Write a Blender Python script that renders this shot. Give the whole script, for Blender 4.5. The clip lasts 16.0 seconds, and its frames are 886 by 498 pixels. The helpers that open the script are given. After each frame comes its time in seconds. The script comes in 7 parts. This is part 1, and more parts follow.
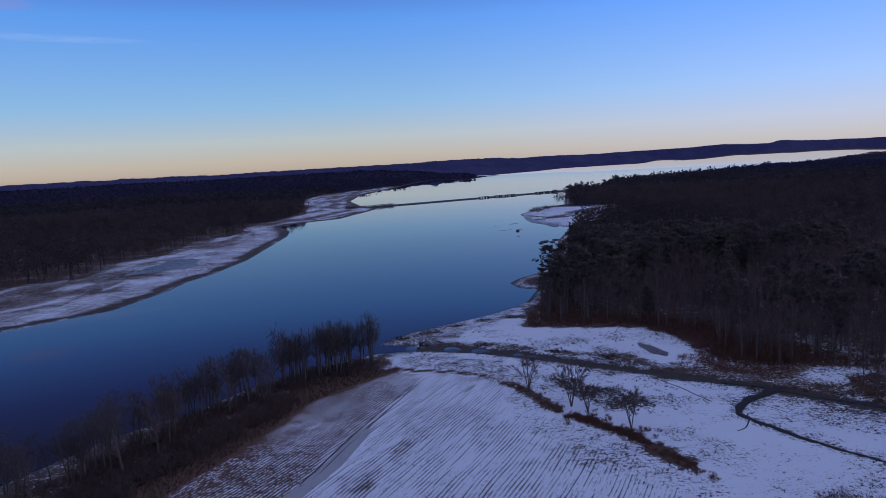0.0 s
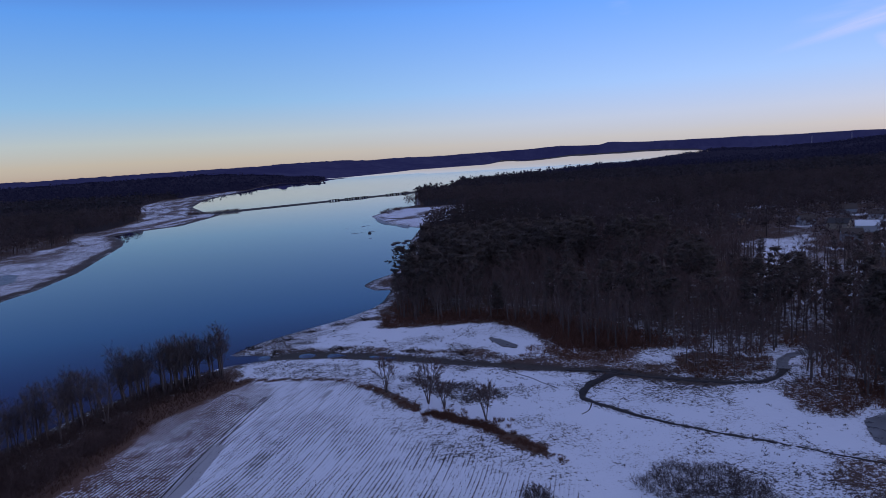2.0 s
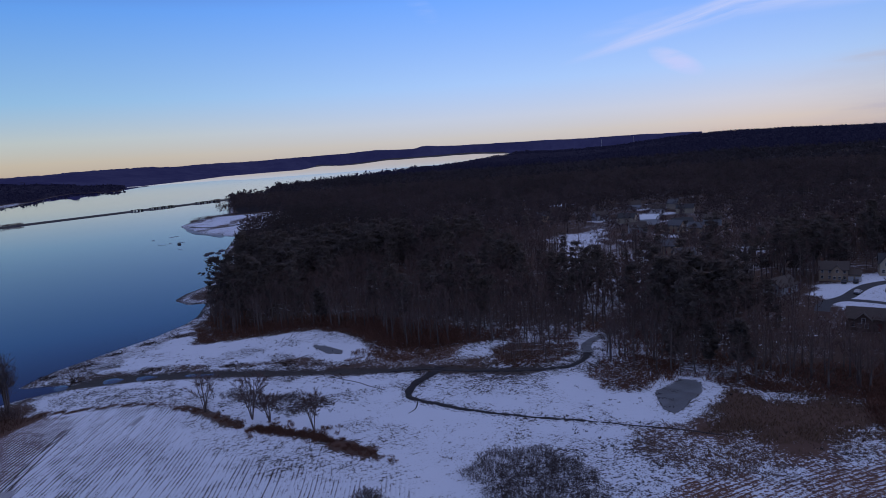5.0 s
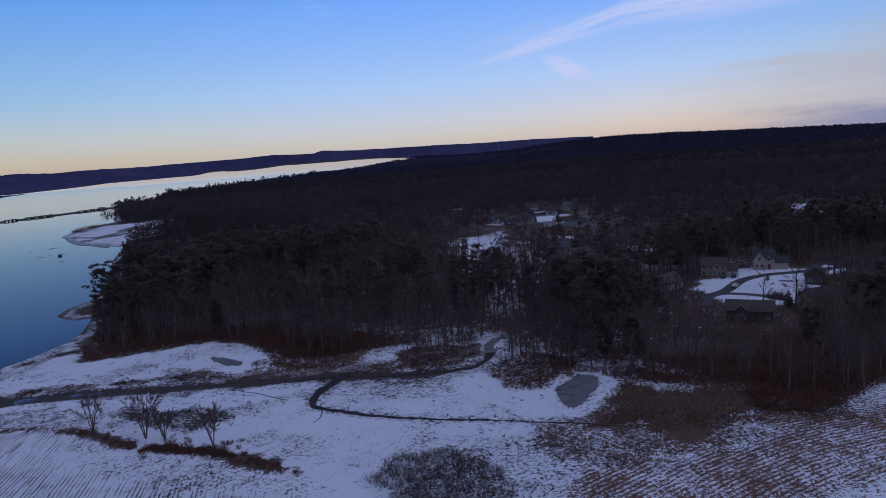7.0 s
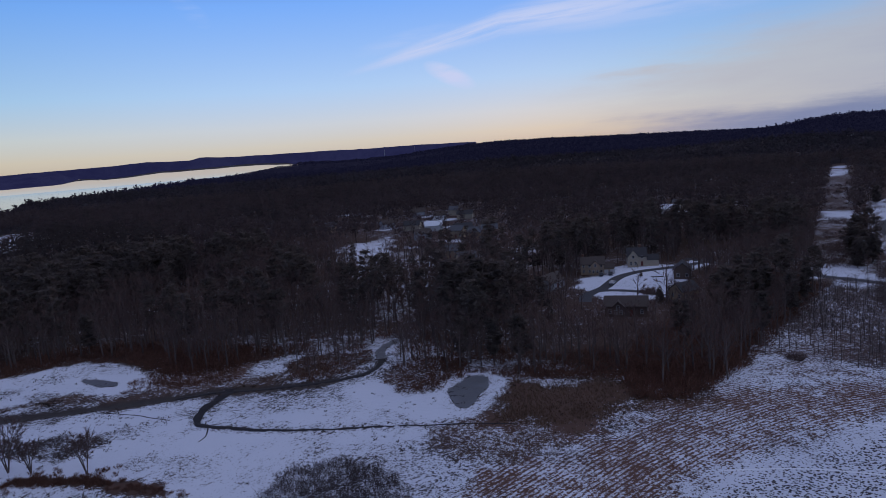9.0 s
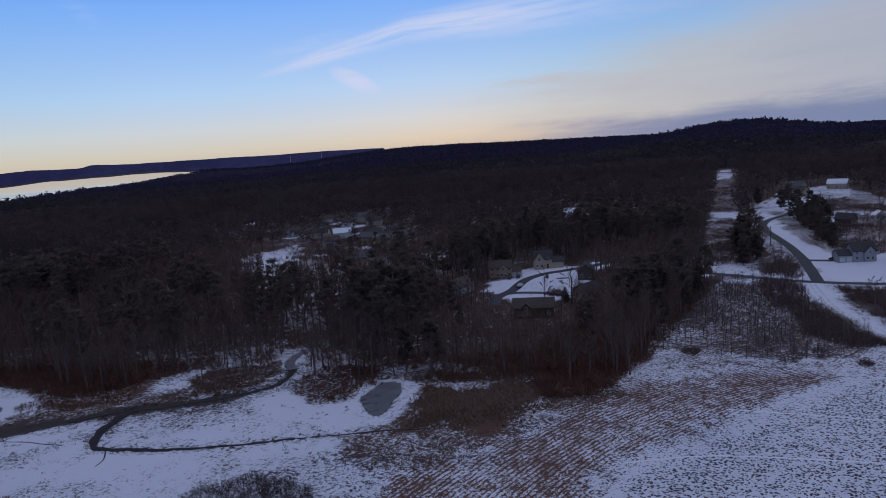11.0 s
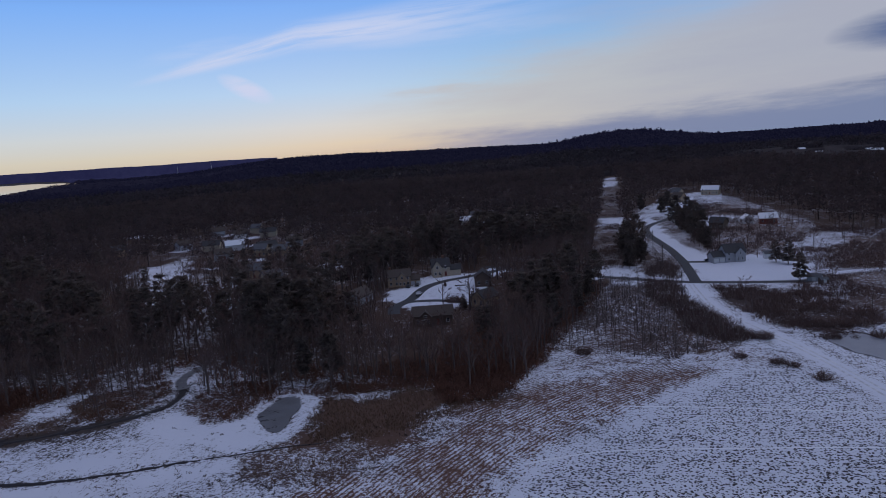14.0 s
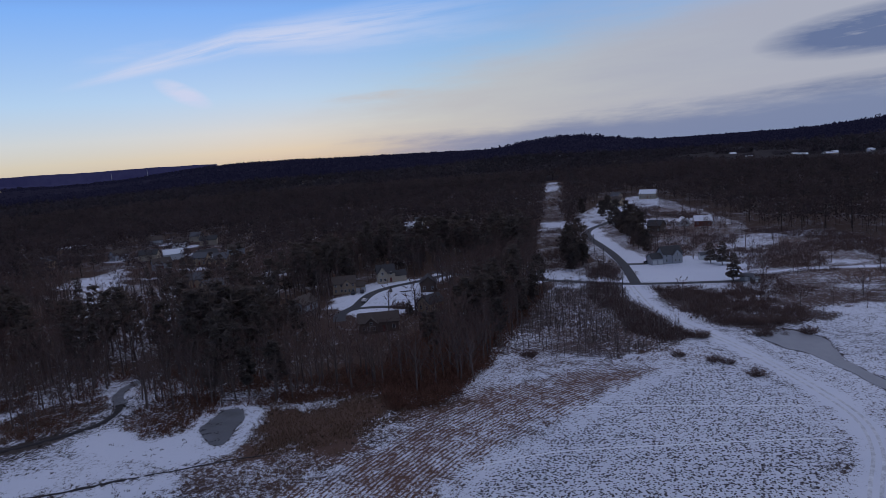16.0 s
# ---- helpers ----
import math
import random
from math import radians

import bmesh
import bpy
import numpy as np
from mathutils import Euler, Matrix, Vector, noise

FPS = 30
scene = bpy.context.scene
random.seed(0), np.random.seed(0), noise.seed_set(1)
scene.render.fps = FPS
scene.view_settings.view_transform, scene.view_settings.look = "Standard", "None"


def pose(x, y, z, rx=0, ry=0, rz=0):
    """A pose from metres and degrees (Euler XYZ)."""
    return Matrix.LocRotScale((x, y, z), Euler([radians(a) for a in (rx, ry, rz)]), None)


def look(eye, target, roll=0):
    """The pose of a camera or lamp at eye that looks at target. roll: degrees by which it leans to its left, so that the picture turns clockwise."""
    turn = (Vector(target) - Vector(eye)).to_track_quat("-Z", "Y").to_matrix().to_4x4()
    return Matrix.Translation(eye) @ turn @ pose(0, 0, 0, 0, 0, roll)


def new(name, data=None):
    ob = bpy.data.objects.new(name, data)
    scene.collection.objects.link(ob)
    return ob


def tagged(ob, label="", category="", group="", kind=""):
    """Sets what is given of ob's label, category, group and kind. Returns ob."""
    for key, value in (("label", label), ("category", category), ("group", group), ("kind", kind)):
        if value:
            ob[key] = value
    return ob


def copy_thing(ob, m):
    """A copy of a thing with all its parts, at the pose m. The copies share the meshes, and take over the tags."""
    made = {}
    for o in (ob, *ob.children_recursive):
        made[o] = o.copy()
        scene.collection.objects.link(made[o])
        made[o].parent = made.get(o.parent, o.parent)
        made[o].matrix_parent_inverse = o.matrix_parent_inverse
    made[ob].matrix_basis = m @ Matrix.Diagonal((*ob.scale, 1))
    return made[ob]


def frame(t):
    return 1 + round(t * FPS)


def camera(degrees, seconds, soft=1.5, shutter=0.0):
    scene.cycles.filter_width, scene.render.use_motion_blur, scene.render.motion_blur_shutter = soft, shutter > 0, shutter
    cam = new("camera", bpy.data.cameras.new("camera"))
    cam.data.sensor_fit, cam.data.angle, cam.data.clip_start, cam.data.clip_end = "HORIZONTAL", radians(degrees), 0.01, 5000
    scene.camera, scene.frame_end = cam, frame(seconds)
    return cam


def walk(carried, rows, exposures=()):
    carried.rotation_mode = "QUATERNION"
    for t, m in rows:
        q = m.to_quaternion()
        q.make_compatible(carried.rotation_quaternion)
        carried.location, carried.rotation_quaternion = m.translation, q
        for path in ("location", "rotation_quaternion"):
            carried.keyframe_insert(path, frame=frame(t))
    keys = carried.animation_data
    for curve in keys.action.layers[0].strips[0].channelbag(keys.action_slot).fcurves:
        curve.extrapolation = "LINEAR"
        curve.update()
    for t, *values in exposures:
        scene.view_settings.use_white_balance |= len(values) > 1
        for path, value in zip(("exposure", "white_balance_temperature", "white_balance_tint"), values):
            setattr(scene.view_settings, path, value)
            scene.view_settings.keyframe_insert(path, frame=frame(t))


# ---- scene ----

# ---- camera: a drone hovering 62 m over the marsh, panning right ----
cam = camera(65.63, 16.0, soft=0.85)
TURN = [  # seconds, heading, tilt, lean
    (0.0, -0.00, -7.11, 2.83),
    (0.5, -4.07, -7.30, 2.90),
    (1.0, -7.03, -7.41, 3.02),
    (1.5, -9.77, -7.48, 3.16),
    (2.0, -12.43, -7.59, 3.29),
    (2.5, -15.25, -7.70, 3.37),
    (3.0, -17.84, -7.79, 3.42),
    (3.5, -20.54, -7.90, 3.52),
    (4.0, -22.99, -8.01, 3.67),
    (6.5, -33.77, -8.29, 3.82),
    (7.0, -35.80, -8.34, 3.89),
    (7.5, -38.20, -8.39, 3.93),
    (8.0, -40.51, -8.46, 4.02),
    (8.5, -43.00, -8.51, 4.12),
    (9.0, -45.24, -8.54, 4.14),
    (9.5, -47.13, -8.56, 4.21),
    (12.0, -56.25, -8.58, 4.24),
    (12.5, -57.63, -8.56, 4.26),
    (13.0, -58.96, -8.54, 4.26),
    (13.5, -60.19, -8.52, 4.26),
    (14.0, -61.48, -8.47, 4.26),
    (14.5, -62.63, -8.44, 4.31),
    (15.0, -63.90, -8.43, 4.36),
    (15.5, -64.98, -8.39, 4.38),
    (16.0, -66.14, -8.35, 4.39),
]
EYE = (0.0, 0.0, 62.0)
EXPOSURES = [(0.0, -0.1, 5430, 26), (4.0, -0.08, 5530, 24), (7.0, -0.10, 5780, 22), (9.0, -0.04, 6020, 19), (12.0, 0.0, 6260, 17), (16.0, 0.0, 6360, 16)]
walk(cam, [(t, pose(*EYE, 90 + tilt, lean, head)) for t, head, tilt, lean in TURN], EXPOSURES)

# ---- world: clear dusk sky with wisps of cirrus, sun just gone ----
world = bpy.data.worlds.new("dusk_sky")
scene.world = world
world.use_nodes = True
wn, wl = world.node_tree.nodes, world.node_tree.links
wn.clear()


class Net:
    """Short-hand for building node trees."""

    def __init__(self, nodes, links):
        self.nodes, self.links = nodes, links

    def node(self, kind, **props):
        n = self.nodes.new(kind)
        for k, v in props.items():
            setattr(n, k, v)
        return n

    def put(self, socket, value):
        if isinstance(value, bpy.types.NodeSocket):
            self.links.new(value, socket)
        else:
            socket.default_value = value

    def math(self, op, a, b=0.0, c=None, clamp=False):
        n = self.node("ShaderNodeMath", operation=op, use_clamp=clamp)
        self.put(n.inputs[0], a)
        self.put(n.inputs[1], b)
        if c is not None:
            self.put(n.inputs[2], c)
        return n.outputs[0]

    def vmath(self, op, a, b=(0, 0, 0)):
        n = self.node("ShaderNodeVectorMath", operation=op)
        self.put(n.inputs[0], a)
        self.put(n.inputs[1], b)
        return n.outputs["Value"] if op in ("DOT_PRODUCT", "LENGTH") else n.outputs[0]

    def smooth(self, x, lo, hi, a=0.0, b=1.0):
        n = self.node("ShaderNodeMapRange", interpolation_type="SMOOTHSTEP")
        self.put(n.inputs[0], x)
        for i, v in enumerate((lo, hi, a, b)):
            self.put(n.inputs[1 + i], v)
        return n.outputs[0]

    def mix(self, f, a, b, blend="MIX"):
        n = self.node("ShaderNodeMix", data_type="RGBA", blend_type=blend)
        self.put(n.inputs[0], f)
        self.put(n.inputs[6], (*a, 1) if isinstance(a, tuple) and len(a) == 3 else a)
        self.put(n.inputs[7], (*b, 1) if isinstance(b, tuple) and len(b) == 3 else b)
        return n.outputs[2]

    def noise(self, vec, scale, detail=3.0, rough=0.55, out=0):
        n = self.node("ShaderNodeTexNoise")
        if vec is not None:
            self.put(n.inputs["Vector"], vec)
        n.inputs["Scale"].default_value, n.inputs["Detail"].default_value = scale, detail
        n.inputs["Roughness"].default_value = rough
        return n.outputs[out]

    def ramp(self, x, stops):
        n = self.node("ShaderNodeValToRGB")
        e = n.color_ramp.elements
        while len(e) < len(stops):
            e.new(0.5)
        for k, (p, c) in zip(e, stops):
            k.position, k.color = p, (*c, 1)
        self.put(n.inputs[0], x)
        return n.outputs[0]


w = Net(wn, wl)
direction = w.node("ShaderNodeTexCoord").outputs["Generated"]
sep = w.node("ShaderNodeSeparateXYZ")
w.put(sep.inputs[0], direction)
dx, dy, dz = sep.outputs
bearing = w.math("MULTIPLY", w.math("ARCTAN2", dx, dy), 57.2958)
height = w.math("MULTIPLY", w.math("ARCSINE", dz), 57.2958)
# sky colour by height over the horizon (0 to 90 degrees, stretched low down)
up = w.math("POWER", w.math("DIVIDE", w.math("MAXIMUM", height, 0.0), 90.0), 0.5)
# unseen stops 0.42-0.56 added dark to dim near water; bright zenith lights the snow
clear = w.ramp(up, [(0.0, (0.50, 0.38, 0.24)), (0.10, (0.58, 0.50, 0.31)), (0.165, (0.53, 0.58, 0.45)),
                    (0.24, (0.31, 0.53, 0.62)), (0.36, (0.14, 0.36, 0.69)), (0.42, (0.085, 0.145, 0.40)), (0.48, (0.058, 0.064, 0.19)), (0.56, (0.044, 0.038, 0.075)),
                    (0.70, (0.25, 0.29, 0.42)), (1.0, (0.53, 0.57, 0.74))])
sunset = w.ramp(up, [(0.0, (0.54, 0.47, 0.35)), (0.10, (0.62, 0.59, 0.46)), (0.165, (0.58, 0.64, 0.63)),
                     (0.24, (0.42, 0.62, 0.81)), (0.36, (0.195, 0.43, 0.86)), (0.42, (0.095, 0.17, 0.48)), (0.48, (0.062, 0.075, 0.23)), (0.56, (0.046, 0.042, 0.09)),
                     (0.70, (0.25, 0.29, 0.42)), (1.0, (0.53, 0.57, 0.74))])
glow = w.math("MULTIPLY", w.smooth(bearing, -12.0, 34.0), w.smooth(bearing, 44.0, 84.0, 1.0, 0.3))
sky = w.mix(glow, clear, sunset)

# flowing noise that breaks up the clouds
flow = w.node("ShaderNodeCombineXYZ")
w.put(flow.inputs[0], w.math("ADD", w.math("MULTIPLY", bearing, 0.055), w.math("MULTIPLY", height, -0.05)))
w.put(flow.inputs[1], w.math("MULTIPLY", height, 0.34))
wisps = w.noise(flow.outputs[0], 2.0, 6.0, 0.62)
fine = w.noise(flow.outputs[0], 7.0, 5.0, 0.6)


def cloud(sky, bx, hy, slope, length, thick, amount, colour, lo=0.34, hi=0.72):
    """A drifting cloud bank: an ellipse round a bearing and height, torn by the noise."""
    u = w.math("SUBTRACT", bearing, bx)
    v = w.math("SUBTRACT", w.math("SUBTRACT", height, hy), w.math("MULTIPLY", u, slope))
    q = w.math("ADD", w.math("POWER", w.math("ABSOLUTE", w.math("DIVIDE", u, length)), 2.0),
               w.math("POWER", w.math("ABSOLUTE", w.math("DIVIDE", v, thick)), 2.0))
    body = w.math("SUBTRACT", 1.0, w.math("MINIMUM", q, 1.0))
    torn = w.math("MULTIPLY", body, w.smooth(w.math("ADD", w.math("MULTIPLY", wisps, 0.65), w.math("MULTIPLY", fine, 0.35)), lo, hi))
    return w.mix(w.math("MULTIPLY", torn, amount, clamp=True), sky, colour)


def over(sky, mask, amount, colour):
    return w.mix(w.math("MULTIPLY", mask, amount, clamp=True), sky, colour)


CREAM, MAUVE, PALE, THIN_VEIL = (0.47, 0.49, 0.49), (0.39, 0.41, 0.46), (0.54, 0.63, 0.80), (0.35, 0.43, 0.58)
SLATE, HORIZON = (0.12, 0.17, 0.30), (0.15, 0.21, 0.35)
soft = w.math("SUBTRACT", wisps, 0.5)
# a thin high veil, thicker to the south-east
sky = over(sky, w.smooth(w.math("ADD", bearing, w.math("MULTIPLY", soft, 26.0)), 60.0, 98.0), 0.75, THIN_VEIL)
# the cirrus streak: climbs from the west, then levels out and frays
spine = w.math("ADD", w.math("MULTIPLY", w.math("SUBTRACT", w.math("MINIMUM", bearing, 50.5), 38.7), 0.25),
               w.math("ADD", 6.4, w.math("MULTIPLY", w.math("MAXIMUM", w.math("SUBTRACT", bearing, 50.5), 0.0), 0.07)))
off = w.math("SUBTRACT", height, spine)
grain_at = w.node("ShaderNodeCombineXYZ")
w.put(grain_at.inputs[0], w.math("MULTIPLY", bearing, 0.06))
w.put(grain_at.inputs[1], w.math("MULTIPLY", off, 0.9))
strands = w.noise(grain_at.outputs[0], 1.6, 5.0, 0.6)
girth = w.math("ADD", 0.35, w.math("MULTIPLY", w.math("MAXIMUM", w.math("SUBTRACT", bearing, 38.0), 0.0), 0.085))
core = w.smooth(w.math("DIVIDE", w.math("ABSOLUTE", off), girth), 0.0, 1.0, 1.0, 0.0)
ends = w.math("MULTIPLY", w.smooth(bearing, 37.0, 43.0), w.smooth(bearing, 52.0, 76.0, 1.0, 0.0))
sky = over(sky, w.math("MULTIPLY", w.math("MULTIPLY", core, ends), w.smooth(strands, 0.24, 0.62)), 1.0, PALE)
# the broad cream veil with its slanting upper edge
rim_h = w.math("ADD", 5.1, w.math("MULTIPLY", w.math("SUBTRACT", bearing, 59.0), 0.155))
below = w.smooth(w.math("ADD", w.math("SUBTRACT", rim_h, height), w.math("MULTIPLY", soft, 2.6)), -1.6, 2.4)
begin = w.smooth(w.math("ADD", bearing, w.math("MULTIPLY", soft, 16.0)), 51.0, 72.0)
tone = w.mix(w.smooth(w.math("ADD", bearing, w.math("MULTIPLY", soft, 20.0)), 66.0, 92.0), CREAM, MAUVE)
sky = over(sky, w.math("MULTIPLY", below, begin), 0.85, tone)
sky = cloud(sky, 61.5, 4.6, 0.05, 5.0, 0.42, 0.7, CREAM, 0.30, 0.6)
sky = cloud(sky, 46.2, 5.6, -0.42, 2.2, 0.9, 1.3, PALE, 0.22, 0.62)
sky = cloud(sky, 62, 8.9, 0.02, 12.0, 0.9, 0.35, PALE, 0.3, 0.75)
sky = cloud(sky, 43, 8.6, 0.20, 5.0, 0.8, 0.35, PALE, 0.3, 0.75)
sky = cloud(sky, -30, 10.1, -0.01, 9, 0.30, 0.45, PALE)
sky = cloud(sky, -31.5, 12.2, 0.0, 2.5, 0.55, 0.4, (0.30, 0.30, 0.48), 0.2, 0.5)
sky = cloud(sky, 26.5, 11.3, -0.6, 1.5, 1.0, 0.3, PALE)
# slate cloud along the south-eastern horizon
band = w.math("ADD", 0.9, w.math("MULTIPLY", w.math("MAXIMUM", w.math("SUBTRACT", bearing, 64.0), 0.0), 0.03))
low_bank = w.smooth(w.math("ADD", w.math("SUBTRACT", band, height), w.math("MULTIPLY", soft, 2.6)), -0.8, 0.9)
sky = over(sky, w.math("MULTIPLY", low_bank, w.smooth(w.math("ADD", bearing, w.math("MULTIPLY", soft, 14.0)), 55.0, 72.0)), 0.85, HORIZON)
sky = cloud(sky, 99.5, 5.9, 0.05, 9.5, 1.9, 1.6, SLATE, 0.20, 0.62)
sky = cloud(sky, 99, 2.5, 0.05, 13, 0.8, 1.1, SLATE, 0.25, 0.9)

air = w.node("ShaderNodeTexSky", sky_type="NISHITA", sun_disc=False, sun_elevation=radians(1.5), sun_rotation=radians(54))
veil = w.mix(1.0, sky, w.mix(1.0, air.outputs[0], (0.003, 0.003, 0.003), "MULTIPLY"), "ADD")
back = w.node("ShaderNodeBackground")
w.put(back.inputs[0], veil)
back.inputs[1].default_value = 1.0
w.put(w.node("ShaderNodeOutputWorld").inputs[0], back.outputs[0])

sun = new("sun", bpy.data.lights.new("sun", "SUN"))
sun.data.energy, sun.data.angle, sun.data.color = 0.5, radians(12), (1.0, 0.80, 0.66)
sun.matrix_world = look((0, 0, 300), (-math.sin(radians(54)) * 300, -math.cos(radians(54)) * 300, 300 - 300 * math.tan(radians(6))))

# ---- materials ----
def material(name):
    m = bpy.data.materials.new(name)
    m.use_nodes = True
    n = Net(m.node_tree.nodes, m.node_tree.links)
    return m, n, m.node_tree.nodes["Principled BSDF"]


def plain(name, colour, rough=0.85, vary=0.25, scale=0.6, metal=0.0, island=0.0, bump=0.0, thin=0.0):
    """A rough surface with grain at two scales, and if wanted a shade of its own for each loose piece and object."""
    m, n, p = material(name)
    pos = n.node("ShaderNodeNewGeometry")
    grain = n.math("ADD", n.math("MULTIPLY", n.noise(pos.outputs["Position"], scale, 4), 0.6),
                   n.math("MULTIPLY", n.noise(pos.outputs["Position"], scale * 9, 3), 0.4))
    k = n.math("ADD", 1.0 - vary, n.math("MULTIPLY", grain, 2 * vary))
    if island:
        own = n.node("ShaderNodeObjectInfo").outputs["Random"]
        r = n.math("FRACT", n.math("ADD", pos.outputs["Random Per Island"], own))
        k = n.math("MULTIPLY", k, n.math("ADD", 1 - island, n.math("MULTIPLY", r, 2 * island)))
    rgb = n.node("ShaderNodeRGB")
    rgb.outputs[0].default_value = (*colour, 1)
    sc = n.node("ShaderNodeVectorMath", operation="SCALE")
    n.put(sc.inputs[0], rgb.outputs[0])
    n.put(sc.inputs[3], k)
    n.put(p.inputs["Base Color"], sc.outputs[0])
    p.inputs["Roughness"].default_value, p.inputs["Metallic"].default_value = rough, metal
    p.inputs["Specular IOR Level"].default_value = 0.05 if thin or rough >= 0.95 else 0.25
    if bump:
        b = n.node("ShaderNodeBump")
        b.inputs["Strength"].default_value, b.inputs["Distance"].default_value = bump, 0.1
        n.put(b.inputs["Height"], grain)
        n.put(p.inputs["Normal"], b.outputs[0])
    if thin:  # loose twigs and needles let part of the light through
        t = n.node("ShaderNodeBsdfTranslucent")
        n.put(t.inputs[0], sc.outputs[0])
        both = n.node("ShaderNodeMixShader")
        n.put(both.inputs[0], thin)
        n.put(both.inputs[1], p.outputs[0])
        n.put(both.inputs[2], t.outputs[0])
        n.put(m.node_tree.nodes["Material Output"].inputs[0], both.outputs[0])
    return m


BARK = plain("bark", (0.132, 0.100, 0.092), 0.9, 0.3, 0.8, island=0.2)
TWIG = plain("twigs", (0.140, 0.097, 0.090), 0.9, 0.3, 0.5, island=0.16, thin=0.5)
TWIG_GREY = plain("grey_twigs", (0.118, 0.098, 0.098), 0.9, 0.3, 0.5, island=0.3, thin=0.45)
TWIG_PALE = plain("pale_twigs", (0.205, 0.168, 0.164), 0.9, 0.3, 0.5, island=0.25, thin=0.55)
RUSSET = plain("russet_twigs", (0.165, 0.086, 0.064), 0.9, 0.3, 0.5, island=0.4, thin=0.3)
NEEDLE = plain("pine_needles", (0.126, 0.103, 0.094), 0.9, 0.35, 0.4, island=0.25, thin=0.5)
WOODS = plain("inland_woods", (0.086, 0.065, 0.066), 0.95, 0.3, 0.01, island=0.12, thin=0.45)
# darker, bluer copy of the woods colour: distance haze put into the base
WOODS_FAR = plain("hazed_far_woods", (0.060, 0.050, 0.058), 0.95, 0.3, 0.004, island=0.10, thin=0.45)
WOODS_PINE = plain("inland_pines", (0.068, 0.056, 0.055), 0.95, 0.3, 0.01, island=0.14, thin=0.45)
# the far pines' base colour holds the same haze
PINE_FAR = plain("hazed_far_pines", (0.044, 0.040, 0.046), 0.95, 0.3, 0.004, island=0.12, thin=0.45)
REED = plain("dead_reeds", (0.150, 0.094, 0.060), 0.9, 0.3, 0.3, island=0.4)
STRAW = plain("stubble_straw", (0.19, 0.105, 0.068), 0.9, 0.3, 0.3, island=0.5)
TUFT = plain("marsh_tuft", (0.052, 0.039, 0.034), 0.9, 0.3, 0.3, island=0.5)
RUSSET_DARK = plain("dark_russet", (0.100, 0.055, 0.044), 0.9, 0.35, 0.3, island=0.4, thin=0.2)
SLUSH = plain("frozen_slush", (0.34, 0.34, 0.365), 0.6, 0.12, 0.25, bump=0.1)
ASPHALT = plain("worn_asphalt", (0.062, 0.062, 0.066), 0.85, 0.25, 0.35, bump=0.2)
STONE = plain("weathered_stone", (0.10, 0.095, 0.09), 0.9, 0.35, 0.5, bump=0.4)
SNOW = plain("snow", (0.80, 0.82, 0.86), 0.7, 0.06, 0.5, bump=0.2)
TIMBER = plain("tarred_timber", (0.05, 0.045, 0.042), 0.9, 0.3, 0.6)
CONCRETE = plain("pale_concrete", (0.45, 0.44, 0.43), 0.85, 0.15, 0.6)


def lined(name, colour, gap, rough=0.8):
    """Painted boards: fine level joints every gap metres."""
    m, n, p = material(name)
    pos = n.node("ShaderNodeNewGeometry").outputs["Position"]
    s = n.node("ShaderNodeSeparateXYZ")
    n.put(s.inputs[0], pos)
    line = n.smooth(n.math("FRACT", n.math("DIVIDE", s.outputs[2], gap)), 0.0, 0.22)
    wear = n.noise(pos, 0.9, 4)
    k = n.math("MULTIPLY", n.math("ADD", 0.82, n.math("MULTIPLY", wear, 0.3)), n.math("ADD", 0.75, n.math("MULTIPLY", line, 0.25)))
    rgb = n.node("ShaderNodeRGB")
    rgb.outputs[0].default_value = (*colour, 1)
    sc = n.node("ShaderNodeVectorMath", operation="SCALE")
    n.put(sc.inputs[0], rgb.outputs[0])
    n.put(sc.inputs[3], k)
    n.put(p.inputs["Base Color"], sc.outputs[0])
    p.inputs["Roughness"].default_value = rough
    return m


SIDING = {k: lined("siding_" + k, c, 0.2) for k, c in dict(
    cream=(0.46, 0.39, 0.29), tan=(0.37, 0.27, 0.18), grey=(0.34, 0.35, 0.37), white=(0.66, 0.66, 0.66), red=(0.20, 0.055, 0.04), brown=(0.12, 0.085, 0.065)).items()}
SHINGLE = {k: lined("shingle_" + k, c, 0.3, 0.9) for k, c in dict(dark=(0.055, 0.052, 0.055), brown=(0.085, 0.065, 0.055), grey=(0.11, 0.11, 0.12)).items()}
TRIM = plain("white_trim", (0.55, 0.55, 0.55), 0.6, 0.08)
BRICK = plain("chimney_brick", (0.22, 0.12, 0.09), 0.9, 0.3, 2.0)
DOOR = plain("painted_door", (0.16, 0.05, 0.04), 0.6, 0.1)
PANE, _n, _p = material("window_glass")
_p.inputs["Base Color"].default_value = (0.02, 0.022, 0.026, 1)
_p.inputs["Roughness"].default_value = 0.06

WATER, n, p = material("still_water")
pos = n.node("ShaderNodeNewGeometry").outputs["Position"]
bed = n.mix(n.smooth(n.noise(pos, 0.006, 3), 0.35, 0.65), (0.012, 0.011, 0.066), (0.015, 0.013, 0.076))
where_ = n.node("ShaderNodeSeparateXYZ")
n.put(where_.inputs[0], pos)
shoal = n.smooth(n.math("ADD", n.math("ADD", where_.outputs[1], n.math("MULTIPLY", where_.outputs[0], -0.35)), n.math("MULTIPLY", n.noise(pos, 0.012, 3), 60.0)), 205, 330, 1.0, 0.0)
n.put(p.inputs["Base Color"], n.mix(shoal, bed, (0.020, 0.019, 0.025)))
p.inputs["IOR"].default_value = 1.333
p.inputs["Specular IOR Level"].default_value = 0.12
calm = n.smooth(n.noise(pos, 0.004, 4), 0.4, 0.62)
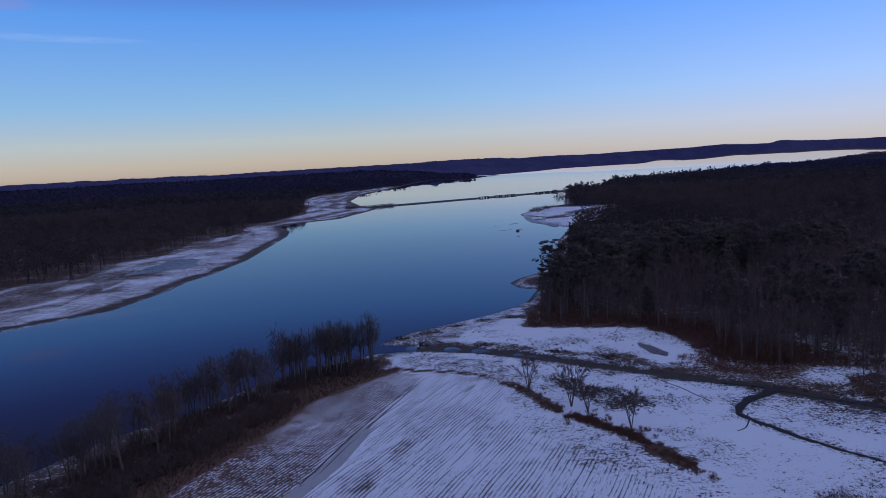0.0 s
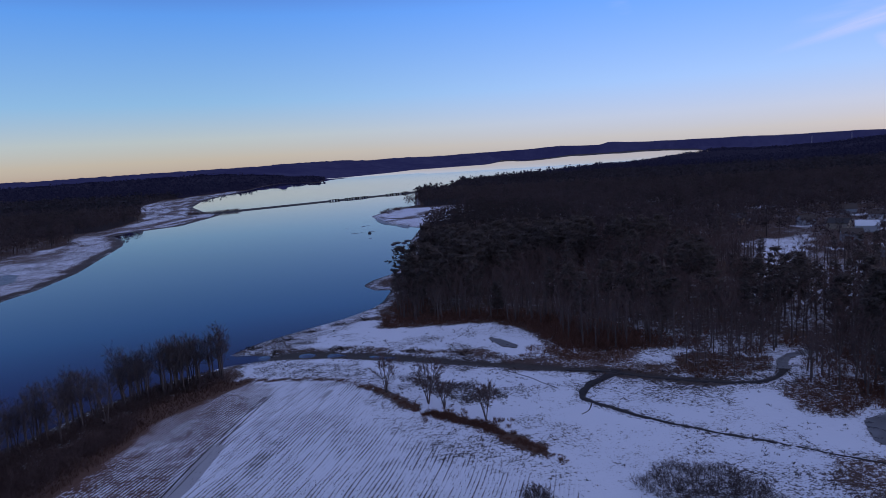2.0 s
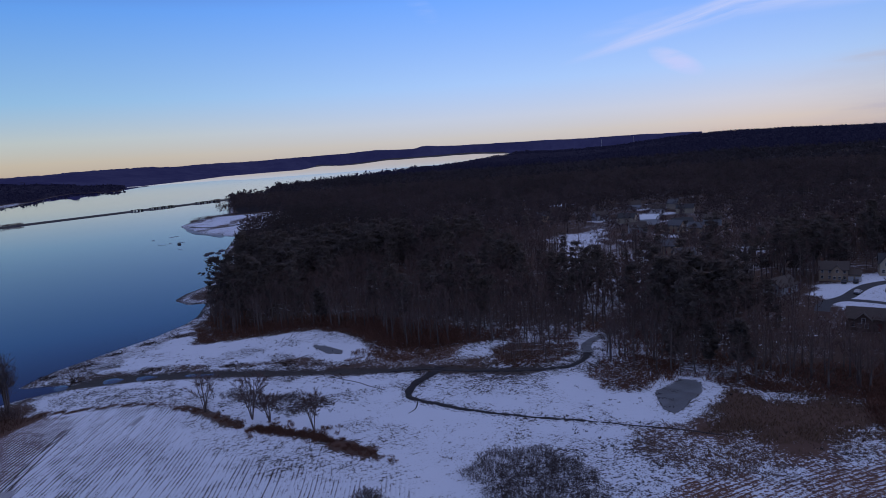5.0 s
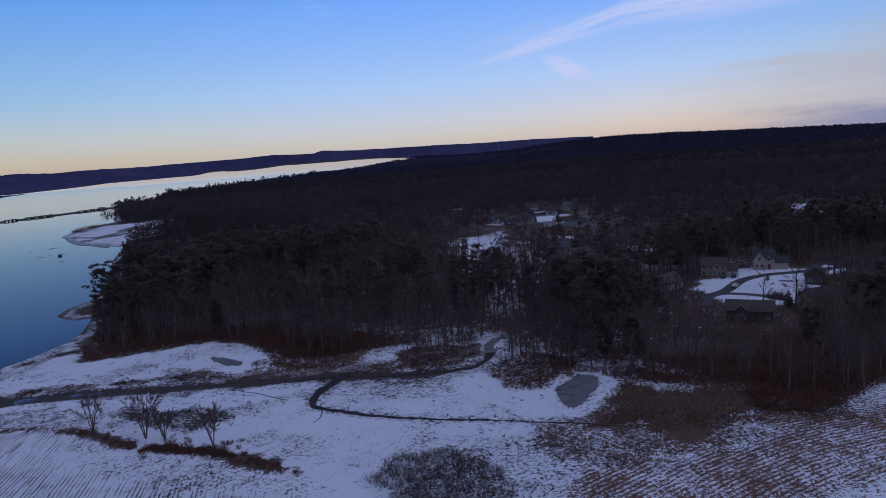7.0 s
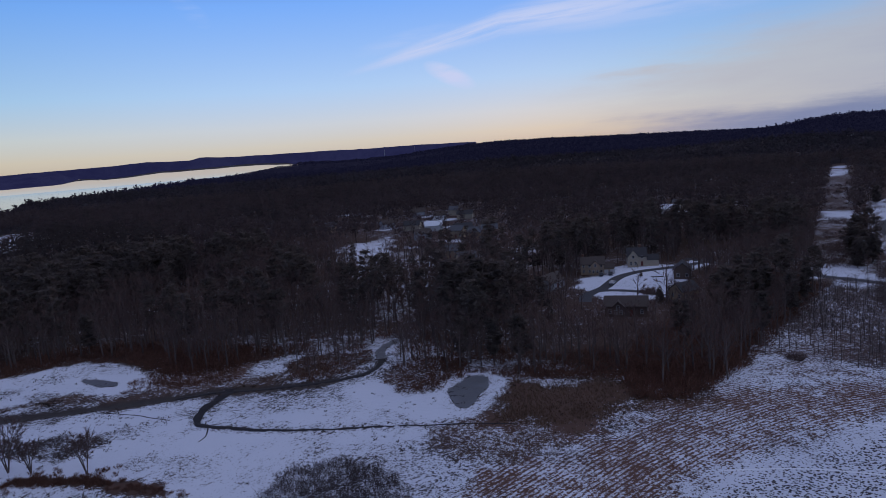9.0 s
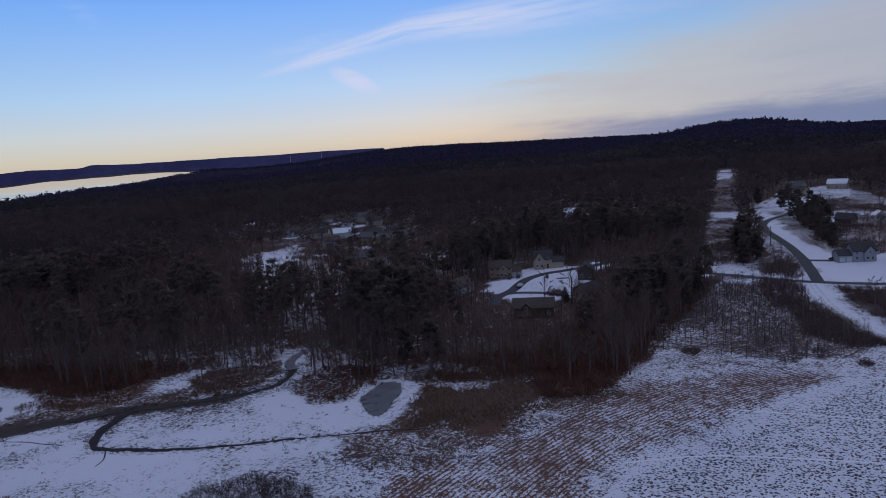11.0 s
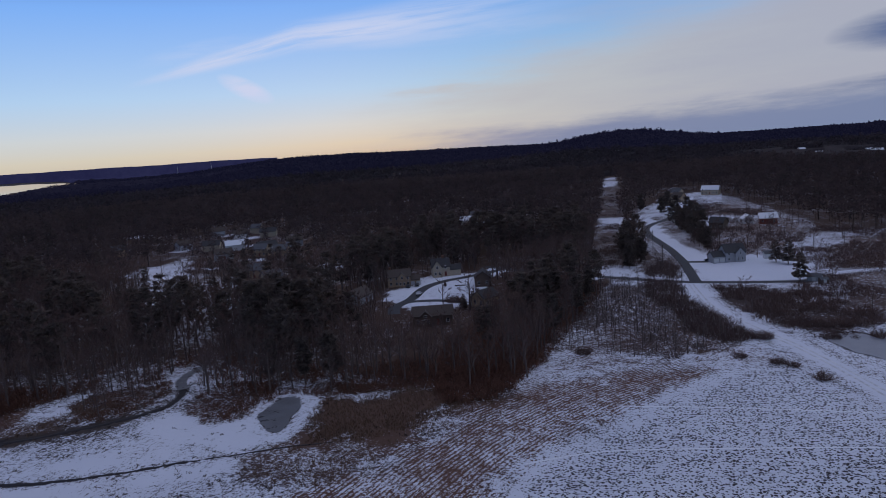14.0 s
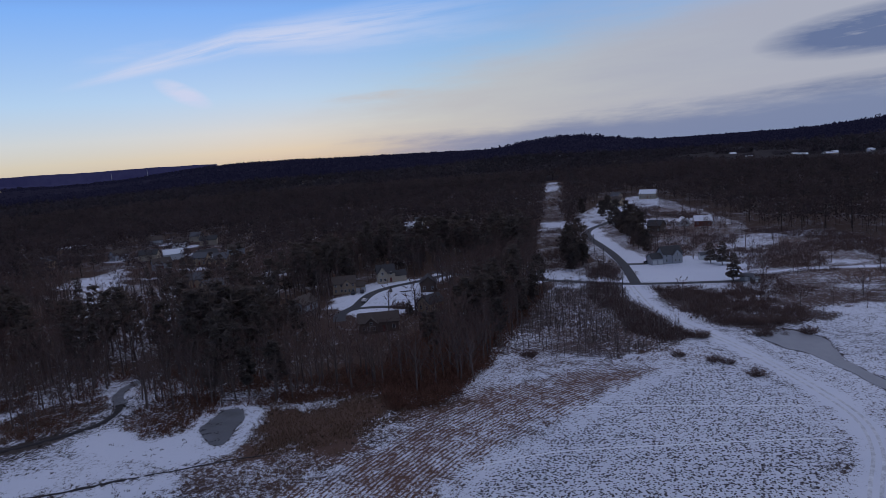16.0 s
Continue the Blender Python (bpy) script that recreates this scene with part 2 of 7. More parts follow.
reach = n.node("ShaderNodeSeparateXYZ")
n.put(reach.inputs[0], pos)
breeze = n.smooth(reach.outputs[1], 1250, 2700)  # the open water beyond the bridge is ruffled
n.put(p.inputs["Specular IOR Level"], n.smooth(reach.outputs[1], 500, 1400, 0.12, 0.42))
n.put(p.inputs["Roughness"], n.math("ADD", n.math("MULTIPLY", breeze, -0.008), n.math("ADD", 0.018, n.math("MULTIPLY", calm, 0.014))))
b = n.node("ShaderNodeBump")
b.inputs["Strength"].default_value, b.inputs["Distance"].default_value = 0.015, 0.05
n.put(b.inputs["Height"], n.noise(pos, 1.2, 3))
lean = n.node("ShaderNodeCombineXYZ")  # far ripples show the slopes that face down the river
swept = n.math("ADD", breeze, n.smooth(reach.outputs[1], 2200, 3000, 0.0, 0.6))
n.put(lean.inputs[0], n.math("MULTIPLY", swept, -0.0055))
n.put(lean.inputs[1], n.math("MULTIPLY", swept, -0.0130))
n.put(p.inputs["Normal"], n.vmath("NORMALIZE", n.vmath("ADD", n.mix(breeze, b.outputs[0], (0.0, 0.0, 1.0)), lean.outputs[0])))

ICE, n, p = material("grey_ice")
pos = n.node("ShaderNodeNewGeometry").outputs["Position"]
f = n.smooth(n.math("ADD", n.noise(pos, 0.22, 5, 0.65), n.math("MULTIPLY", n.noise(pos, 1.7, 3), 0.25)), 0.45, 0.85)
n.put(p.inputs["Base Color"], n.mix(f, (0.105, 0.107, 0.112), (0.170, 0.177, 0.195)))
n.put(p.inputs["Roughness"], n.math("ADD", 0.22, n.math("MULTIPLY", f, 0.5)))

# the ground: snow over dead grass, soil and leaf litter; "cover" says how much of each lies where
GROUND, n, p = material("snowy_ground")
pos = n.node("ShaderNodeNewGeometry").outputs["Position"]
c1 = n.node("ShaderNodeSeparateColor")
cover_a = n.node("ShaderNodeAttribute", attribute_name="cover")
clod_a = cover_a.outputs["Alpha"]
n.put(c1.inputs[0], cover_a.outputs["Color"])
c2 = n.node("ShaderNodeSeparateColor")
n.put(c2.inputs[0], n.node("ShaderNodeAttribute", attribute_name="kind").outputs["Color"])
snow_a, brown_a, speck_a = c1.outputs
rows_a, mud_a, wood_a = c2.outputs
n1, n2, n3 = n.noise(pos, 0.035, 4, 0.6), n.noise(pos, 0.30, 4, 0.62), n.noise(pos, 1.15, 4, 0.75)
# stubble rows: left field, swath and right field run their own ways
sepp = n.node("ShaderNodeSeparateXYZ")
n.put(sepp.inputs[0], pos)
slow = n.math("MULTIPLY", n.math("SUBTRACT", n.noise(pos, 0.03, 2), 0.5), 2.4)
quick = n.math("MULTIPLY", n.math("SUBTRACT", n.noise(pos, 0.45, 3), 0.5), 0.75)
n4 = n.noise(pos, 3.6, 3, 0.7)


def furrows(ax, ay, gap, wob):
    d = n.math("ADD", n.math("ADD", n.math("MULTIPLY", sepp.outputs[0], ax), n.math("MULTIPLY", sepp.outputs[1], ay)), wob)
    return n.math("ADD", 0.5, n.math("MULTIPLY", n.math("SINE", n.math("MULTIPLY", d, 6.2832 / gap)), 0.5))


west = n.smooth(sepp.outputs[0], 60, 64, 1, 0)
south = n.smooth(n.math("ADD", sepp.outputs[1], n.math("MULTIPLY", sepp.outputs[0], 0.37)), 87, 89.5, 1, 0)  # the field beyond the swath
bend = n.math("MULTIPLY", n.math("POWER", n.math("MAXIMUM", n.math("SUBTRACT", sepp.outputs[0], 100.0), 0.0), 2.0), 0.0045)
row = n.math("ADD", n.math("MULTIPLY", furrows(0.90, -0.43, 0.88, slow), west),
             n.math("MULTIPLY", n.math("ADD", n.math("MULTIPLY", furrows(0.0, 1.0, 1.15, n.math("ADD", bend, n.math("ADD", slow, quick))), n.math("SUBTRACT", 1.0, south)),
                                       n.math("MULTIPLY", furrows(0.95, 0.30, 1.5, n.math("ADD", slow, quick)), south)), n.math("SUBTRACT", 1.0, west)))
across = n.node("ShaderNodeCombineXYZ")  # some rows stand out more than others, and each fades along its length
n.put(across.inputs[0], n.math("ADD", n.math("MULTIPLY", sepp.outputs[0], 0.95), n.math("MULTIPLY", sepp.outputs[1], -0.453)))
n.put(across.inputs[1], n.math("ADD", n.math("MULTIPLY", sepp.outputs[0], 0.030), n.math("MULTIPLY", sepp.outputs[1], 0.064)))
own_row = n.smooth(n.noise(across.outputs[0], 1.0, 3, 0.6), 0.36, 0.62, 0.25, 1.15)
patchy = n.math("ADD", n.math("MULTIPLY", n.math("SUBTRACT", n1, 0.5), 1.3), n.math("MULTIPLY", n.math("SUBTRACT", n2, 0.5), 1.4))
grit = n.math("ADD", n.math("MULTIPLY", n3, 0.6), n.math("MULTIPLY", n4, 0.4))
speck = n.math("MULTIPLY", n.math("SUBTRACT", grit, 0.5), n.math("MULTIPLY", speck_a, 4.6))
hollow = n.math("MULTIPLY", n.math("MULTIPLY", n.math("MULTIPLY", own_row, n.smooth(row, 0.50, 0.95)), n.smooth(n.math("ADD", n.math("MULTIPLY", n3, 0.5), n.math("MULTIPLY", n4, 0.5)), 0.42, 0.56)), rows_a)
amount = n.math("ADD", n.math("ADD", snow_a, n.math("MULTIPLY", patchy, n.math("ADD", 0.25, n.math("MULTIPLY", speck_a, 0.5)))), n.math("SUBTRACT", speck, hollow))
# frozen clods and cut stalks: small dark spots, evenly strewn, that lean with the wind
jog = n.node("ShaderNodeVectorMath", operation="SCALE")
n.put(jog.inputs[0], n.vmath("SUBTRACT", n.noise(pos, 0.9, 2, 0.5, 1), (0.5, 0.5, 0.5)))
jog.inputs[3].default_value = 0.9
cells = n.node("ShaderNodeTexVoronoi")
n.put(cells.inputs["Vector"], n.vmath("MULTIPLY", n.vmath("ADD", pos, jog.outputs[0]), (1.0, 1.0, 0.0)))
cells.inputs["Scale"].default_value = 1.85
own_clod = n.node("ShaderNodeSeparateColor")
n.put(own_clod.inputs[0], cells.outputs["Color"])
spot = n.math("MULTIPLY", n.smooth(cells.outputs["Distance"], 0.16, 0.56, 1.0, 0.0), n.smooth(own_clod.outputs[0], 0.05, 0.7, 0.45, 1.05))
amount = n.math("SUBTRACT", amount, n.math("MULTIPLY", n.math("MULTIPLY", spot, clod_a), n.smooth(n1, 0.25, 0.7, 0.75, 1.1)))
snow_f = n.smooth(amount, n.math("SUBTRACT", 0.37, n.math("MULTIPLY", clod_a, 0.10)), 0.59)
soil = n.mix(n2, (0.050, 0.040, 0.038), (0.086, 0.066, 0.056))
straw = n.mix(n3, (0.092, 0.048, 0.034), (0.210, 0.112, 0.076))
bare = n.mix(brown_a, soil, straw)
bare = n.mix(n.math("MULTIPLY", clod_a, n.math("SUBTRACT", 1.3, brown_a)), bare, (0.062, 0.055, 0.062))
bare = n.mix(mud_a, bare, n.mix(n2, (0.036, 0.031, 0.030), (0.080, 0.072, 0.066)))
litter = n.mix(n3, (0.044, 0.029, 0.025), (0.095, 0.057, 0.043))
bare = n.mix(wood_a, bare, litter)
white = n.mix(n1, (0.63, 0.66, 0.74), (0.75, 0.77, 0.83))
n.put(p.inputs["Base Color"], n.mix(snow_f, bare, white))
n.put(p.inputs["Roughness"], n.math("SUBTRACT", 0.88, n.math("MULTIPLY", mud_a, n.math("SUBTRACT", 0.2, n.math("MULTIPLY", snow_f, 0.2)))))
p.inputs["Specular IOR Level"].default_value = 0.08
b = n.node("ShaderNodeBump")
b.inputs["Strength"].default_value, b.inputs["Distance"].default_value = 0.6, 0.35
n.put(b.inputs["Height"], n.math("ADD", n.math("MULTIPLY", n2, 0.6), n.math("ADD", n.math("MULTIPLY", n3, 0.3), n.math("ADD", n.math("MULTIPLY", n.math("MULTIPLY", row, rows_a), -0.35), n.math("MULTIPLY", n.math("MULTIPLY", spot, clod_a), -0.9)))))
n.put(p.inputs["Normal"], b.outputs[0])

PACKED, n, p = material("packed_snow")
pos = n.node("ShaderNodeNewGeometry").outputs["Position"]
f = n.smooth(n.math("ADD", n.noise(pos, 0.5, 4, 0.65), n.math("MULTIPLY", n.noise(pos, 3.0, 3), 0.3)), 0.45, 0.85)
n.put(p.inputs["Base Color"], n.mix(f, (0.46, 0.47, 0.50), (0.76, 0.78, 0.82)))
p.inputs["Roughness"].default_value = 0.8

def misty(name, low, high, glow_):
    """Woods so far off that a faint blue emission stands in for evening haze."""
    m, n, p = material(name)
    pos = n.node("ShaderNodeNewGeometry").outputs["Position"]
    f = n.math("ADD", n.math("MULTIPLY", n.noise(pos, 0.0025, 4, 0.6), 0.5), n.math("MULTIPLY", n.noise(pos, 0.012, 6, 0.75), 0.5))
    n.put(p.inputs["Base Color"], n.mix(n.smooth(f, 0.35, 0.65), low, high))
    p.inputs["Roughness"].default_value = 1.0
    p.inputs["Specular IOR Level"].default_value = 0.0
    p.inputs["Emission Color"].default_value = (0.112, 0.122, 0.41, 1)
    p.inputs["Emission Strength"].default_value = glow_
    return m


# far water: emission stands in for the low sky it would mirror
GLOWING_REACH, n, p = material("glowing_far_water")
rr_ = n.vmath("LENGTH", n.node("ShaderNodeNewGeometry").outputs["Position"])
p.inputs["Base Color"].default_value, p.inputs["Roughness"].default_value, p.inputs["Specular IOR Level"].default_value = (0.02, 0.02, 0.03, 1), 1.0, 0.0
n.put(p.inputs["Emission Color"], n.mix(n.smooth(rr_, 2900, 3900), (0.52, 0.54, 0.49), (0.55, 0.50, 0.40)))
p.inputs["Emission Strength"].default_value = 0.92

HAZE = misty("haze_glow_hills", (0.003, 0.003, 0.005), (0.030, 0.029, 0.036), 0.118)
HAZE_WOODS = misty("haze_glow_woods", (0.018, 0.016, 0.018), (0.032, 0.028, 0.032), 0.030)

# base colour darkened to hold the shade between the crowns
CANOPY = plain("shaded_canopy", (0.036, 0.030, 0.033), 1.0, 0.4, 0.02)

ICE_PALE = plain("snow_dusted_ice", (0.29, 0.295, 0.32), 0.5, 0.3, 0.2)

WET, n, p = material("wet_mud")
pos = n.node("ShaderNodeNewGeometry").outputs["Position"]
n.put(p.inputs["Base Color"], n.mix(n.noise(pos, 0.8, 4, 0.65), (0.014, 0.013, 0.016), (0.05, 0.045, 0.045)))
p.inputs["Roughness"].default_value = 0.6
p.inputs["Specular IOR Level"].default_value = 0.12

SHALLOW, n, p = material("shallow_tidal_water")
pos = n.node("ShaderNodeNewGeometry").outputs["Position"]
n.put(p.inputs["Base Color"], n.mix(n.noise(pos, 0.25, 4, 0.6), (0.022, 0.021, 0.034), (0.05, 0.046, 0.06)))
p.inputs["Roughness"].default_value = 0.22
p.inputs["Specular IOR Level"].default_value = 0.55

SOIL = plain("frozen_soil", (0.050, 0.042, 0.040), 0.9, 0.4, 0.8, bump=0.4)

# ---- plan of the land (metres; x to the right of the first heading, y ahead) ----
NEAR_BANK = [(-400, -500), (-220, -250), (-130, -50), (-110, 60), (-100, 120), (-96, 137), (-84, 161), (-71, 175), (-59, 196), (-44, 213), (-25, 225),
             (-27, 236), (-16, 251), (-5, 260), (16, 276), (29, 290), (35, 301), (43, 328), (35, 331), (31, 347), (38, 361), (49, 374), (67, 421), (85, 520), (111, 613), (89, 673), (85, 788),
             (124, 879), (161, 922), (220, 1255), (300, 1330), (390, 1600), (700, 1830), (1200, 2400), (1650, 2950), (1900, 3150), (2300, 3480)]
FAR_BANK = [(-900, -300), (-600, 0), (-320, 200), (-194, 289), (-163, 325), (-155, 375), (-156, 403), (-149, 432), (-145, 496), (-150, 585),
            (-154, 665), (-164, 714), (-189, 779), (-180, 811), (-133, 857), (-110, 972), (-101, 1026), (-134, 1106), (-178, 1294), (-191, 1590),
            (-126, 2065), (-92, 2420), (-46, 2650), (99, 2440), (151, 3080), (213, 3060), (471, 3480), (690, 3990), (891, 4130), (1349, 4455), (1464, 4702), (1521, 4683), (1538, 4599), (1662, 4566), (1878, 4558), (2070, 4440), (2226, 4370), (2390, 4311), (2640, 4170)]
RIVER = NEAR_BANK + FAR_BANK[::-1]
LEFT_MARSH = FAR_BANK[3:18] + [(-180, 1180), (-252, 1291), (-198, 968), (-210, 853), (-230, 809), (-207, 718), (-232, 635), (-225, 552),
                               (-238, 509), (-231, 431), (-256, 418), (-264, 397), (-380, 280)]
LEFT_FAR = [(-134, 1106), (-178, 1294), (-191, 1590), (-121, 2075), (-165, 2080), (-290, 1600), (-285, 1290), (-235, 1180)]
SPIT = [(85, 788), (124, 879), (215, 866), (173, 721), (111, 613), (89, 673)]
OPEN = [(-130, -50), (-96, 137), (-59, 196), (-32, 228), (-30, 239), (-18, 256), (-6, 266), (15, 281), (32, 298), (28, 252), (42, 247), (67, 242), (77, 224), (76, 210),
        (81, 197), (96, 189), (112, 185), (125, 163), (135, 160), (116, 139), (110, 127), (119, 125), (130, 125), (137, 117), (139, 107), (147, 99), (153, 86), (148, 72),
        (165, 67), (196, 70), (258, 76), (290, 82), (330, 74), (345, 74), (400, 93), (470, 115), (500, 121), (560, 127), (650, 127), (690, 100), (640, 68),
        (560, 36), (480, 8), (430, -6), (395, -28), (362, -44), (322, -50), (296, -56), (280, -80), (266, -120), (250, -200), (100, -300), (-130, -300)]
FIELD_WEST = [(-68, 126), (-60, 144), (-54, 158), (-42, 184), (-20, 205), (-10, 198), (0, 198), (11, 190), (18, 178), (26, 162), (31, 151), (38, 141),
              (44, 130), (48, 122), (46, 90), (20, 40), (-60, 30), (-90, 90)]
BANK_STRIP = [(-16, 204), (-24, 196), (-32, 187), (-38, 178), (-43, 165), (-47, 153), (-53, 138), (-61, 118), (-70, 100), (-92, 100), (-76, 132), (-65, 149), (-56, 169), (-43, 195), (-28, 207)]
HEDGE = [(-18, 206), (-11, 202), (0, 200), (11, 193), (19, 180), (27, 161), (33, 154), (39, 146), (45, 133), (49, 123)]
CREEK = [(-26, 231), (-8, 229), (11, 222), (28, 211), (42, 200), (56, 191), (72, 180), (82, 174), (88, 167), (102, 156), (112, 151), (119, 152), (126, 157), (130, 163), (136, 167), (146, 168)]
CREEK_SOUTH = [(84, 171), (79, 168.5), (74, 165.5), (69.5, 161), (67, 157), (68, 153), (71.5, 146), (75.5, 139), (82, 130), (90, 121), (101, 108)]
ISLET = [(106, 178), (113, 178), (124, 171), (131, 169), (122, 158), (109, 155), (101, 158), (98, 164)]
BRUSH_POINT = [(122, 148), (114, 141), (109, 133), (112, 127), (117, 124), (124, 124), (130, 127), (138, 133), (134, 146)]
WRACK = [(24, 191), (31, 193), (36, 181), (44, 178), (53, 169), (49, 164), (40, 163), (33, 174), (29, 181)]
POND = [(117.8, 121.5), (121.4, 122.3), (124.6, 122.9), (128.9, 124.5), (131.5, 121.6), (130.4, 118.4), (125.4, 114.4), (120.1, 112.6), (115.1, 109.9), (111.1, 109.3), (111.9, 113.2), (114.9, 117.6)]
POOL = [(61, 222), (64, 219), (67.5, 209), (66.5, 205), (62, 210)]
REEDS = [(125, 110.5), (133, 113), (137, 104), (144, 97), (150, 86), (144, 74), (136, 77), (124, 80), (115, 86), (109, 99), (115, 105)]
REED_FRINGE = [(97, 106), (104, 104), (112, 106), (124, 90), (138, 78), (128, 74), (106, 79), (97, 82), (92, 92), (95, 101)]
SWATH = [(90, 84), (105, 77), (129, 72), (157, 63), (178, 42), (182, 24), (158, 33), (144, 38), (127, 44), (103, 50), (84, 55)]
FIELD_EAST = [(103, 50), (116, 50), (125, 45), (144, 38), (158, 33), (181, 21), (191, 5), (176, -7), (163, -15), (146, -17), (100, -14), (60, -10), (60, 40)]
TRACK = [(285, 46), (248, 33), (223, 17), (207, 5), (188, -6), (173, -14), (158, -20), (142, -21), (123, -18), (90, -14), (40, -20)]
ICE_EAST = [(217, -1), (223, -3), (226, -10), (217, -19), (209, -20), (198, -21), (188, -26), (176, -33), (160, -45), (160, -40), (176, -28), (190, -21), (202, -14), (206, -8)]
BRUSH = [(186, 70), (230, 74), (280, 78), (281, 50), (250, 38), (225, 20), (205, 20), (188, 36)]
BRUSH_DARK = [(279, 42), (277, 10), (270, -10), (280, -40), (262, -40), (240, -27), (228, -2), (226, 8), (240, 24)]
THICKET = [(58, 112), (66, 116), (77, 111), (79, 99), (73, 86), (56, 92)]
ROAD = [(620, 96), (580, 92), (545, 91), (515, 92), (494, 95), (478, 98.5), (460, 100), (441, 97.5), (418, 90.5), (398, 82), (373, 71.5), (352, 63.5), (330, 56), (307, 49.5), (287, 44)]
ROAD_CROSS = [(312, 150), (298, 105), (292, 75), (288, 46), (294, 12), (296, 2)]
CUL_ROAD = [(214, 143), (225, 149), (238, 150), (247, 152.5), (256, 155), (265, 156), (276, 154), (286, 148), (297, 142), (312, 136.5)]
CUL_LOOP = [(229, 150), (234, 147.5), (237, 142), (238.5, 135), (238, 128), (236.5, 122)]
CUL_LAWN = [(234, 162), (248, 167), (262, 163), (279, 170), (291, 167), (293, 149), (310, 144), (307, 132), (281, 138), (262, 128), (238, 119), (229, 122), (220, 132), (229, 151)]
LAWN = [(345, 62), (320, 52), (291, 41), (297, 11), (303, 3), (330, 3), (346, 14), (353, 30), (349, 47), (400, 73), (460, 93), (512, 109), (502, 113), (440, 95)]
MID_BRUSH = [(353, 30), (350, 45), (400, 66), (447, 70), (500, 80), (560, 96), (600, 76), (560, 50), (520, 28), (470, 8), (395, 18)]
YARD = [(500, 118), (640, 128), (690, 100), (640, 70), (540, 80)]
ROUGH_EAST = [(346, 14), (395, 18), (450, 0), (430, -45), (372, -64), (300, -66), (262, -44), (256, -8), (262, 8), (293, 8), (303, 2), (330, 2)]
EAST_PATH = [(312, -2), (322, -20), (328, -45), (334, -72)]
GLADE = [(256, 362), (270, 367), (292, 374), (318, 379), (306, 356), (291, 342), (255, 305), (240, 293), (227, 283), (220, 282), (231, 300), (248, 328), (258, 346)]
GLADES = [(405, 410, 13), (350, 318, 9), (350, 415, 10), (425, 445, 12), (488, 240, 11), (450, 205, 6), (353, 376, 7), (318, 313, 6), (288, 318, 6), (374, 368, 7), (209, 221, 6),
          (190, 207, 5), (246, 239, 5), (420, 554, 12), (448, 1206, 24), (1260, -76, 40), (1206, -126, 36), (1432, 29, 30), (1068, 86, 20), (1714, 427, 22)]
BUILT = [(263, 171), (288, 163), (229, 170), (206, 121), (198, 130), (214, 112), (235, 114), (271, 132), (338, 36), (664, 88), (585, 112), (655, 116), (468, 29), (471, 41), (446, 55), (611, 107)]
HOMES = [(322, 452, 20, "tan"), (352, 418, 70, "grey"), (352, 388, -40, "cream"), (333, 322, -50, "tan"), (405, 412, 30, "white"), (420, 396, -20, "cream"), (331, 303, -30, "tan"),
          (421, 455, 10, "grey"), (351, 334, 40, "white"), (436, 424, -60, "cream"), (375, 330, 15, "grey"), (475, 240, -40, "white"), (500, 246, 30, "cream"), (452, 206, 60, "tan"),
          (1280, 4, 70, "tan"), (1264, -65, 80, "cream"), (1251, -77, 40, "white"), (1210, -106, 75, "white"), (1217, -117, 20, "tan"), (1233, -167, 85, "white"), (1431, 32, 80, "cream"),
         (267, 264, -30, "tan"), (318, 341, 20, "grey"), (353, 366, 10, "white"), (251, 238, 40, "cream")]
CUT_FROM, CUT_WAY = Vector((286, 78)), Vector((0.966, 0.259))


def lattice(x, y, size, seed):
    """Smooth value noise in 0..1 on numpy arrays."""
    rng = np.random.default_rng(seed)
    tab = rng.random((256, 256))
    gx, gy = np.asarray(x) / size, np.asarray(y) / size
    ix, iy = np.floor(gx).astype(int), np.floor(gy).astype(int)
    fx, fy = gx - ix, gy - iy
    fx, fy = fx * fx * (3 - 2 * fx), fy * fy * (3 - 2 * fy)
    a, b_, c, d = (tab[(ix + i) % 256, (iy + j) % 256] for i, j in ((0, 0), (1, 0), (0, 1), (1, 1)))
    return (a * (1 - fx) + b_ * fx) * (1 - fy) + (c * (1 - fx) + d * fx) * fy


def to_line(x, y, pts, closed=False):
    """Distance to a polyline."""
    best = np.full(np.shape(x), 1e9)
    for (ax, ay), (bx, by) in zip(pts, pts[1:] + pts[:1] if closed else pts[1:]):
        ux, uy = bx - ax, by - ay
        k = np.clip(((x - ax) * ux + (y - ay) * uy) / (ux * ux + uy * uy), 0, 1)
        best = np.minimum(best, (x - ax - k * ux) ** 2 + (y - ay - k * uy) ** 2)
    return np.sqrt(best)


def inside(x, y, poly, reach=40.0):
    """Signed distance to a polygon's edge, positive inside; -reach or less far outside."""
    x, y = np.asarray(x, float), np.asarray(y, float)
    out = np.full(x.shape, -reach)
    px, py = [q[0] for q in poly], [q[1] for q in poly]
    sel = (x > min(px) - reach) & (x < max(px) + reach) & (y > min(py) - reach) & (y < max(py) + reach)
    xs, ys = x[sel], y[sel]
    odd = np.zeros(xs.shape, bool)
    for (ax, ay), (bx, by) in zip(poly, poly[1:] + poly[:1]):
        if ay != by:
            odd ^= ((ay > ys) != (by > ys)) & (xs < (bx - ax) * (ys - ay) / (by - ay) + ax)
    out[sel] = to_line(xs, ys, poly, True) * np.where(odd, 1, -1)
    return out


def step(v, lo, hi):
    k = np.clip((v - lo) / (hi - lo), 0, 1)
    return k * k * (3 - 2 * k)


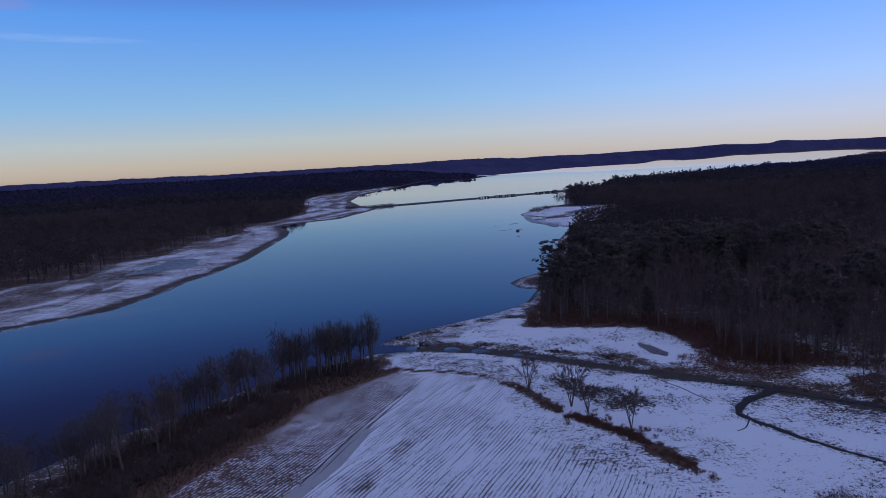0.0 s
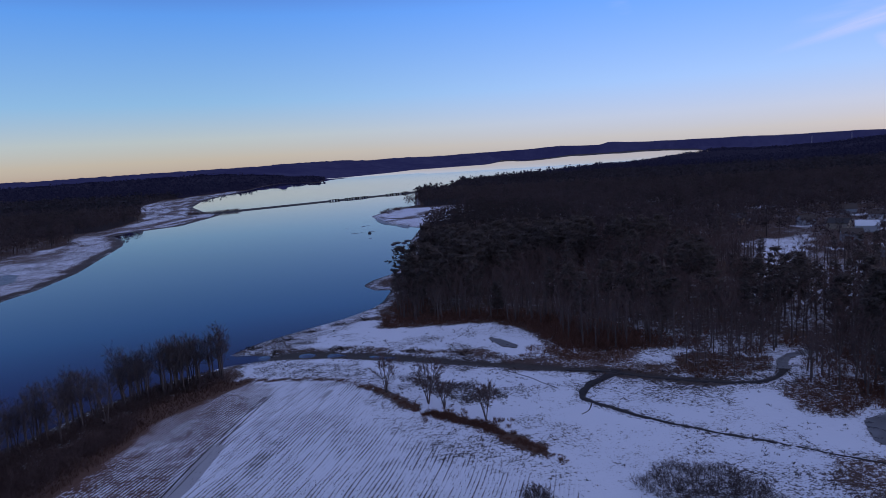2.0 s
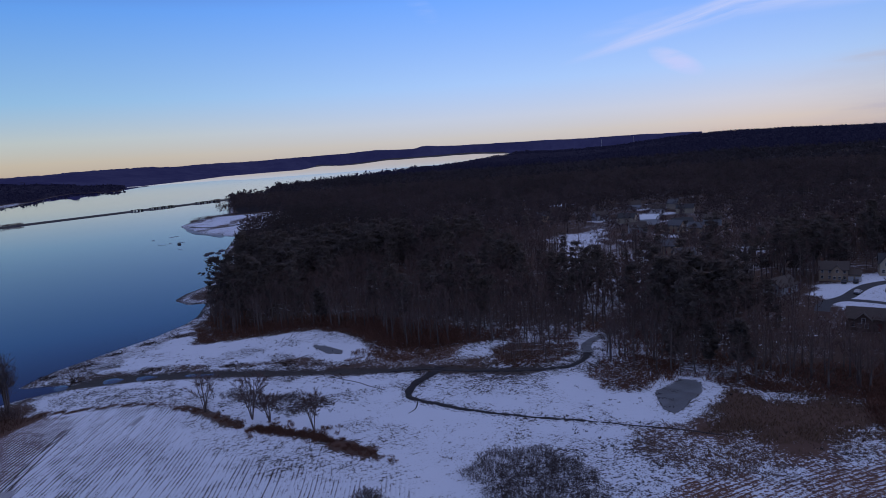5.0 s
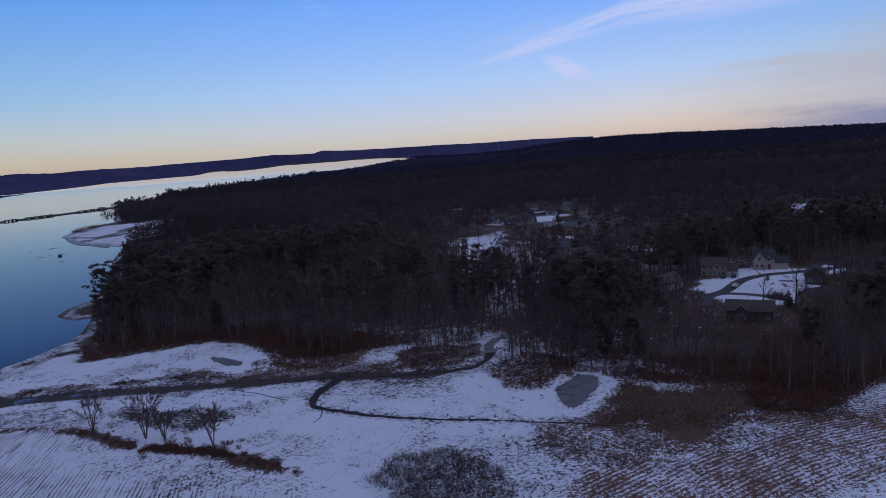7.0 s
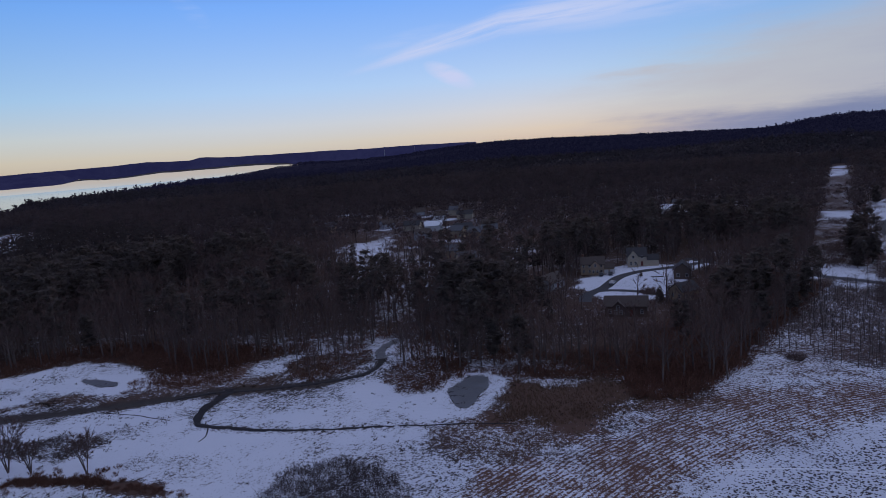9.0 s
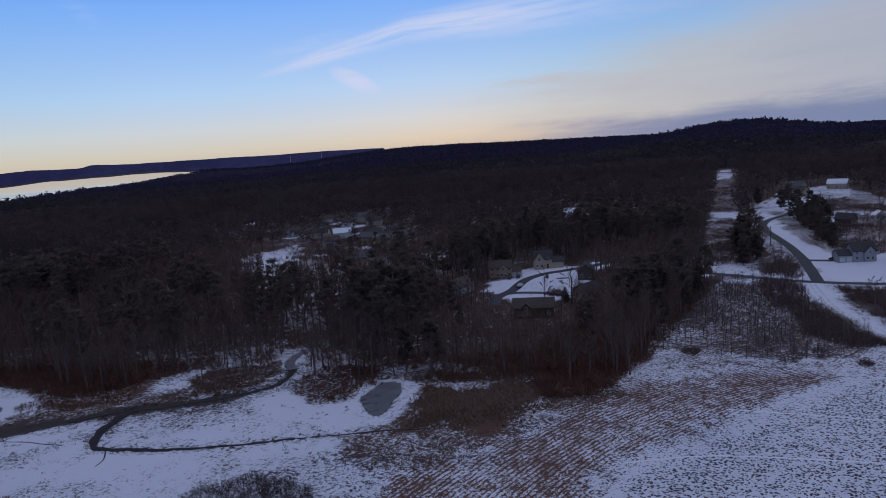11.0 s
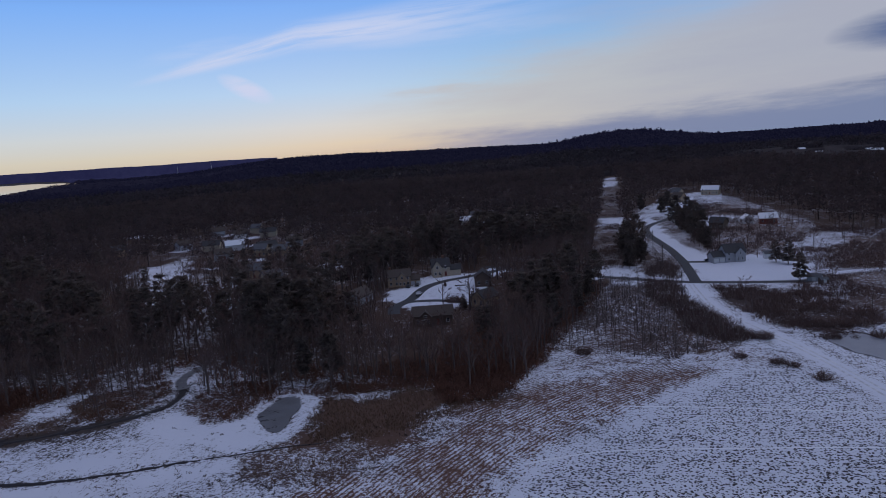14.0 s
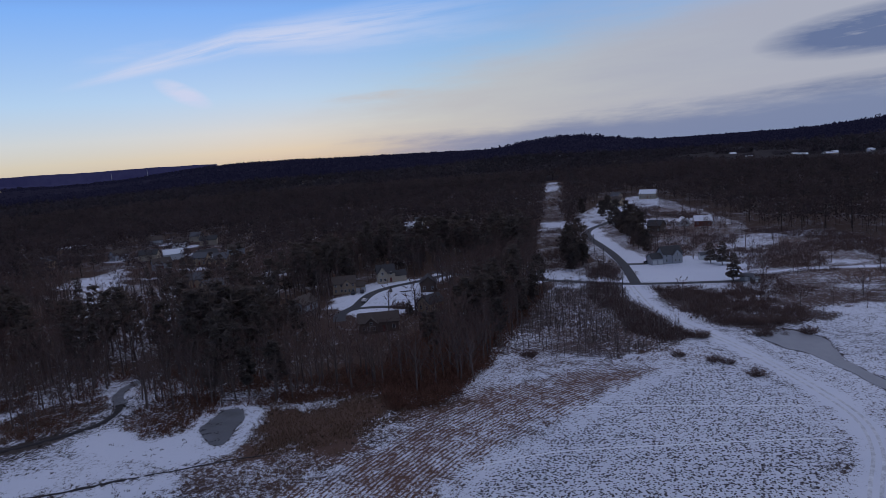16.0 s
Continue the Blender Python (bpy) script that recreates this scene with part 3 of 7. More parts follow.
def far_reach(x, y):
    """The farthest land and water lie a touch higher."""
    k = np.clip((np.hypot(x, y) - 3100) / 1840, 0, 1)
    return k * np.interp(np.degrees(np.arctan2(x, y)), (16.0, 17.2, 18.2, 18.8, 20.8, 22.8, 26.6, 28.5, 30, 32, 38), (0, 20, 17, 8, 16, 30, 31, 35, 35, 26, 0))


def land_height(x, y, shore=None):
    """Height of the land: tidal flats, a slow rise inland, and the low wooded hill to the east."""
    x, y = np.asarray(x, float), np.asarray(y, float)
    dry = -inside(x, y, RIVER, 900.0) if shore is None else shore
    r, a = np.hypot(x, y), np.degrees(np.arctan2(x, y))
    rim = np.interp(a, (-40, -17, 0, 26, 33, 37, 41.7, 43.3, 47.3, 50, 55, 58, 68, 71, 84, 95, 105), (40, 42, 58, 66, 6, 6, 10, 22, 47, 50, 45, 38, 20, 14, 4, 5, 5))
    low = step((x - 220) * 0.743 - (y - 1255) * 0.670, -5, 5) * step(-a, -44, -34)  # the long low eastern shore
    z = rim * step(r, 1000, 4500) * step(dry, 40, 500) * (1 - low)
    z += 47 * np.exp(-((x - 2200) / 520) ** 2 - ((y - 560) / 210) ** 2)
    z += 38 * np.exp(-((x - 2300) / 600) ** 2 - ((y + 470) / 260) ** 2) + 15 * np.exp(-((x - 2300) / 600) ** 2 - ((y - 60) / 600) ** 2)
    near = step(r, 500, 900)
    z += (lattice(x, y, 23, 3) - 0.5) * 0.3 * (1 - near) + lattice(x, y, 260, 4) * 6 * near * step(dry, 30, 200) * (1 - low)
    z = np.where(dry < 14, np.minimum(z, -0.6 + 0.07 * dry), z)
    z = np.where(a < 47, z * (1 - step(r, 4380, 4480)), z)
    return np.maximum(z, -3.0) + far_reach(x, y)


def creek_depth(x, y, only_main=False):
    a = to_line(x, y, CREEK)
    wide = 0.5 + 0.9 * step(-np.asarray(x, float), -88, -78) + 2.9 * step(-np.asarray(x, float), -60, 15)
    b_ = to_line(x, y, CREEK_SOUTH)
    main = step(-(a - wide), -1.8, 1.2)
    return main if only_main else np.maximum(main, 0.4 * step(-(b_ - 0.7), -1.5, 0.8))


# ---- the ground sheet ----
def axis(lo, a, b, hi, fine, grow):
    left, right, mid = [a], [b], list(np.arange(a + fine, b, fine))
    s = fine
    while left[-1] > lo:
        s *= grow
        left.append(left[-1] - s)
    s = fine
    while right[-1] < hi:
        s *= grow
        right.append(right[-1] + s)
    return np.array(left[::-1] + mid + right)


def mesh_of(name, verts, faces, mats=(), index=None, smooth=False):
    """A mesh from numpy arrays of corners and of faces that all have as many corners."""
    me = bpy.data.meshes.new(name)
    verts, faces = np.asarray(verts, np.float32), np.asarray(faces, np.int32)
    k = faces.shape[1]
    me.vertices.add(len(verts))
    me.vertices.foreach_set("co", verts.ravel())
    me.loops.add(faces.size)
    me.loops.foreach_set("vertex_index", faces.ravel())
    me.polygons.add(len(faces))
    me.polygons.foreach_set("loop_start", np.arange(0, faces.size, k, dtype=np.int32))
    for m in mats:
        me.materials.append(m)
    if index is not None:
        me.polygons.foreach_set("material_index", np.asarray(index, np.int32))
    me.polygons.foreach_set("use_smooth", np.full(len(faces), smooth))
    me.update(calc_edges=True)
    me.validate()
    return me


gx, gy = axis(-4800, -115, 330, 4800, 1.9, 1.028), axis(-4800, -66, 270, 4800, 1.9, 1.026)
X, Y = np.meshgrid(gx, gy)
X, Y = X.ravel(), Y.ravel()
DRY = -inside(X, Y, RIVER, 900.0)
Z = land_height(X, Y, DRY)
CUTS = creek_depth(X, Y)
Z -= CUTS * 0.45 + creek_depth(X, Y, True) * 0.6 * step(-X, 8, 22)
flat = np.maximum.reduce([step(inside(X, Y, p), -1, 2) for p in (POND, POOL, ICE_EAST)])
Z -= flat * 0.25
rough = lattice(X, Y, 9, 11) - 0.5 + 0.6 * (lattice(X, Y, 3.2, 12) - 0.5)


def area(poly, soft=2.0, tear=3.0):
    return step(inside(X, Y, poly) + rough * tear, -soft, soft)


wood = (1 - area(LEFT_FAR, 6, 12)) * (1 - area(OPEN, 2, 5)) * step(DRY, 2, 8) * (1 - area(LEFT_MARSH, 6, 12)) * (1 - area(SPIT, 4, 6))
snow = np.full(X.shape, 0.78)
brown, speck, rows, mud, clod = np.zeros(X.shape), np.full(X.shape, 0.35), np.zeros(X.shape), np.zeros(X.shape), np.zeros(X.shape)


def lay(mask, **to):
    """Blend what lies on the ground towards the given amounts."""
    for key, arr in (("snow", snow), ("brown", brown), ("speck", speck), ("rows", rows), ("mud", mud), ("wood", wood), ("clod", clod)):
        if key in to:
            arr += (to[key] - arr) * mask


lay(wood, snow=0.24 - 0.24 * step(np.hypot(X, Y), 800, 1300), speck=0.5 - 0.5 * step(np.hypot(X, Y), 800, 1300), brown=0.2)
lay(wood * step(inside(X, Y, OPEN), -40, -6) * step(X, 104, 122) * (1 - step(X, 140, 156)), snow=0.53, speck=0.6)
lay(area([(60, -60), (60, 60), (90, 84), (150, 70), (300, 74), (300, -60)], 3, 6), snow=0.62, speck=0.35, clod=0.34)
lay(step(-DRY, -9, -1) + 0 * X, snow=0.40, mud=0.7, speck=0.8)
lay(step(-DRY, -2.5, -0.5), snow=0.1, mud=1.0)
lay(step(np.hypot(X, Y), 1450, 1600) * step(-DRY, -30, -10), snow=0.02, mud=0.5)
lm = np.maximum(area(LEFT_MARSH, 5, 10), area(LEFT_FAR, 6, 12))
lay(lm, snow=0.27, speck=0.8, brown=0.3)
streak = 0.8 * lattice(DRY, Y * 0.16, 8, 21) + 0.7 * lattice(DRY, Y * 0.3, 15, 22)
lay(lm * step(streak, 0.80, 1.02), snow=0.62, speck=0.9)
lay(lm * step(DRY, 10, 16) * step(-DRY, -48, -30) * step(Y, 430, 500) * step(streak, 0.75, 1.0), snow=0.62, speck=0.7)
lay(lm * step(34 - np.hypot((X + 203) * 1.3, (Y - 520) * 0.5) + rough * 8, -3, 6), snow=0.50, speck=0.2, mud=0.6)
lay(lm * step(DRY + rough * 6, 9, 13) * step(-DRY - rough * 14, -46, -30) * step(-Y, -800, -740), snow=0.52, speck=0.9, brown=0.3)
lay(step(DRY, 1, 3) * step(-DRY - rough * 5, -9, -5) * lm, snow=0.04, mud=0.9, speck=0.4)
lay(area(SPIT, 4, 6), snow=0.50, speck=0.8, brown=0.3)
lay(area(SPIT, 4, 6) * step(inside(X, Y, SPIT) + rough * 10, 6, 14), snow=0.74)
lay(step(7 - to_line(X, Y, [(95, 700), (128, 740), (152, 790), (200, 850)]) + rough * 12, -3, 4), snow=0.3, brown=0.3, speck=0.8)
marsh_edge = step(8 - to_line(X, Y, CREEK) + rough * 7, -2, 4)
lay(step(lattice(X, Y, 19, 24), 0.6, 0.8) * (wood < 0.5) * area(OPEN, 2, 4) * (X < 160), snow=0.62, speck=0.75)
lay(area([(50, 118), (46, 140), (56, 152), (66, 140), (84, 112), (78, 100), (60, 98)], 5, 10), snow=0.72, speck=0.6)
lay(step(lattice(X, Y, 7, 25) * 0.6 + lattice(X, Y, 16, 26) * 0.4, 0.5, 0.75) * (wood < 0.5) * area(OPEN, 2, 4) * (X < 116) * step(Y, 95, 105), snow=0.60, speck=0.75)
lay(marsh_edge * (wood < 0.5), snow=0.50, speck=0.85, mud=0.4)
lay(step(4.5 - to_line(X, Y, CREEK_SOUTH) + rough * 4, -1, 2), snow=0.58, speck=0.6)
lay(step(8 - to_line(X, Y, [(62, 190), (80, 180), (91, 170)]) + rough * 8, -3, 4) * (wood < 0.6), snow=0.24, brown=0.45, speck=0.6, mud=0.3)
lay(step(2.8 - to_line(X, Y, [(60, 188), (72, 180), (82, 174), (88, 167), (97, 159), (104, 155)]) + rough * 2.5, -1.5, 1.5), snow=0.08, mud=0.8, brown=0.4, speck=0.4)
lay(area([(70, 186), (75, 205), (80, 236), (102, 230), (108, 200), (99, 188), (91, 175), (79, 172)], 3, 5), snow=0.22, brown=0.6, speck=0.9)
lay(CUTS, snow=0.02, mud=1.0, brown=0.1, speck=0.2)
lay(area(FIELD_WEST, 1.5, 2), snow=0.75, rows=0.66, speck=0.45)
lay(area(FIELD_WEST, 1.5, 2) * area([(-8, 194), (-14, 182), (-20, 165), (-27, 144.4), (-34, 122), (-75, 100), (-62, 150), (-40, 200)], 2, 3), snow=0.53, rows=1.15, brown=0.45, speck=0.75)
lay(area(FIELD_WEST, 1.5, 2) * step(7 - to_line(X, Y, BANK_STRIP, True) + rough * 8, -4, 5), snow=0.44, rows=0.8, brown=0.6, speck=0.8)
lay(area([(-18, 208), (-22, 226), (-46, 214), (-61, 197), (-74, 176), (-98, 138), (-100, 100), (-86, 100), (-70, 140), (-55, 172), (-42, 196)], 2, 5), snow=0.20, brown=0.4, speck=0.8, rows=0)
lay(area([(14, 178), (16, 158), (24, 136), (46, 112), (52, 120), (38, 144)], 4, 6), snow=0.64, rows=0.2, speck=0.9)
lay(area(BANK_STRIP, 1.5, 3), snow=0.06, brown=0.5, speck=0.4, rows=0)
lay(area([(-20, 206), (-8, 201), (8, 195), (17, 184), (26, 190), (10, 210), (-10, 220)], 3, 6), snow=0.60, speck=0.9)
lay(area(WRACK, 2, 8), snow=0.40, speck=1.0, mud=0.3)
lay(step(np.interp(Y, (122, 132, 146, 158, 168, 178, 206), (1.1, 1.9, 1.5, 2.1, 1.7, 1.1, 1.1)) - to_line(X, Y, HEDGE) + rough * np.where(Y > 168, 1.0, 3.2), -0.7, 0.9), snow=0.02, brown=0.5, rows=0, speck=0.3)
lay(step(3.0 - to_line(X, Y, [(-20, 242), (-11, 246), (-3, 254), (10, 263), (20, 268), (30, 268)]) + rough * 6, -1.5, 2), snow=0.25, brown=0.35, speck=0.9, mud=0.3)
lay(step(2.2 - to_line(X, Y, [(-16, 232), (-4, 233), (12, 228), (30, 218), (44, 209), (52, 206), (58, 199)]) + rough * 5, -1.5, 2), snow=0.25, brown=0.35, speck=0.9)
lay(area([(-23, 234), (-11, 258), (22, 290), (32, 294), (26, 270), (8, 252), (2, 240), (-10, 236)], 3, 8), snow=0.50, speck=0.95, mud=0.3)
lay(area([(-18, 219), (6, 216), (19, 208), (19, 188), (5, 198), (-13, 205)], 2, 6), snow=0.53, speck=1.0, mud=0.2)
lay(area(ISLET, 2, 5), snow=0.2, brown=0.3, speck=0.8)
lay(area(BRUSH_POINT, 2, 5), snow=0.3, brown=0.3, speck=0.9)
lay(area([(128, 128), (150, 124), (150, 104), (138, 104), (134, 117)], 2, 6), snow=0.48, brown=0.3, speck=0.9)
lay(area([(-12, 150), (-22, 126), (-19, 125), (-9, 148)], 1.5, 3), snow=0.52, mud=0.6, speck=0.3)
lay(area([(55, 100), (80, 118), (100, 100), (95, 60), (60, 45), (46, 60), (47, 118)], 4, 8), snow=0.62, speck=0.45, clod=0.36)
lay(area(REED_FRINGE, 4, 10), snow=0.32, brown=0.45, speck=0.9)
lay(area([(136, 78), (150, 71), (148, 62), (137, 62), (130, 68)], 3, 8), snow=0.30, brown=0.5, speck=0.9)
lay(area(SWATH, 6, 12), snow=0.54, brown=1.0, rows=0.42, speck=0.30, clod=0.46)
lay(area(SWATH, 6, 12) * step(lattice(X, Y, 26, 23), 0.5, 0.75), snow=0.46, brown=1.0)
lay(area([(160, 66), (195, 68), (186, 36), (210, 18), (190, 6), (182, 24), (176, 45)], 3, 6), snow=0.54, brown=0.7, speck=0.4, clod=0.40)
lay(area(FIELD_EAST, 1.5, 3), snow=0.65, rows=0.18, speck=0.2, brown=0.1, clod=0.74)
lay(area(FIELD_EAST, 1.5, 3) * step(5 - to_line(X, Y, FIELD_EAST[:10]) + rough * 3, -2, 3), snow=0.70, speck=0.3, clod=0.26)
lay(area(REEDS, 4, 9), snow=0.10, brown=0.5, speck=0.5, rows=0, clod=0)
lay(step(5.5 - to_line(X, Y, [(130, 125), (137, 116), (142, 105), (150, 94), (153, 82), (150, 73)]) + rough * 5, -2, 3), snow=0.22, brown=0.3, speck=0.9, rows=0)
lay(step(4.5 + inside(X, Y, POND) + rough * 5, -1.5, 1.5), snow=0.74, speck=0.75, brown=0.1, mud=0.3, wood=0)
lay(flat, snow=0.1, mud=0.5, speck=0.2)
lay(area(BRUSH, 3, 9), snow=0.34, brown=0.5, speck=0.9)
lay(area([(294, 84), (330, 77), (400, 96), (470, 118), (480, 135), (400, 114), (330, 97)], 3, 8), snow=0.34, speck=0.9, brown=0.2)
lay(area(OPEN, 2, 4) * step(X, 300, 312), snow=0.40, brown=0.3, speck=0.8)
lay(area(BRUSH_DARK, 3, 9), snow=0.1, brown=0.25, speck=0.8)
lay(area([(292, -6), (270, -10), (240, -28), (262, -42), (285, -30)], 3, 8), snow=0.72, speck=0.6)
lay(area(ROUGH_EAST, 4, 14), snow=0.25, brown=0.45, speck=0.9)
lay(area(ROUGH_EAST, 4, 14) * step(lattice(X, Y * 0.5, 17, 29), 0.66, 0.8), snow=0.58, speck=0.8)
lay(step(2.4 - to_line(X, Y, EAST_PATH) + rough * 2, -1.2, 1.2), snow=0.80, speck=0.3)
lay(area([(292, 4), (302, -9), (267, -9), (263, 3)], 3, 5), snow=0.68, speck=0.9)
lay(area([(345, 12), (372, 14), (362, -4), (330, -6), (318, 0)], 4, 8), snow=0.70, speck=0.7)
lay(area(MID_BRUSH, 5, 12), snow=0.27, brown=0.5, speck=0.9)
lay(area(MID_BRUSH, 5, 12) * step(lattice(X, Y * 0.4, 14, 28), 0.62, 0.75), snow=0.56, speck=0.8)
lay(area([(490, 76), (503, 62), (458, 55), (447, 68)], 3, 6), snow=0.85)
lay(area(LAWN, 2, 5), snow=0.84, speck=0.5, wood=0)
lay(area(YARD, 3, 12), snow=0.66, speck=0.8, wood=0)
# lawn of the close: thinner snow and more specks stand in for tree shade
lay(area(CUL_LAWN, 2, 4), snow=0.76, speck=0.6, wood=0)
VILLAGE = [(300, 460), (470, 520), (490, 400), (400, 280), (265, 205), (205, 178), (160, 190), (165, 235), (220, 290), (235, 345)]
lay(area(VILLAGE, 8, 22) * step(lattice(X, Y, 24, 27), 0.42, 0.7) * (1 - step(np.hypot(X, Y), 390, 440)), snow=0.36, speck=0.9, wood=0.4)
lay(area(GLADE, 3, 8), snow=0.64, speck=0.9, wood=0)
for qx, qy, qr in GLADES:
    lay(step(qr - np.hypot(X - qx, Y - qy) + rough * 8, -3, 5), snow=0.72, speck=0.6, wood=0)
along = (X - CUT_FROM.x) * CUT_WAY.x + (Y - CUT_FROM.y) * CUT_WAY.y
aside = np.abs((Y - CUT_FROM.y) * CUT_WAY.x - (X - CUT_FROM.x) * CUT_WAY.y)
cut = step(9 - aside + rough * 8, -3, 4) * step(along, -5, 5) * step(760 - along + rough * 60, 0, 90)
lay(cut, wood=0, snow=0.24, speck=0.8, brown=0.3)
for s0, s1 in ((4, 34), (182, 232), (500, 600), (640, 720)):
    lay(cut * step(along - s0 + rough * 22, -4, 8) * step(s1 - along + rough * 22, -4, 8), snow=0.70, speck=0.7)
lay(step(7 - to_line(X, Y, TRACK) + rough * 5, -3, 3), snow=0.60, rows=0, speck=0.5, brown=0.2, clod=0.3)
lay(step(3.0 - to_line(X, Y, TRACK) + rough * 2, -1.5, 1.5), snow=0.78, rows=0, speck=0.3, brown=0, clod=0.06)
lay(flat, snow=0.1, mud=0.5, speck=0.2)

nx, ny = len(gx), len(gy)
idx = np.arange(nx * ny).reshape(ny, nx)
quads = np.stack([idx[:-1, :-1], idx[:-1, 1:], idx[1:, 1:], idx[1:, :-1]], -1).reshape(-1, 4)
ground_me = mesh_of("ground", np.stack([X, Y, Z], 1), quads, [GROUND], smooth=True)
for name, chan in (("cover", (snow, brown, speck, clod)), ("kind", (rows, mud, wood, np.ones(X.shape)))):
    att = ground_me.attributes.new(name, "FLOAT_COLOR", "POINT")
    att.data.foreach_set("color", np.stack(chan, 1).astype(np.float32).ravel())
ground = tagged(new("ground", ground_me), "snow-dusted marsh, stubble fields and woodland floor", "ground", kind="structure")


def ground_at(x, y):
    i, j = np.clip(np.searchsorted(gx, x) - 1, 0, nx - 2), np.clip(np.searchsorted(gy, y) - 1, 0, ny - 2)
    fx, fy = (x - gx[i]) / (gx[i + 1] - gx[i]), (y - gy[j]) / (gy[j + 1] - gy[j])
    q = Z.reshape(ny, nx)
    return (q[j, i] * (1 - fx) + q[j, i + 1] * fx) * (1 - fy) + (q[j + 1, i] * (1 - fx) + q[j + 1, i + 1] * fx) * fy


wx, wy = np.meshgrid(np.concatenate([[-1000], np.linspace(-400, 3000, 69)]), np.concatenate([[-520, 0, 1000, 2000, 2800], np.linspace(3000, 4800, 37)]))
wi = np.arange(wx.size).reshape(wx.shape)
wq = np.stack([wi[:-1, :-1], wi[:-1, 1:], wi[1:, 1:], wi[1:, :-1]], -1).reshape(-1, 4)
wv = np.stack([wx, wy, far_reach(wx, wy) - 0.6], -1).reshape(-1, 3)
# past 2950 m the river is a separate glowing sheet
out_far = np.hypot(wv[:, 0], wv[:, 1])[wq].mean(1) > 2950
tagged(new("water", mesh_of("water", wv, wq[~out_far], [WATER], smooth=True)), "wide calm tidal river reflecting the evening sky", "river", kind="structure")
tagged(new("backdrop", mesh_of("backdrop", wv, wq[out_far], [GLOWING_REACH], smooth=True)), "far reach of the river, glowing in place of reflected sky", "river", kind="structure")


# ---- trees ----
def spike(p0, p1, r0, r1, sides, base):
    """An open tapered limb: corners and triangles."""
    p0, p1 = np.array(p0, float), np.array(p1, float)
    d = p1 - p0
    u = np.cross(d, (0.31, 0.74, 0.59) if abs(d[2]) > 0.5 * np.linalg.norm(d) else (0, 0, 1))
    u /= np.linalg.norm(u) + 1e-9
    v = np.cross(d, u)
    v /= np.linalg.norm(v) + 1e-9
    t = np.arange(sides) / sides * 2 * np.pi
    ring = np.outer(np.cos(t), u) + np.outer(np.sin(t), v)
    f = []
    for i in range(sides):
        j = (i + 1) % sides
        f += [(base + i, base + j, base + sides + j), (base + i, base + sides + j, base + sides + i)]
    return np.vstack([p0 + ring * r0, p1 + ring * r1]), f


class Form:
    """Gathers triangles of a shape."""

    def __init__(self):
        self.v, self.f, self.n = [], [], 0

    def limb(self, p0, p1, r0, r1, sides=3):
        v, f = spike(p0, p1, r0, r1, sides, self.n)
        self.v.append(v)
        self.f += f
        self.n += len(v)

    def tri(self, a, b_, c):
        self.v.append(np.array([a, b_, c], float))
        self.f.append((self.n, self.n + 1, self.n + 2))
        self.n += 3

    def arrays(self):
        return (np.vstack(self.v), np.array(self.f)) if self.f else (np.zeros((0, 3)), np.zeros((0, 3), int))


def unit(v):
    return v / (np.linalg.norm(v) + 1e-9)


def bare_tree(seed, h, spread, limbs, subs, twigs, sides=4, twig_w=0.07, forks=1, low=0.28, splay=0.22):
    """A leafless broadleaf tree: trunk and limbs as one form, the fine twigs of the crown as another."""
    rng = np.random.default_rng(seed)
    wood_, crown = Form(), Form()
    r = h * 0.016 + 0.03
    stems = []
    for s in range(forks):
        a = rng.random() * 6.28
        lean = (0.05 if forks == 1 else splay) * h * 0.5
        top = np.array([math.cos(a) * lean, math.sin(a) * lean, h * (0.68 + 0.14 * rng.random())])
        mid = top * np.array([0.35, 0.35, 0.45]) + rng.normal(0, 0.012 * h, 3) * (1, 1, 0)
        k = 1.0 if forks == 1 else 0.7
        wood_.limb((0, 0, -0.3), mid, r * k * 1.15, r * k * 0.75, sides)
        wood_.limb(mid, top, r * k * 0.75, r * k * 0.2, sides)
        stems.append((mid, top))
    tips = []
    for i in range(limbs):
        mid, top = stems[i % forks]
        q = low + (0.95 - low) * (i + rng.random()) / limbs
        p = mid * (q / 0.45) if q < 0.45 else mid + (top - mid) * (q - 0.45) / 0.55
        p = np.where(np.isfinite(p), p, 0)
        a = i * 2.4 + rng.random() * 1.2
        reach = spread * (1.05 - 0.75 * q) * (0.7 + 0.5 * rng.random())
        rise = reach * (0.55 + 0.7 * rng.random()) + 0.04 * h
        e = p + np.array([math.cos(a) * reach, math.sin(a) * reach, rise])
        e[2] = min(e[2], h * (0.9 + 0.1 * rng.random()))
        wood_.limb(p, e, r * 0.36 * (1.1 - q * 0.6), r * 0.09, 3)
        tips.append((p, e))
    tips += [(m + (t - m) * 0.5, t + np.array([0, 0, h * 0.1])) for m, t in stems]
    fine_ = []
    for i in range(subs):
        p, e = tips[i % len(tips)]
        q = p + (e - p) * (0.3 + 0.7 * rng.random())
        d = unit(unit(e - p) + rng.normal(0, 0.55, 3) + (0, 0, 0.25)) * h * (0.07 + 0.09 * rng.random())
        wood_.limb(q, q + d, r * 0.1, r * 0.035, 3)
        fine_.append((q, q + d))
    fine_ = fine_ or tips
    for i in range(twigs):
        p, e = fine_[i % len(fine_)]
        q = p + (e - p) * (0.2 + 0.85 * rng.random())
        d = unit(unit(e - p) + rng.normal(0, 0.6, 3) + (0, 0, 0.3)) * h * (0.05 + 0.07 * rng.random())
        s = unit(np.cross(d, rng.normal(0, 1, 3))) * twig_w
        crown.tri(q - s, q + s, q + d)
    return wood_.arrays(), crown.arrays()


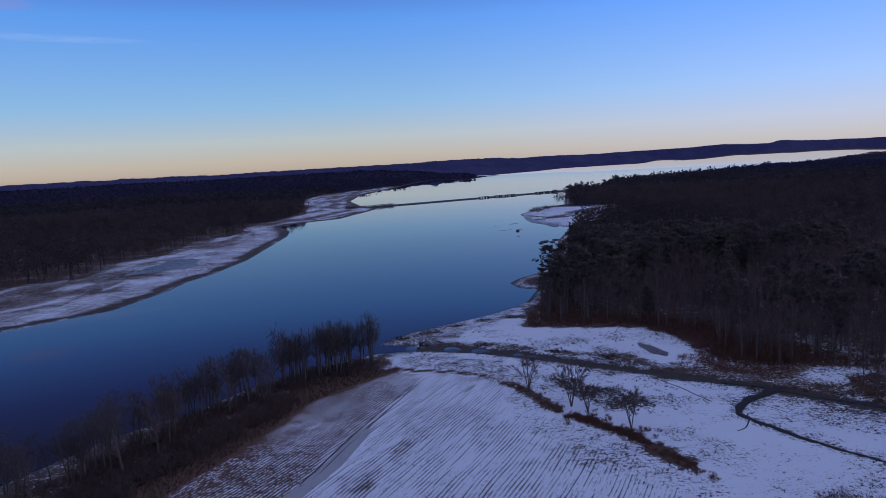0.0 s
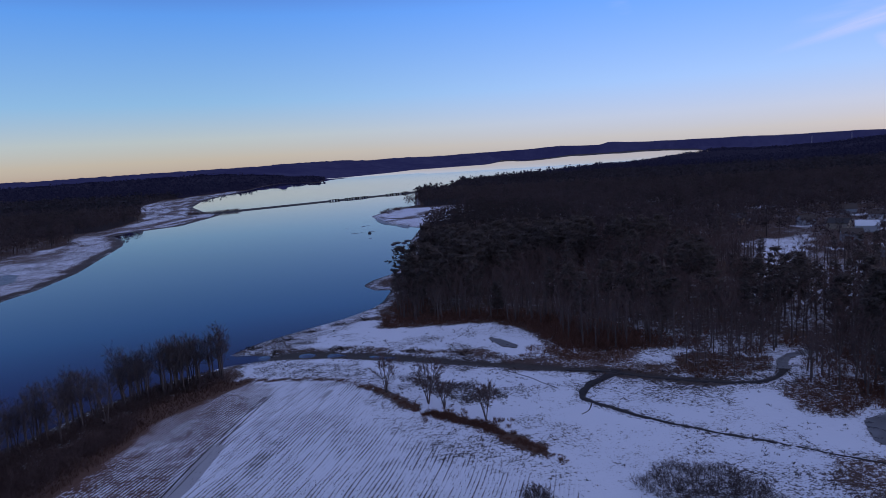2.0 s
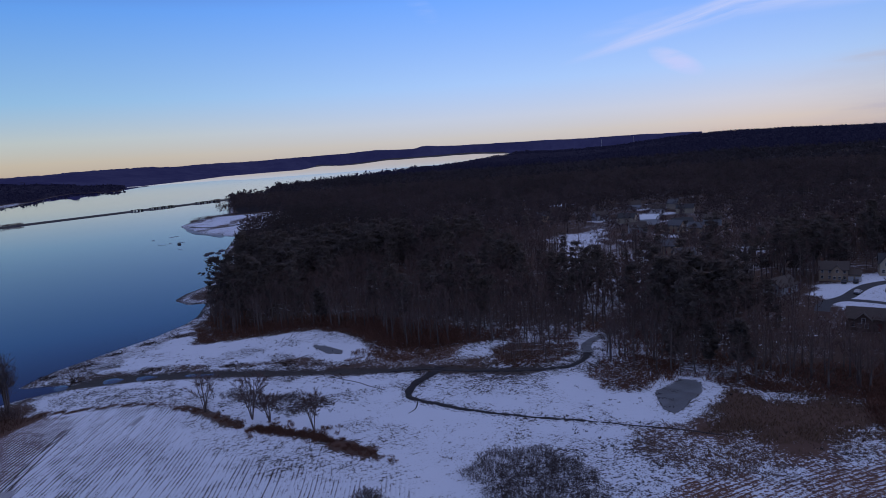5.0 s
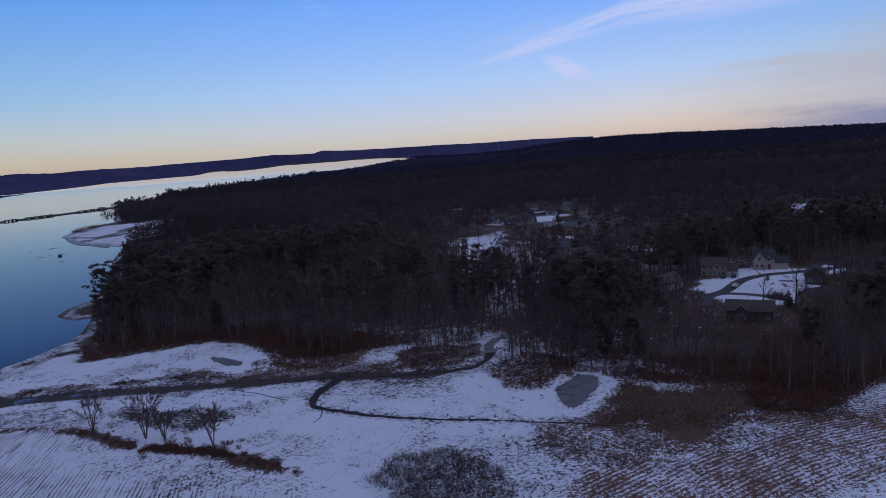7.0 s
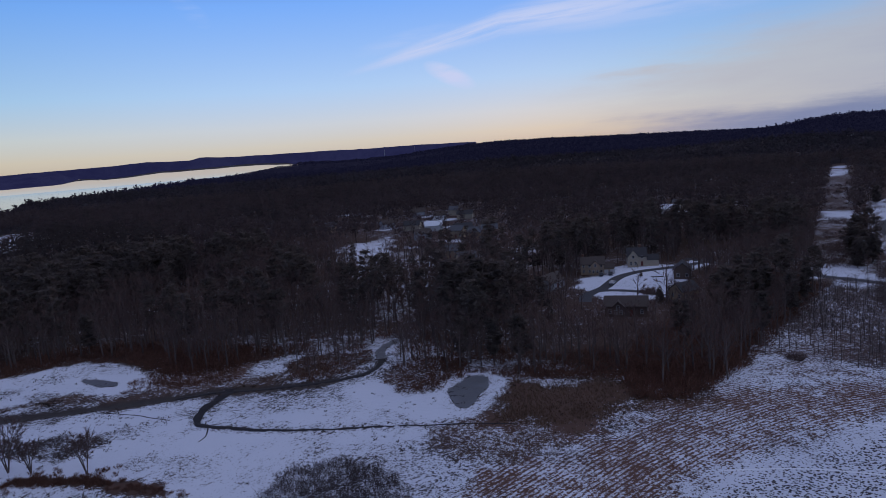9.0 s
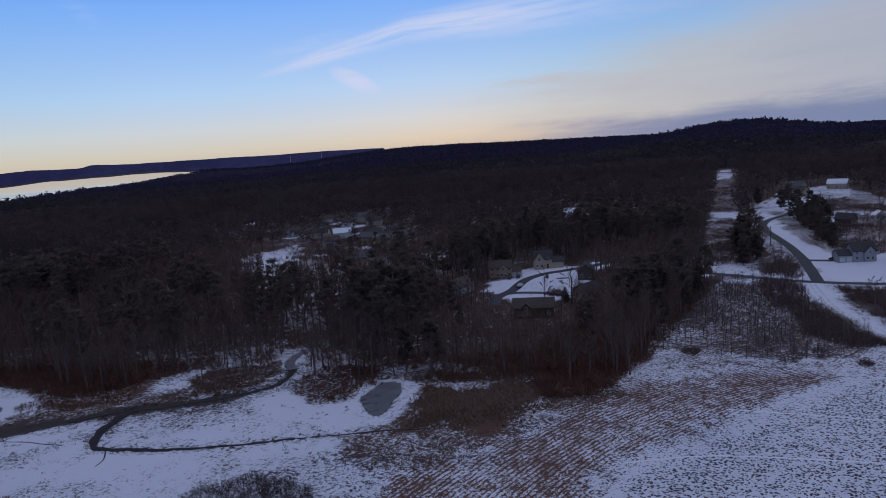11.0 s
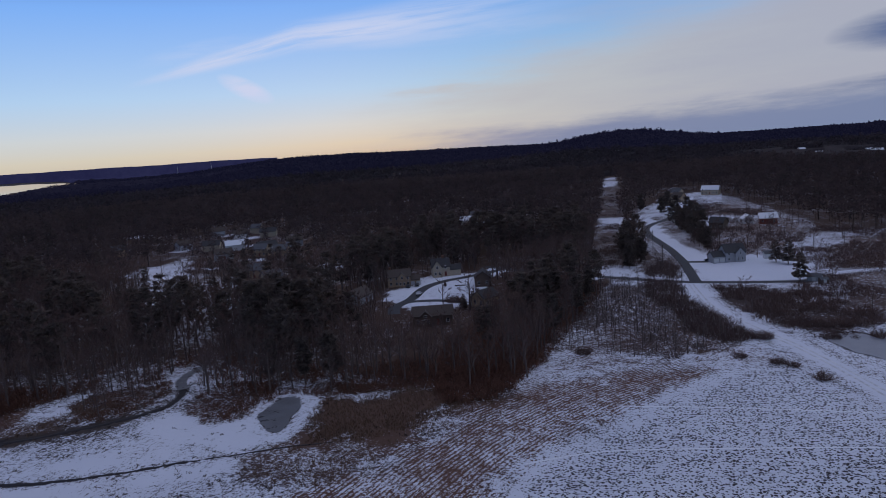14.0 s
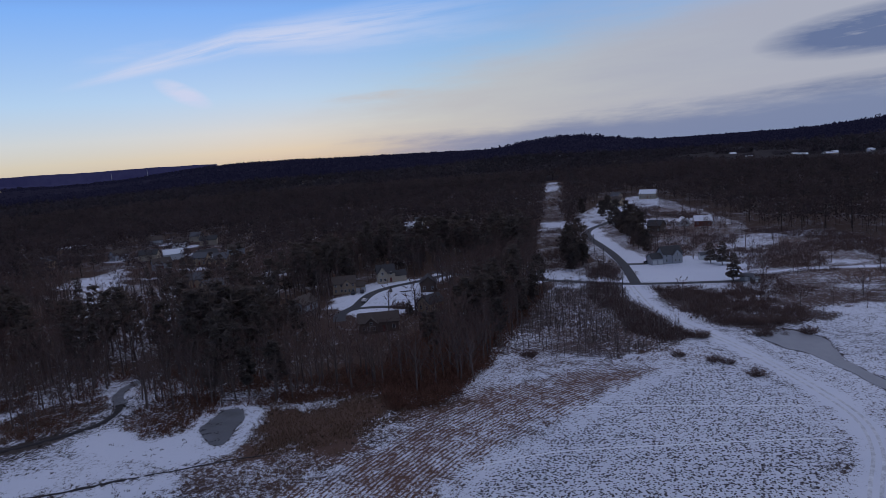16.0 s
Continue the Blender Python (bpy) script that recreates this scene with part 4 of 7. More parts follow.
def pine_tree(seed, h, levels, around, cut, broad=0.2):
    """A conifer: straight trunk, tiers of drooping boughs with ragged ends and gaps."""
    rng = np.random.default_rng(seed)
    trunk, crown = Form(), Form()
    r = h * 0.013 + 0.04
    trunk.limb((0, 0, -0.3), (0, 0, h * 0.96), r, r * 0.15, 4)
    for i in range(levels):
        q = 0.16 + 0.84 * (i + 0.5 * rng.random()) / levels
        reach = h * broad * (1 - q) ** 0.75 * (0.75 + 0.5 * rng.random()) + 0.25
        for j in range(around):
            if rng.random() < 0.12:
                continue
            a = (j + rng.random()) / around * 6.28 + i
            k = reach * (0.65 + 0.6 * rng.random())
            o = np.array([math.cos(a), math.sin(a), 0])
            side = np.array([-o[1], o[0], 0])
            p = np.array([0, 0, q * h])
            tip = p + o * k + (0, 0, k * (rng.random() * 0.5 - 0.28))
            for c in range(cut):
                f0, f1 = c / cut, (c + 1.25) / cut
                wd = k * (0.30 + 0.16 * rng.random()) * (1 - 0.35 * f0)
                a0, a1 = p + (tip - p) * f0, p + (tip - p) * f1
                jag = rng.normal(0, 0.06 * k, 3)
                drop = np.array([0, 0, -0.12 * k - 0.12])
                crown.tri(a0, a1 + side * wd + jag + drop, a1 + jag)
                crown.tri(a0, a1 + jag + (0, 0, 0.1), a1 - side * wd - jag + drop)
    crown.tri((-0.15, 0, h * 0.9), (0.15, 0.05, h * 0.9), (0, 0, h * 1.02))
    return trunk.arrays(), crown.arrays()


def white_pine(seed, h, whorls, around, clumps, blades, broad=0.2, bare=0.3):
    """An old pine: a long trunk, uneven whorls of upswept boughs, and loose flat clumps of needles at their ends."""
    rng = np.random.default_rng(seed)
    trunk, crown = Form(), Form()
    r = h * 0.013 + 0.05
    bow = rng.normal(0, 0.012 * h, 2)
    trunk.limb((0, 0, -0.3), (bow[0], bow[1], h * 0.5), r, r * 0.7, 4)
    trunk.limb((bow[0], bow[1], h * 0.5), (0, 0, h * 0.97), r * 0.7, r * 0.12, 3)
    for i in range(whorls):
        q = bare + (0.97 - bare) * (i + 0.6 * rng.random()) / whorls
        k = (q - bare) / (1 - bare)
        reach = h * broad * (0.55 + 0.75 * k if k < 0.4 else 0.85 * (1.12 - k) ** 0.6) * (0.7 + 0.55 * rng.random())
        for j in range(around):
            if rng.random() < 0.2:
                continue
            a = (j + rng.random()) / around * 6.2832 + i * 1.9
            long_ = reach * (0.55 + 0.75 * rng.random())
            root = np.array([0, 0, q * h])
            tip = root + np.array([math.cos(a) * long_, math.sin(a) * long_, long_ * (0.10 + 0.35 * rng.random())])
            s = unit(np.cross(tip - root, (0, 0, 1.0))) * 0.07
            trunk.tri(root - s, root + s, tip)
            for c in range(clumps):
                m = root + (tip - root) * (0.42 + 0.62 * (c + rng.random()) / clumps)
                size = h * 0.050 * (0.8 + 0.6 * rng.random())
                for b_ in range(blades):
                    d = unit(rng.normal(0, 1, 3) * (1, 1, 0.42) + (math.cos(a) * 0.3, math.sin(a) * 0.3, 0.25)) * size * (0.9 + 0.7 * rng.random())
                    o = m + rng.normal(0, 0.30 * size, 3)
                    v = unit(np.cross(d, rng.normal(0, 1, 3))) * size * 0.36
                    crown.tri(o - d * 0.35 - v, o - d * 0.35 + v, o + d)
    crown.tri((-0.3, 0, h * 0.9), (0.3, 0.1, h * 0.9), (0, 0, h * 1.01))
    return trunk.arrays(), crown.arrays()


def bush_form(seed, h, wide, stems, twig_w=0.05):
    """A leafless shrub: a fan of stems, each with a few twigs."""
    rng = np.random.default_rng(seed)
    f = Form()
    for i in range(stems):
        a, q = rng.random() * 6.28, math.sqrt(rng.random())
        root = np.array([math.cos(a) * q * wide * 0.5, math.sin(a) * q * wide * 0.5, -0.1])
        top = root + np.array([math.cos(a) * q * wide * 0.4, math.sin(a) * q * wide * 0.4, h * (0.6 + 0.4 * rng.random()) * (1.1 - 0.5 * q)]) + rng.normal(0, 0.1 * wide, 3) * (1, 1, 0.3)
        s = unit(np.cross(top - root, rng.normal(0, 1, 3))) * twig_w
        f.tri(root - s, root + s, top)
        for k in range(3):
            m = root + (top - root) * (0.3 + 0.6 * rng.random())
            e = m + unit(rng.normal(0, 1, 3) + (0, 0, 0.7)) * h * 0.35
            s = unit(np.cross(e - m, rng.normal(0, 1, 3))) * twig_w
            f.tri(m - s, m + s, e)
    return f.arrays()


def spread_forms(name, forms, places, mats, label, category, rng, tilt=0.0):
    """Joins many copies of the forms into one mesh. forms: lists of (corners, triangles, material slot)."""
    V, F, M, n = [], [], [], 0
    pick = rng.integers(0, len(forms), len(places))
    for k, form in enumerate(forms):
        sel = places[pick == k]
        if not len(sel):
            continue
        turn = rng.random(len(sel)) * 6.2832
        c, s = np.cos(turn)[:, None], np.sin(turn)[:, None]
        for v, f, slot in form:
            if not len(f):
                continue
            x = (v[None, :, 0] * c - v[None, :, 1] * s) * sel[:, 4:5] + sel[:, 0:1]
            y = (v[None, :, 0] * s + v[None, :, 1] * c) * sel[:, 4:5] + sel[:, 1:2]
            z = v[None, :, 2] * sel[:, 3:4] + sel[:, 2:3]
            V.append(np.stack([x, y, z], -1).reshape(-1, 3))
            F.append((f[None] + (np.arange(len(sel)) * len(v))[:, None, None]).reshape(-1, 3) + n)
            M.append(np.full(len(sel) * len(f), slot))
            n += len(sel) * len(v)
    ob = new(name, mesh_of(name, np.vstack(V), np.vstack(F), mats, np.concatenate(M)))
    return tagged(ob, label, category, kind="stuff")


def jitter(x0, x1, y0, y1, gap, rng):
    a, b_ = np.meshgrid(np.arange(x0, x1, gap), np.arange(y0, y1, gap))
    p = np.stack([a.ravel(), b_.ravel()], 1)
    return p + (rng.random(p.shape) - 0.5) * gap * 0.95


def wooded(x, y):
    """Where the woods stand."""
    ok = (-inside(x, y, RIVER, 300.0) > 5) & (inside(x, y, OPEN) < 0) & (inside(x, y, LEFT_MARSH) < -3) & (inside(x, y, LEFT_FAR) < -3) & (inside(x, y, SPIT) < -2)
    for p in (CUL_LAWN, GLADE, LAWN, YARD):
        ok &= inside(x, y, p) < -2.0
    for qx, qy, qr in GLADES:
        ok &= np.hypot(x - qx, y - qy) > qr
    ok &= np.hypot(x - 40, y - 345) > 21
    for qx, qy in BUILT:
        ok &= np.hypot(x - qx, y - qy) > 9
    for qx, qy, _, _ in HOMES:
        k = 1 - 20 / math.hypot(qx, qy)
        ok &= (np.hypot(x - qx, y - qy) > 8) & ((np.hypot(x - qx * k, y - qy * k) > 11) | (lattice(x, y, 6, 56) > 0.62))
    for line, gap in ((ROAD, 6), (ROAD_CROSS, 5), (CUL_ROAD, 5), (CUL_LOOP, 4), (CREEK, 4)):
        ok &= to_line(x, y, line) > gap
    s = (x - CUT_FROM.x) * CUT_WAY.x + (y - CUT_FROM.y) * CUT_WAY.y
    o = np.abs((y - CUT_FROM.y) * CUT_WAY.x - (x - CUT_FROM.x) * CUT_WAY.y)
    ok &= (inside(x, y, OPEN) < -6) | (x > 96) | (x < 25) | (y < 200)
    ok &= inside(x, y, ISLET) < 1
    ok &= np.hypot(x + 222, y - 1112) > 42
    ok &= ~((x > 0) & (x < y * 0.1835) & (y > 368) & (y < 560)) & ~((x > 0) & (x < y * 0.166) & (y > 325) & (y < 560))
    ok &= ~((x < -90) & (y < 1150) & (inside(x, y, RIVER, 60.0) > -32))
    return ok & ~((o < 8.5 + 2 * np.sin(s * 0.02)) & (s > -5) & (s < 760))


GLADE_VIEW = [(222, 282), (256, 362), (318, 379), (300, 345), (262, 300), (215, 235), (180, 215), (185, 245)]


def thinned(x, y):
    """Where the trees stand apart between houses and gardens."""
    near = inside(x, y, VILLAGE) > 0
    return near & (lattice(x, y, 13, 57) < np.where(np.hypot(x, y) < 430, 0.40, 0.0)) | (inside(x, y, GLADE_VIEW) > 0) & (lattice(x, y, 7, 59) < 0.47) | (gardens(x, y) & (lattice(x, y, 9, 58) < 0.7))


def gardens(x, y):
    """The gardens on the far side of the close and along the lane."""
    ok = np.zeros(np.shape(x), bool)
    for cx_, cy_, rr in ((300, 178, 14), (230, 178, 13), (216, 132, 10), (250, 118, 10), (330, 150, 12), (400, 158, 12), (371, 134, 9), (508, 253, 14), (385, 280, 12)):
        ok |= np.hypot(x - cx_, y - cy_) < rr
    return ok


def young(x, y):
    """Low growth where the woods thin out toward the houses and glades."""
    k = np.ones(np.shape(x))
    for cx, cy, rr, lo in ((185, 116, 30, 0.55), (212, 96, 24, 0.85), (238, 96, 24, 0.85), (215, 150, 26, 0.6), (205, 255, 45, 0.6), (300, 290, 50, 0.6), (360, 360, 60, 0.6), (430, 195, 40, 0.6),
                           (1143, -68, 150, 0.3), (1098, -117, 150, 0.3), (1350, 27, 130, 0.4), (760, 200, 60, 0.5), (920, 236, 80, 0.5), (360, 395, 75, 0.7), (335, 318, 50, 0.5), (412, 405, 55, 0.7), (448, 1195, 75, 0.35), (58, 352, 26, 0.72), (1600, 2800, 1000, 0.6)):
        k = np.minimum(k, lo + (1 - lo) * step(np.hypot(x - cx, y - cy), rr * 0.55, rr * 1.1))
    return k


def pine_share(x, y):
    """How much of the wood is conifer: the dark stand on the point, and groves further in."""
    k = 0.10 + 0.30 * step(lattice(x, y, 60, 41), 0.55, 0.8)
    for poly, v in (([(33, 296), (44, 345), (52, 380), (76, 440), (109, 540), (178, 718), (230, 640), (220, 480), (159, 340), (93, 312)], 0.85),
                    ([(185, 225), (230, 225), (245, 262), (200, 262)], 0.8), ([(150, 140), (200, 135), (205, 175), (165, 180)], 0.5)):
        k = np.maximum(k, v * step(inside(x, y, poly), -8, 10))
    k = np.where(inside(x, y, [(190, 95), (262, 96), (312, 136), (300, 160), (235, 178), (190, 150)]) > 0, 0.0, k)
    return np.where(inside(x, y, VILLAGE) > 0, k * 0.55, k)


rng = np.random.default_rng(7)
cand = jitter(-420, 470, 20, 480, 5.2, rng)
cx, cy = cand.T
r = np.hypot(cx, cy)
thick = jitter(180, 262, 70, 112, 5.6, rng)
thick = thick[inside(thick[:, 0], thick[:, 1], [(182, 74), (222, 84), (262, 92), (258, 104), (222, 100), (190, 96)]) > 0]
cand = np.vstack([cand, thick])
cx, cy = cand.T
r = np.hypot(cx, cy)
ok = wooded(cx, cy) & (r < 430) & (lattice(cx, cy, 17, 52) > 0.16) & ~thinned(cx, cy)
cand, r = cand[ok], r[ok]
edge = -inside(cand[:, 0], cand[:, 1], OPEN)
is_pine = rng.random(len(cand)) < pine_share(*cand.T)
is_pine &= (edge > 14) | (rng.random(len(cand)) < 0.35) | (r > 262)
single = (edge < 13) & (r < 262) & (cand[:, 0] > 20)
keep_single = np.flatnonzero(single)[:205]
single[:] = False
single[keep_single] = True
size = young(*cand.T) * (0.72 + 0.45 * rng.random(len(cand))) * np.where(edge < 10, 0.85, 1.0)


def pack(p, s, wide=None):
    return np.column_stack([p, ground_at(p[:, 0], p[:, 1]), s, s if wide is None else wide])


BROAD = [bare_tree(100 + i, 17, 4.8, 8, 10, 175, 3, 0.062) for i in range(7)]
PINES = [white_pine(200 + i, 19, 8, 5, 2, 5, (0.20, 0.24, 0.17, 0.26, 0.21)[i], (0.3, 0.4, 0.25, 0.45, 0.2)[i]) for i in range(5)]
sel = ~single & ~is_pine
spread_forms("woodland_trees", [[(*a, 0), (*b_, 1)] for a, b_ in BROAD], pack(cand[sel], size[sel]), [BARK, TWIG],
             "dense dark leafless woodland standing over patchy snow", "woods", rng)
sel = ~single & is_pine
spread_forms("pine_wood", [[(*a, 0), (*b_, 1)] for a, b_ in PINES], pack(cand[sel], size[sel] * 1.08), [BARK, NEEDLE],
             "dark green pines standing among the bare woods", "woods", rng)

# trees further in, then the far canopy
def crown_form(seed, h, blades, size):
    """A mid-distance tree: a thin stem under a loose rounded crown of small shards."""
    q = np.random.default_rng(seed)
    f = Form()
    f.tri((-0.16, 0, -0.3), (0.16, 0, -0.3), (0, 0, h * 0.7))
    f.tri((0, -0.16, -0.3), (0, 0.16, -0.3), (0, 0, h * 0.7))
    for i in range(blades):
        u = unit(q.normal(0, 1, 3)) * q.random() ** 0.4
        c = np.array([u[0] * h * 0.27, u[1] * h * 0.27, h * (0.64 + 0.34 * u[2])])
        d = unit(q.normal(0, 1, 3) + (0, 0, 0.5)) * size * (0.6 + 0.8 * q.random())
        s = unit(np.cross(d, q.normal(0, 1, 3))) * size * 0.22
        f.tri(c - s, c + s, c + d)
    return f.arrays()


THIN = [(crown_form(300 + i, 17, 44, 2.4), (np.zeros((0, 3)), np.zeros((0, 3), int))) for i in range(6)]
THIN_PINE = [white_pine(320 + i, 20, 5, 4, 1, 4, 0.26, 0.35) for i in range(4)]
mid = jitter(-1150, 1150, -150, 1150, 10.2, rng)
r = np.hypot(*mid.T)
bearing_m = np.degrees(np.arctan2(mid[:, 0], mid[:, 1]))
mid = mid[(r > 425) & (r < 1120) & (bearing_m > -42) & (bearing_m < 108)]
mid = mid[wooded(*mid.T) & ~thinned(*mid.T)]
mp = rng.random(len(mid)) < pine_share(*mid.T)
msize = young(*mid.T) * (0.7 + 0.45 * rng.random(len(mid)))
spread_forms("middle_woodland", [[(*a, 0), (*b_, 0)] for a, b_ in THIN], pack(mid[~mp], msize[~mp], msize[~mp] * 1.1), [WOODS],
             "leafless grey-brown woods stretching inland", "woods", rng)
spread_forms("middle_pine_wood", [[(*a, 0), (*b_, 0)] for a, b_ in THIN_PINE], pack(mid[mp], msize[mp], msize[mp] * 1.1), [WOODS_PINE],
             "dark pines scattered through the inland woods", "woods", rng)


def canopy(seed, blades, wide, h):
    """A clump of far treetops: a loose uneven heap of shards that lie every way."""
    q = np.random.default_rng(seed)
    f = Form()
    for i in range(blades):
        a, d = q.random() * 6.28, math.sqrt(q.random())
        c = np.array([math.cos(a) * d * wide, math.sin(a) * d * wide, h * (0.30 + 0.55 * (1 - d * d) * q.random() + 0.10 * q.random())])
        u = unit(q.normal(0, 1, 3) * (1, 1, 0.6)) * wide * (0.28 + 0.22 * q.random())
        s = unit(np.cross(u, q.normal(0, 1, 3))) * wide * (0.16 + 0.14 * q.random())
        f.tri(c - u * 0.5 - s, c - u * 0.5 + s, c + u * 0.7)
    return f.arrays()


def far_belt(name, lo, hi, gap, blades, wide, seed, label, mats):
    p = jitter(-hi, hi, -hi * 0.35, hi, gap, rng)
    d, a = np.hypot(*p.T), np.degrees(np.arctan2(p[:, 0], p[:, 1]))
    p = p[(d > lo) & (d < hi) & (a > -42) & (a < 108) & ((d < 3050) | (a > 33) | ((p[:, 0] - 220) * 0.743 > (p[:, 1] - 1255) * 0.67))]
    p = p[wooded(*p.T)]
    s = (0.75 + 0.5 * rng.random(len(p))) * young(*p.T)
    pine = rng.random(len(p)) < 0.12 + 0.35 * step(lattice(p[:, 0], p[:, 1], 160, 43), 0.6, 0.8)
    forms = [canopy(seed + i, blades, wide, 17) for i in range(8)]
    spread_forms(name, [[(*f, 0)] for f in forms], pack(p[~pine], s[~pine]), mats[:1], label, "woods", rng)
    spread_forms(name, [[(*f, 0)] for f in forms], pack(p[pine], s[pine] * 1.15), mats[1:], label.replace("bare", "evergreen"), "woods", rng)


# filler sheet under the far woods' ragged tops, its colour darkened for shade
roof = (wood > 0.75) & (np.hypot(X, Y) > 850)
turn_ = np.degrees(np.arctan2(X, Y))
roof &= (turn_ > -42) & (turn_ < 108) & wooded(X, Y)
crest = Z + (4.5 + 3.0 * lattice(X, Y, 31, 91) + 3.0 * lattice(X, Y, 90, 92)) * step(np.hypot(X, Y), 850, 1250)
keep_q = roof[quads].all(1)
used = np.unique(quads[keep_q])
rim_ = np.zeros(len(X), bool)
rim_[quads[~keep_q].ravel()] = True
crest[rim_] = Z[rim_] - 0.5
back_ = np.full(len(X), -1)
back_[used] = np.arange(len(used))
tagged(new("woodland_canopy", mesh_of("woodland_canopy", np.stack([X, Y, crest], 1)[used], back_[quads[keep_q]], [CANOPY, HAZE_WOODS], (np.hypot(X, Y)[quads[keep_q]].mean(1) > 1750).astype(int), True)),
       "grey-brown filler canopy of the inland woods, darkened for shade", "woods", kind="stuff")
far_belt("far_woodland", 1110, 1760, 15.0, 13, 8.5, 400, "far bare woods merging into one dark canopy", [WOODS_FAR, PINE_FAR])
far_belt("hazy_woodland", 1750, 2300, 15.0, 13, 8.5, 410, "far bare woods with a blue glow for evening haze", [HAZE_WOODS, HAZE_WOODS])
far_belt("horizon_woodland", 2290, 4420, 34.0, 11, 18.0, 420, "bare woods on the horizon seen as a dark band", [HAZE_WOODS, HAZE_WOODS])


# ---- single trees, each with trunk and crown ----
def part(name, me, parent, label=""):
    ob = new(name, me)
    ob.parent = parent
    if label:
        ob["label"] = label
    return ob


def tree_thing(name, pair, mats, label, category, group):
    base = tagged(new(name), label, category, group)
    part("trunk", mesh_of("trunk", *pair[0], [mats[0]]), base)
    part("crown", mesh_of("crown", *pair[1], [mats[1]]), base)
    return base


def plant(protos, spots, rng):
    """Puts copies of the first trees at the spots (x, y, size); the first of each kind is moved itself."""
    first = {}
    for x, y, s in spots:
        k = int(rng.integers(0, len(protos)))
        m = Matrix.Translation((x, y, float(ground_at(x, y)))) @ Matrix.Rotation(rng.random() * 6.28, 4, "Z") @ Matrix.Scale(s, 4)
        if k in first:
            copy_thing(protos[k], m)
        else:
            first[k] = m
    for k, p_ in enumerate(protos):
        if k in first:
            p_.matrix_basis = first[k]
        else:
            for c in p_.children_recursive:
                bpy.data.objects.remove(c)
            bpy.data.objects.remove(p_)


def kinds(name, pairs, mats, label, category, group):
    return [tree_thing(name, p_, mats, label, category, group) for p_ in pairs]


EDGE = [bare_tree(500 + i, 17, 4.8, 12, 40, 240, 5, 0.055) for i in range(6)]
rows_b = [(x, y, s) for (x, y), s, q in zip(cand[single], size[single], is_pine[single]) if not q]
rows_p = [(x, y, s) for (x, y), s, q in zip(cand[single], size[single], is_pine[single]) if q]
plant(kinds("edge_tree", EDGE, (BARK, TWIG), "tall leafless tree at the snowy edge of the wood", "tree", "trees along the wood's edge"), rows_b, rng)
plant(kinds("edge_pine", [white_pine(520 + i, 18, 10, 6, 3, 7, 0.2 + 0.03 * i, 0.25) for i in range(3)], (BARK, NEEDLE),
            "dark green pine at the edge of the bare wood", "pine tree", "pines along the wood's edge"), rows_p, rng)

# the belt of trees on the river bank by the stubble field
belt = []
for i in range(130):
    k = i / 129
    x, y = np.interp(k, (0, 0.25, 0.45, 0.75, 1), (-25, -43, -56, -71, -86)), np.interp(k, (0, 0.25, 0.45, 0.75, 1), (213, 199, 180, 142, 108))
    if 0.3 < k < 0.55 and lattice(k * 40, 0.0, 2.3, 88) < 0.42:
        continue
    belt.append((x + rng.normal(0, 2.8) - 1.0 - 15 * rng.random() * k, y + rng.normal(0, 2.4), (0.78 + 0.34 * rng.random()) * (1 - 0.12 * step(k, 0.3, 0.6))))
plant(kinds("bank_tree", [bare_tree(540 + i, 16, 4.0, 18, 60, 460, 4, 0.036, 1 + i % 2, 0.36, 0.24) for i in range(6)], (BARK, TWIG_GREY),
            "slender bare tree on the river bank beside the field", "tree", "trees on the river bank"), belt, rng)
spots = []
for i in range(330):
    k = rng.random() ** 0.8
    x, y = np.interp(k, (0, 0.25, 0.45, 0.75, 1), (-26, -43, -56, -71, -86)), np.interp(k, (0, 0.25, 0.45, 0.75, 1), (212, 198, 178, 140, 104))
    spots.append((x + rng.normal(0, 3.0) - 13 * rng.random() * k, y + rng.normal(0, 3.0)))
for i in range(330):
    k = rng.random()
    x, y = np.interp(k, (0, 0.5, 1), (-43, -60, -80)), np.interp(k, (0, 0.5, 1), (181, 146, 104))
    spots.append((x - 1.5 + rng.normal(0, 2.2), y + rng.normal(0, 2.2)))
spots = np.array(spots)
BUSHES = [bush_form(600 + i, 2.6, 3.4, 34) for i in range(5)]
spread_forms("bank_brush", [[(*b_, 0)] for b_ in BUSHES], pack(spots, 0.6 + 0.8 * rng.random(len(spots))), [TWIG],
             "tangled leafless brush under the river bank trees", "brush", rng)

# four lone trees on the hedge bank
for i, (x, y, h, wide, forks, twigs) in enumerate([(20.0, 178.5, 10.5, 5.2, 6, 560), (29.2, 166, 11.5, 5.0, 5, 760), (32.4, 161.5, 7.2, 4.0, 7, 520), (40.0, 150.5, 9.0, 6.2, 5, 760)]):
    t_ = tree_thing("lone_tree", bare_tree(700 + i, h, wide, 18, 120, twigs * 3, 5, 0.032, forks, 0.3, 0.40), (BARK, TWIG),
                    ("open-crowned bare tree on the brown hedge bank", "dense bare tree on the brown hedge bank",
                     "small many-stemmed bare tree on the hedge bank", "gnarled spreading bare tree on the hedge bank")[i], "tree", "trees on the hedge bank")
    t_.matrix_basis = Matrix.Translation((x, y, float(ground_at(x, y)))) @ Matrix.Rotation(1.3 * i, 4, "Z")


# ---- brush, reeds, stubble and tufts ----
def fill(poly, gap, margin=0.0, seed=0):
    q = np.random.default_rng(seed)
    xs, ys = [a for a, _ in poly], [b_ for _, b_ in poly]
    p = jitter(min(xs), max(xs), min(ys), max(ys), gap, q)
    return p[inside(p[:, 0], p[:, 1], poly) > margin]


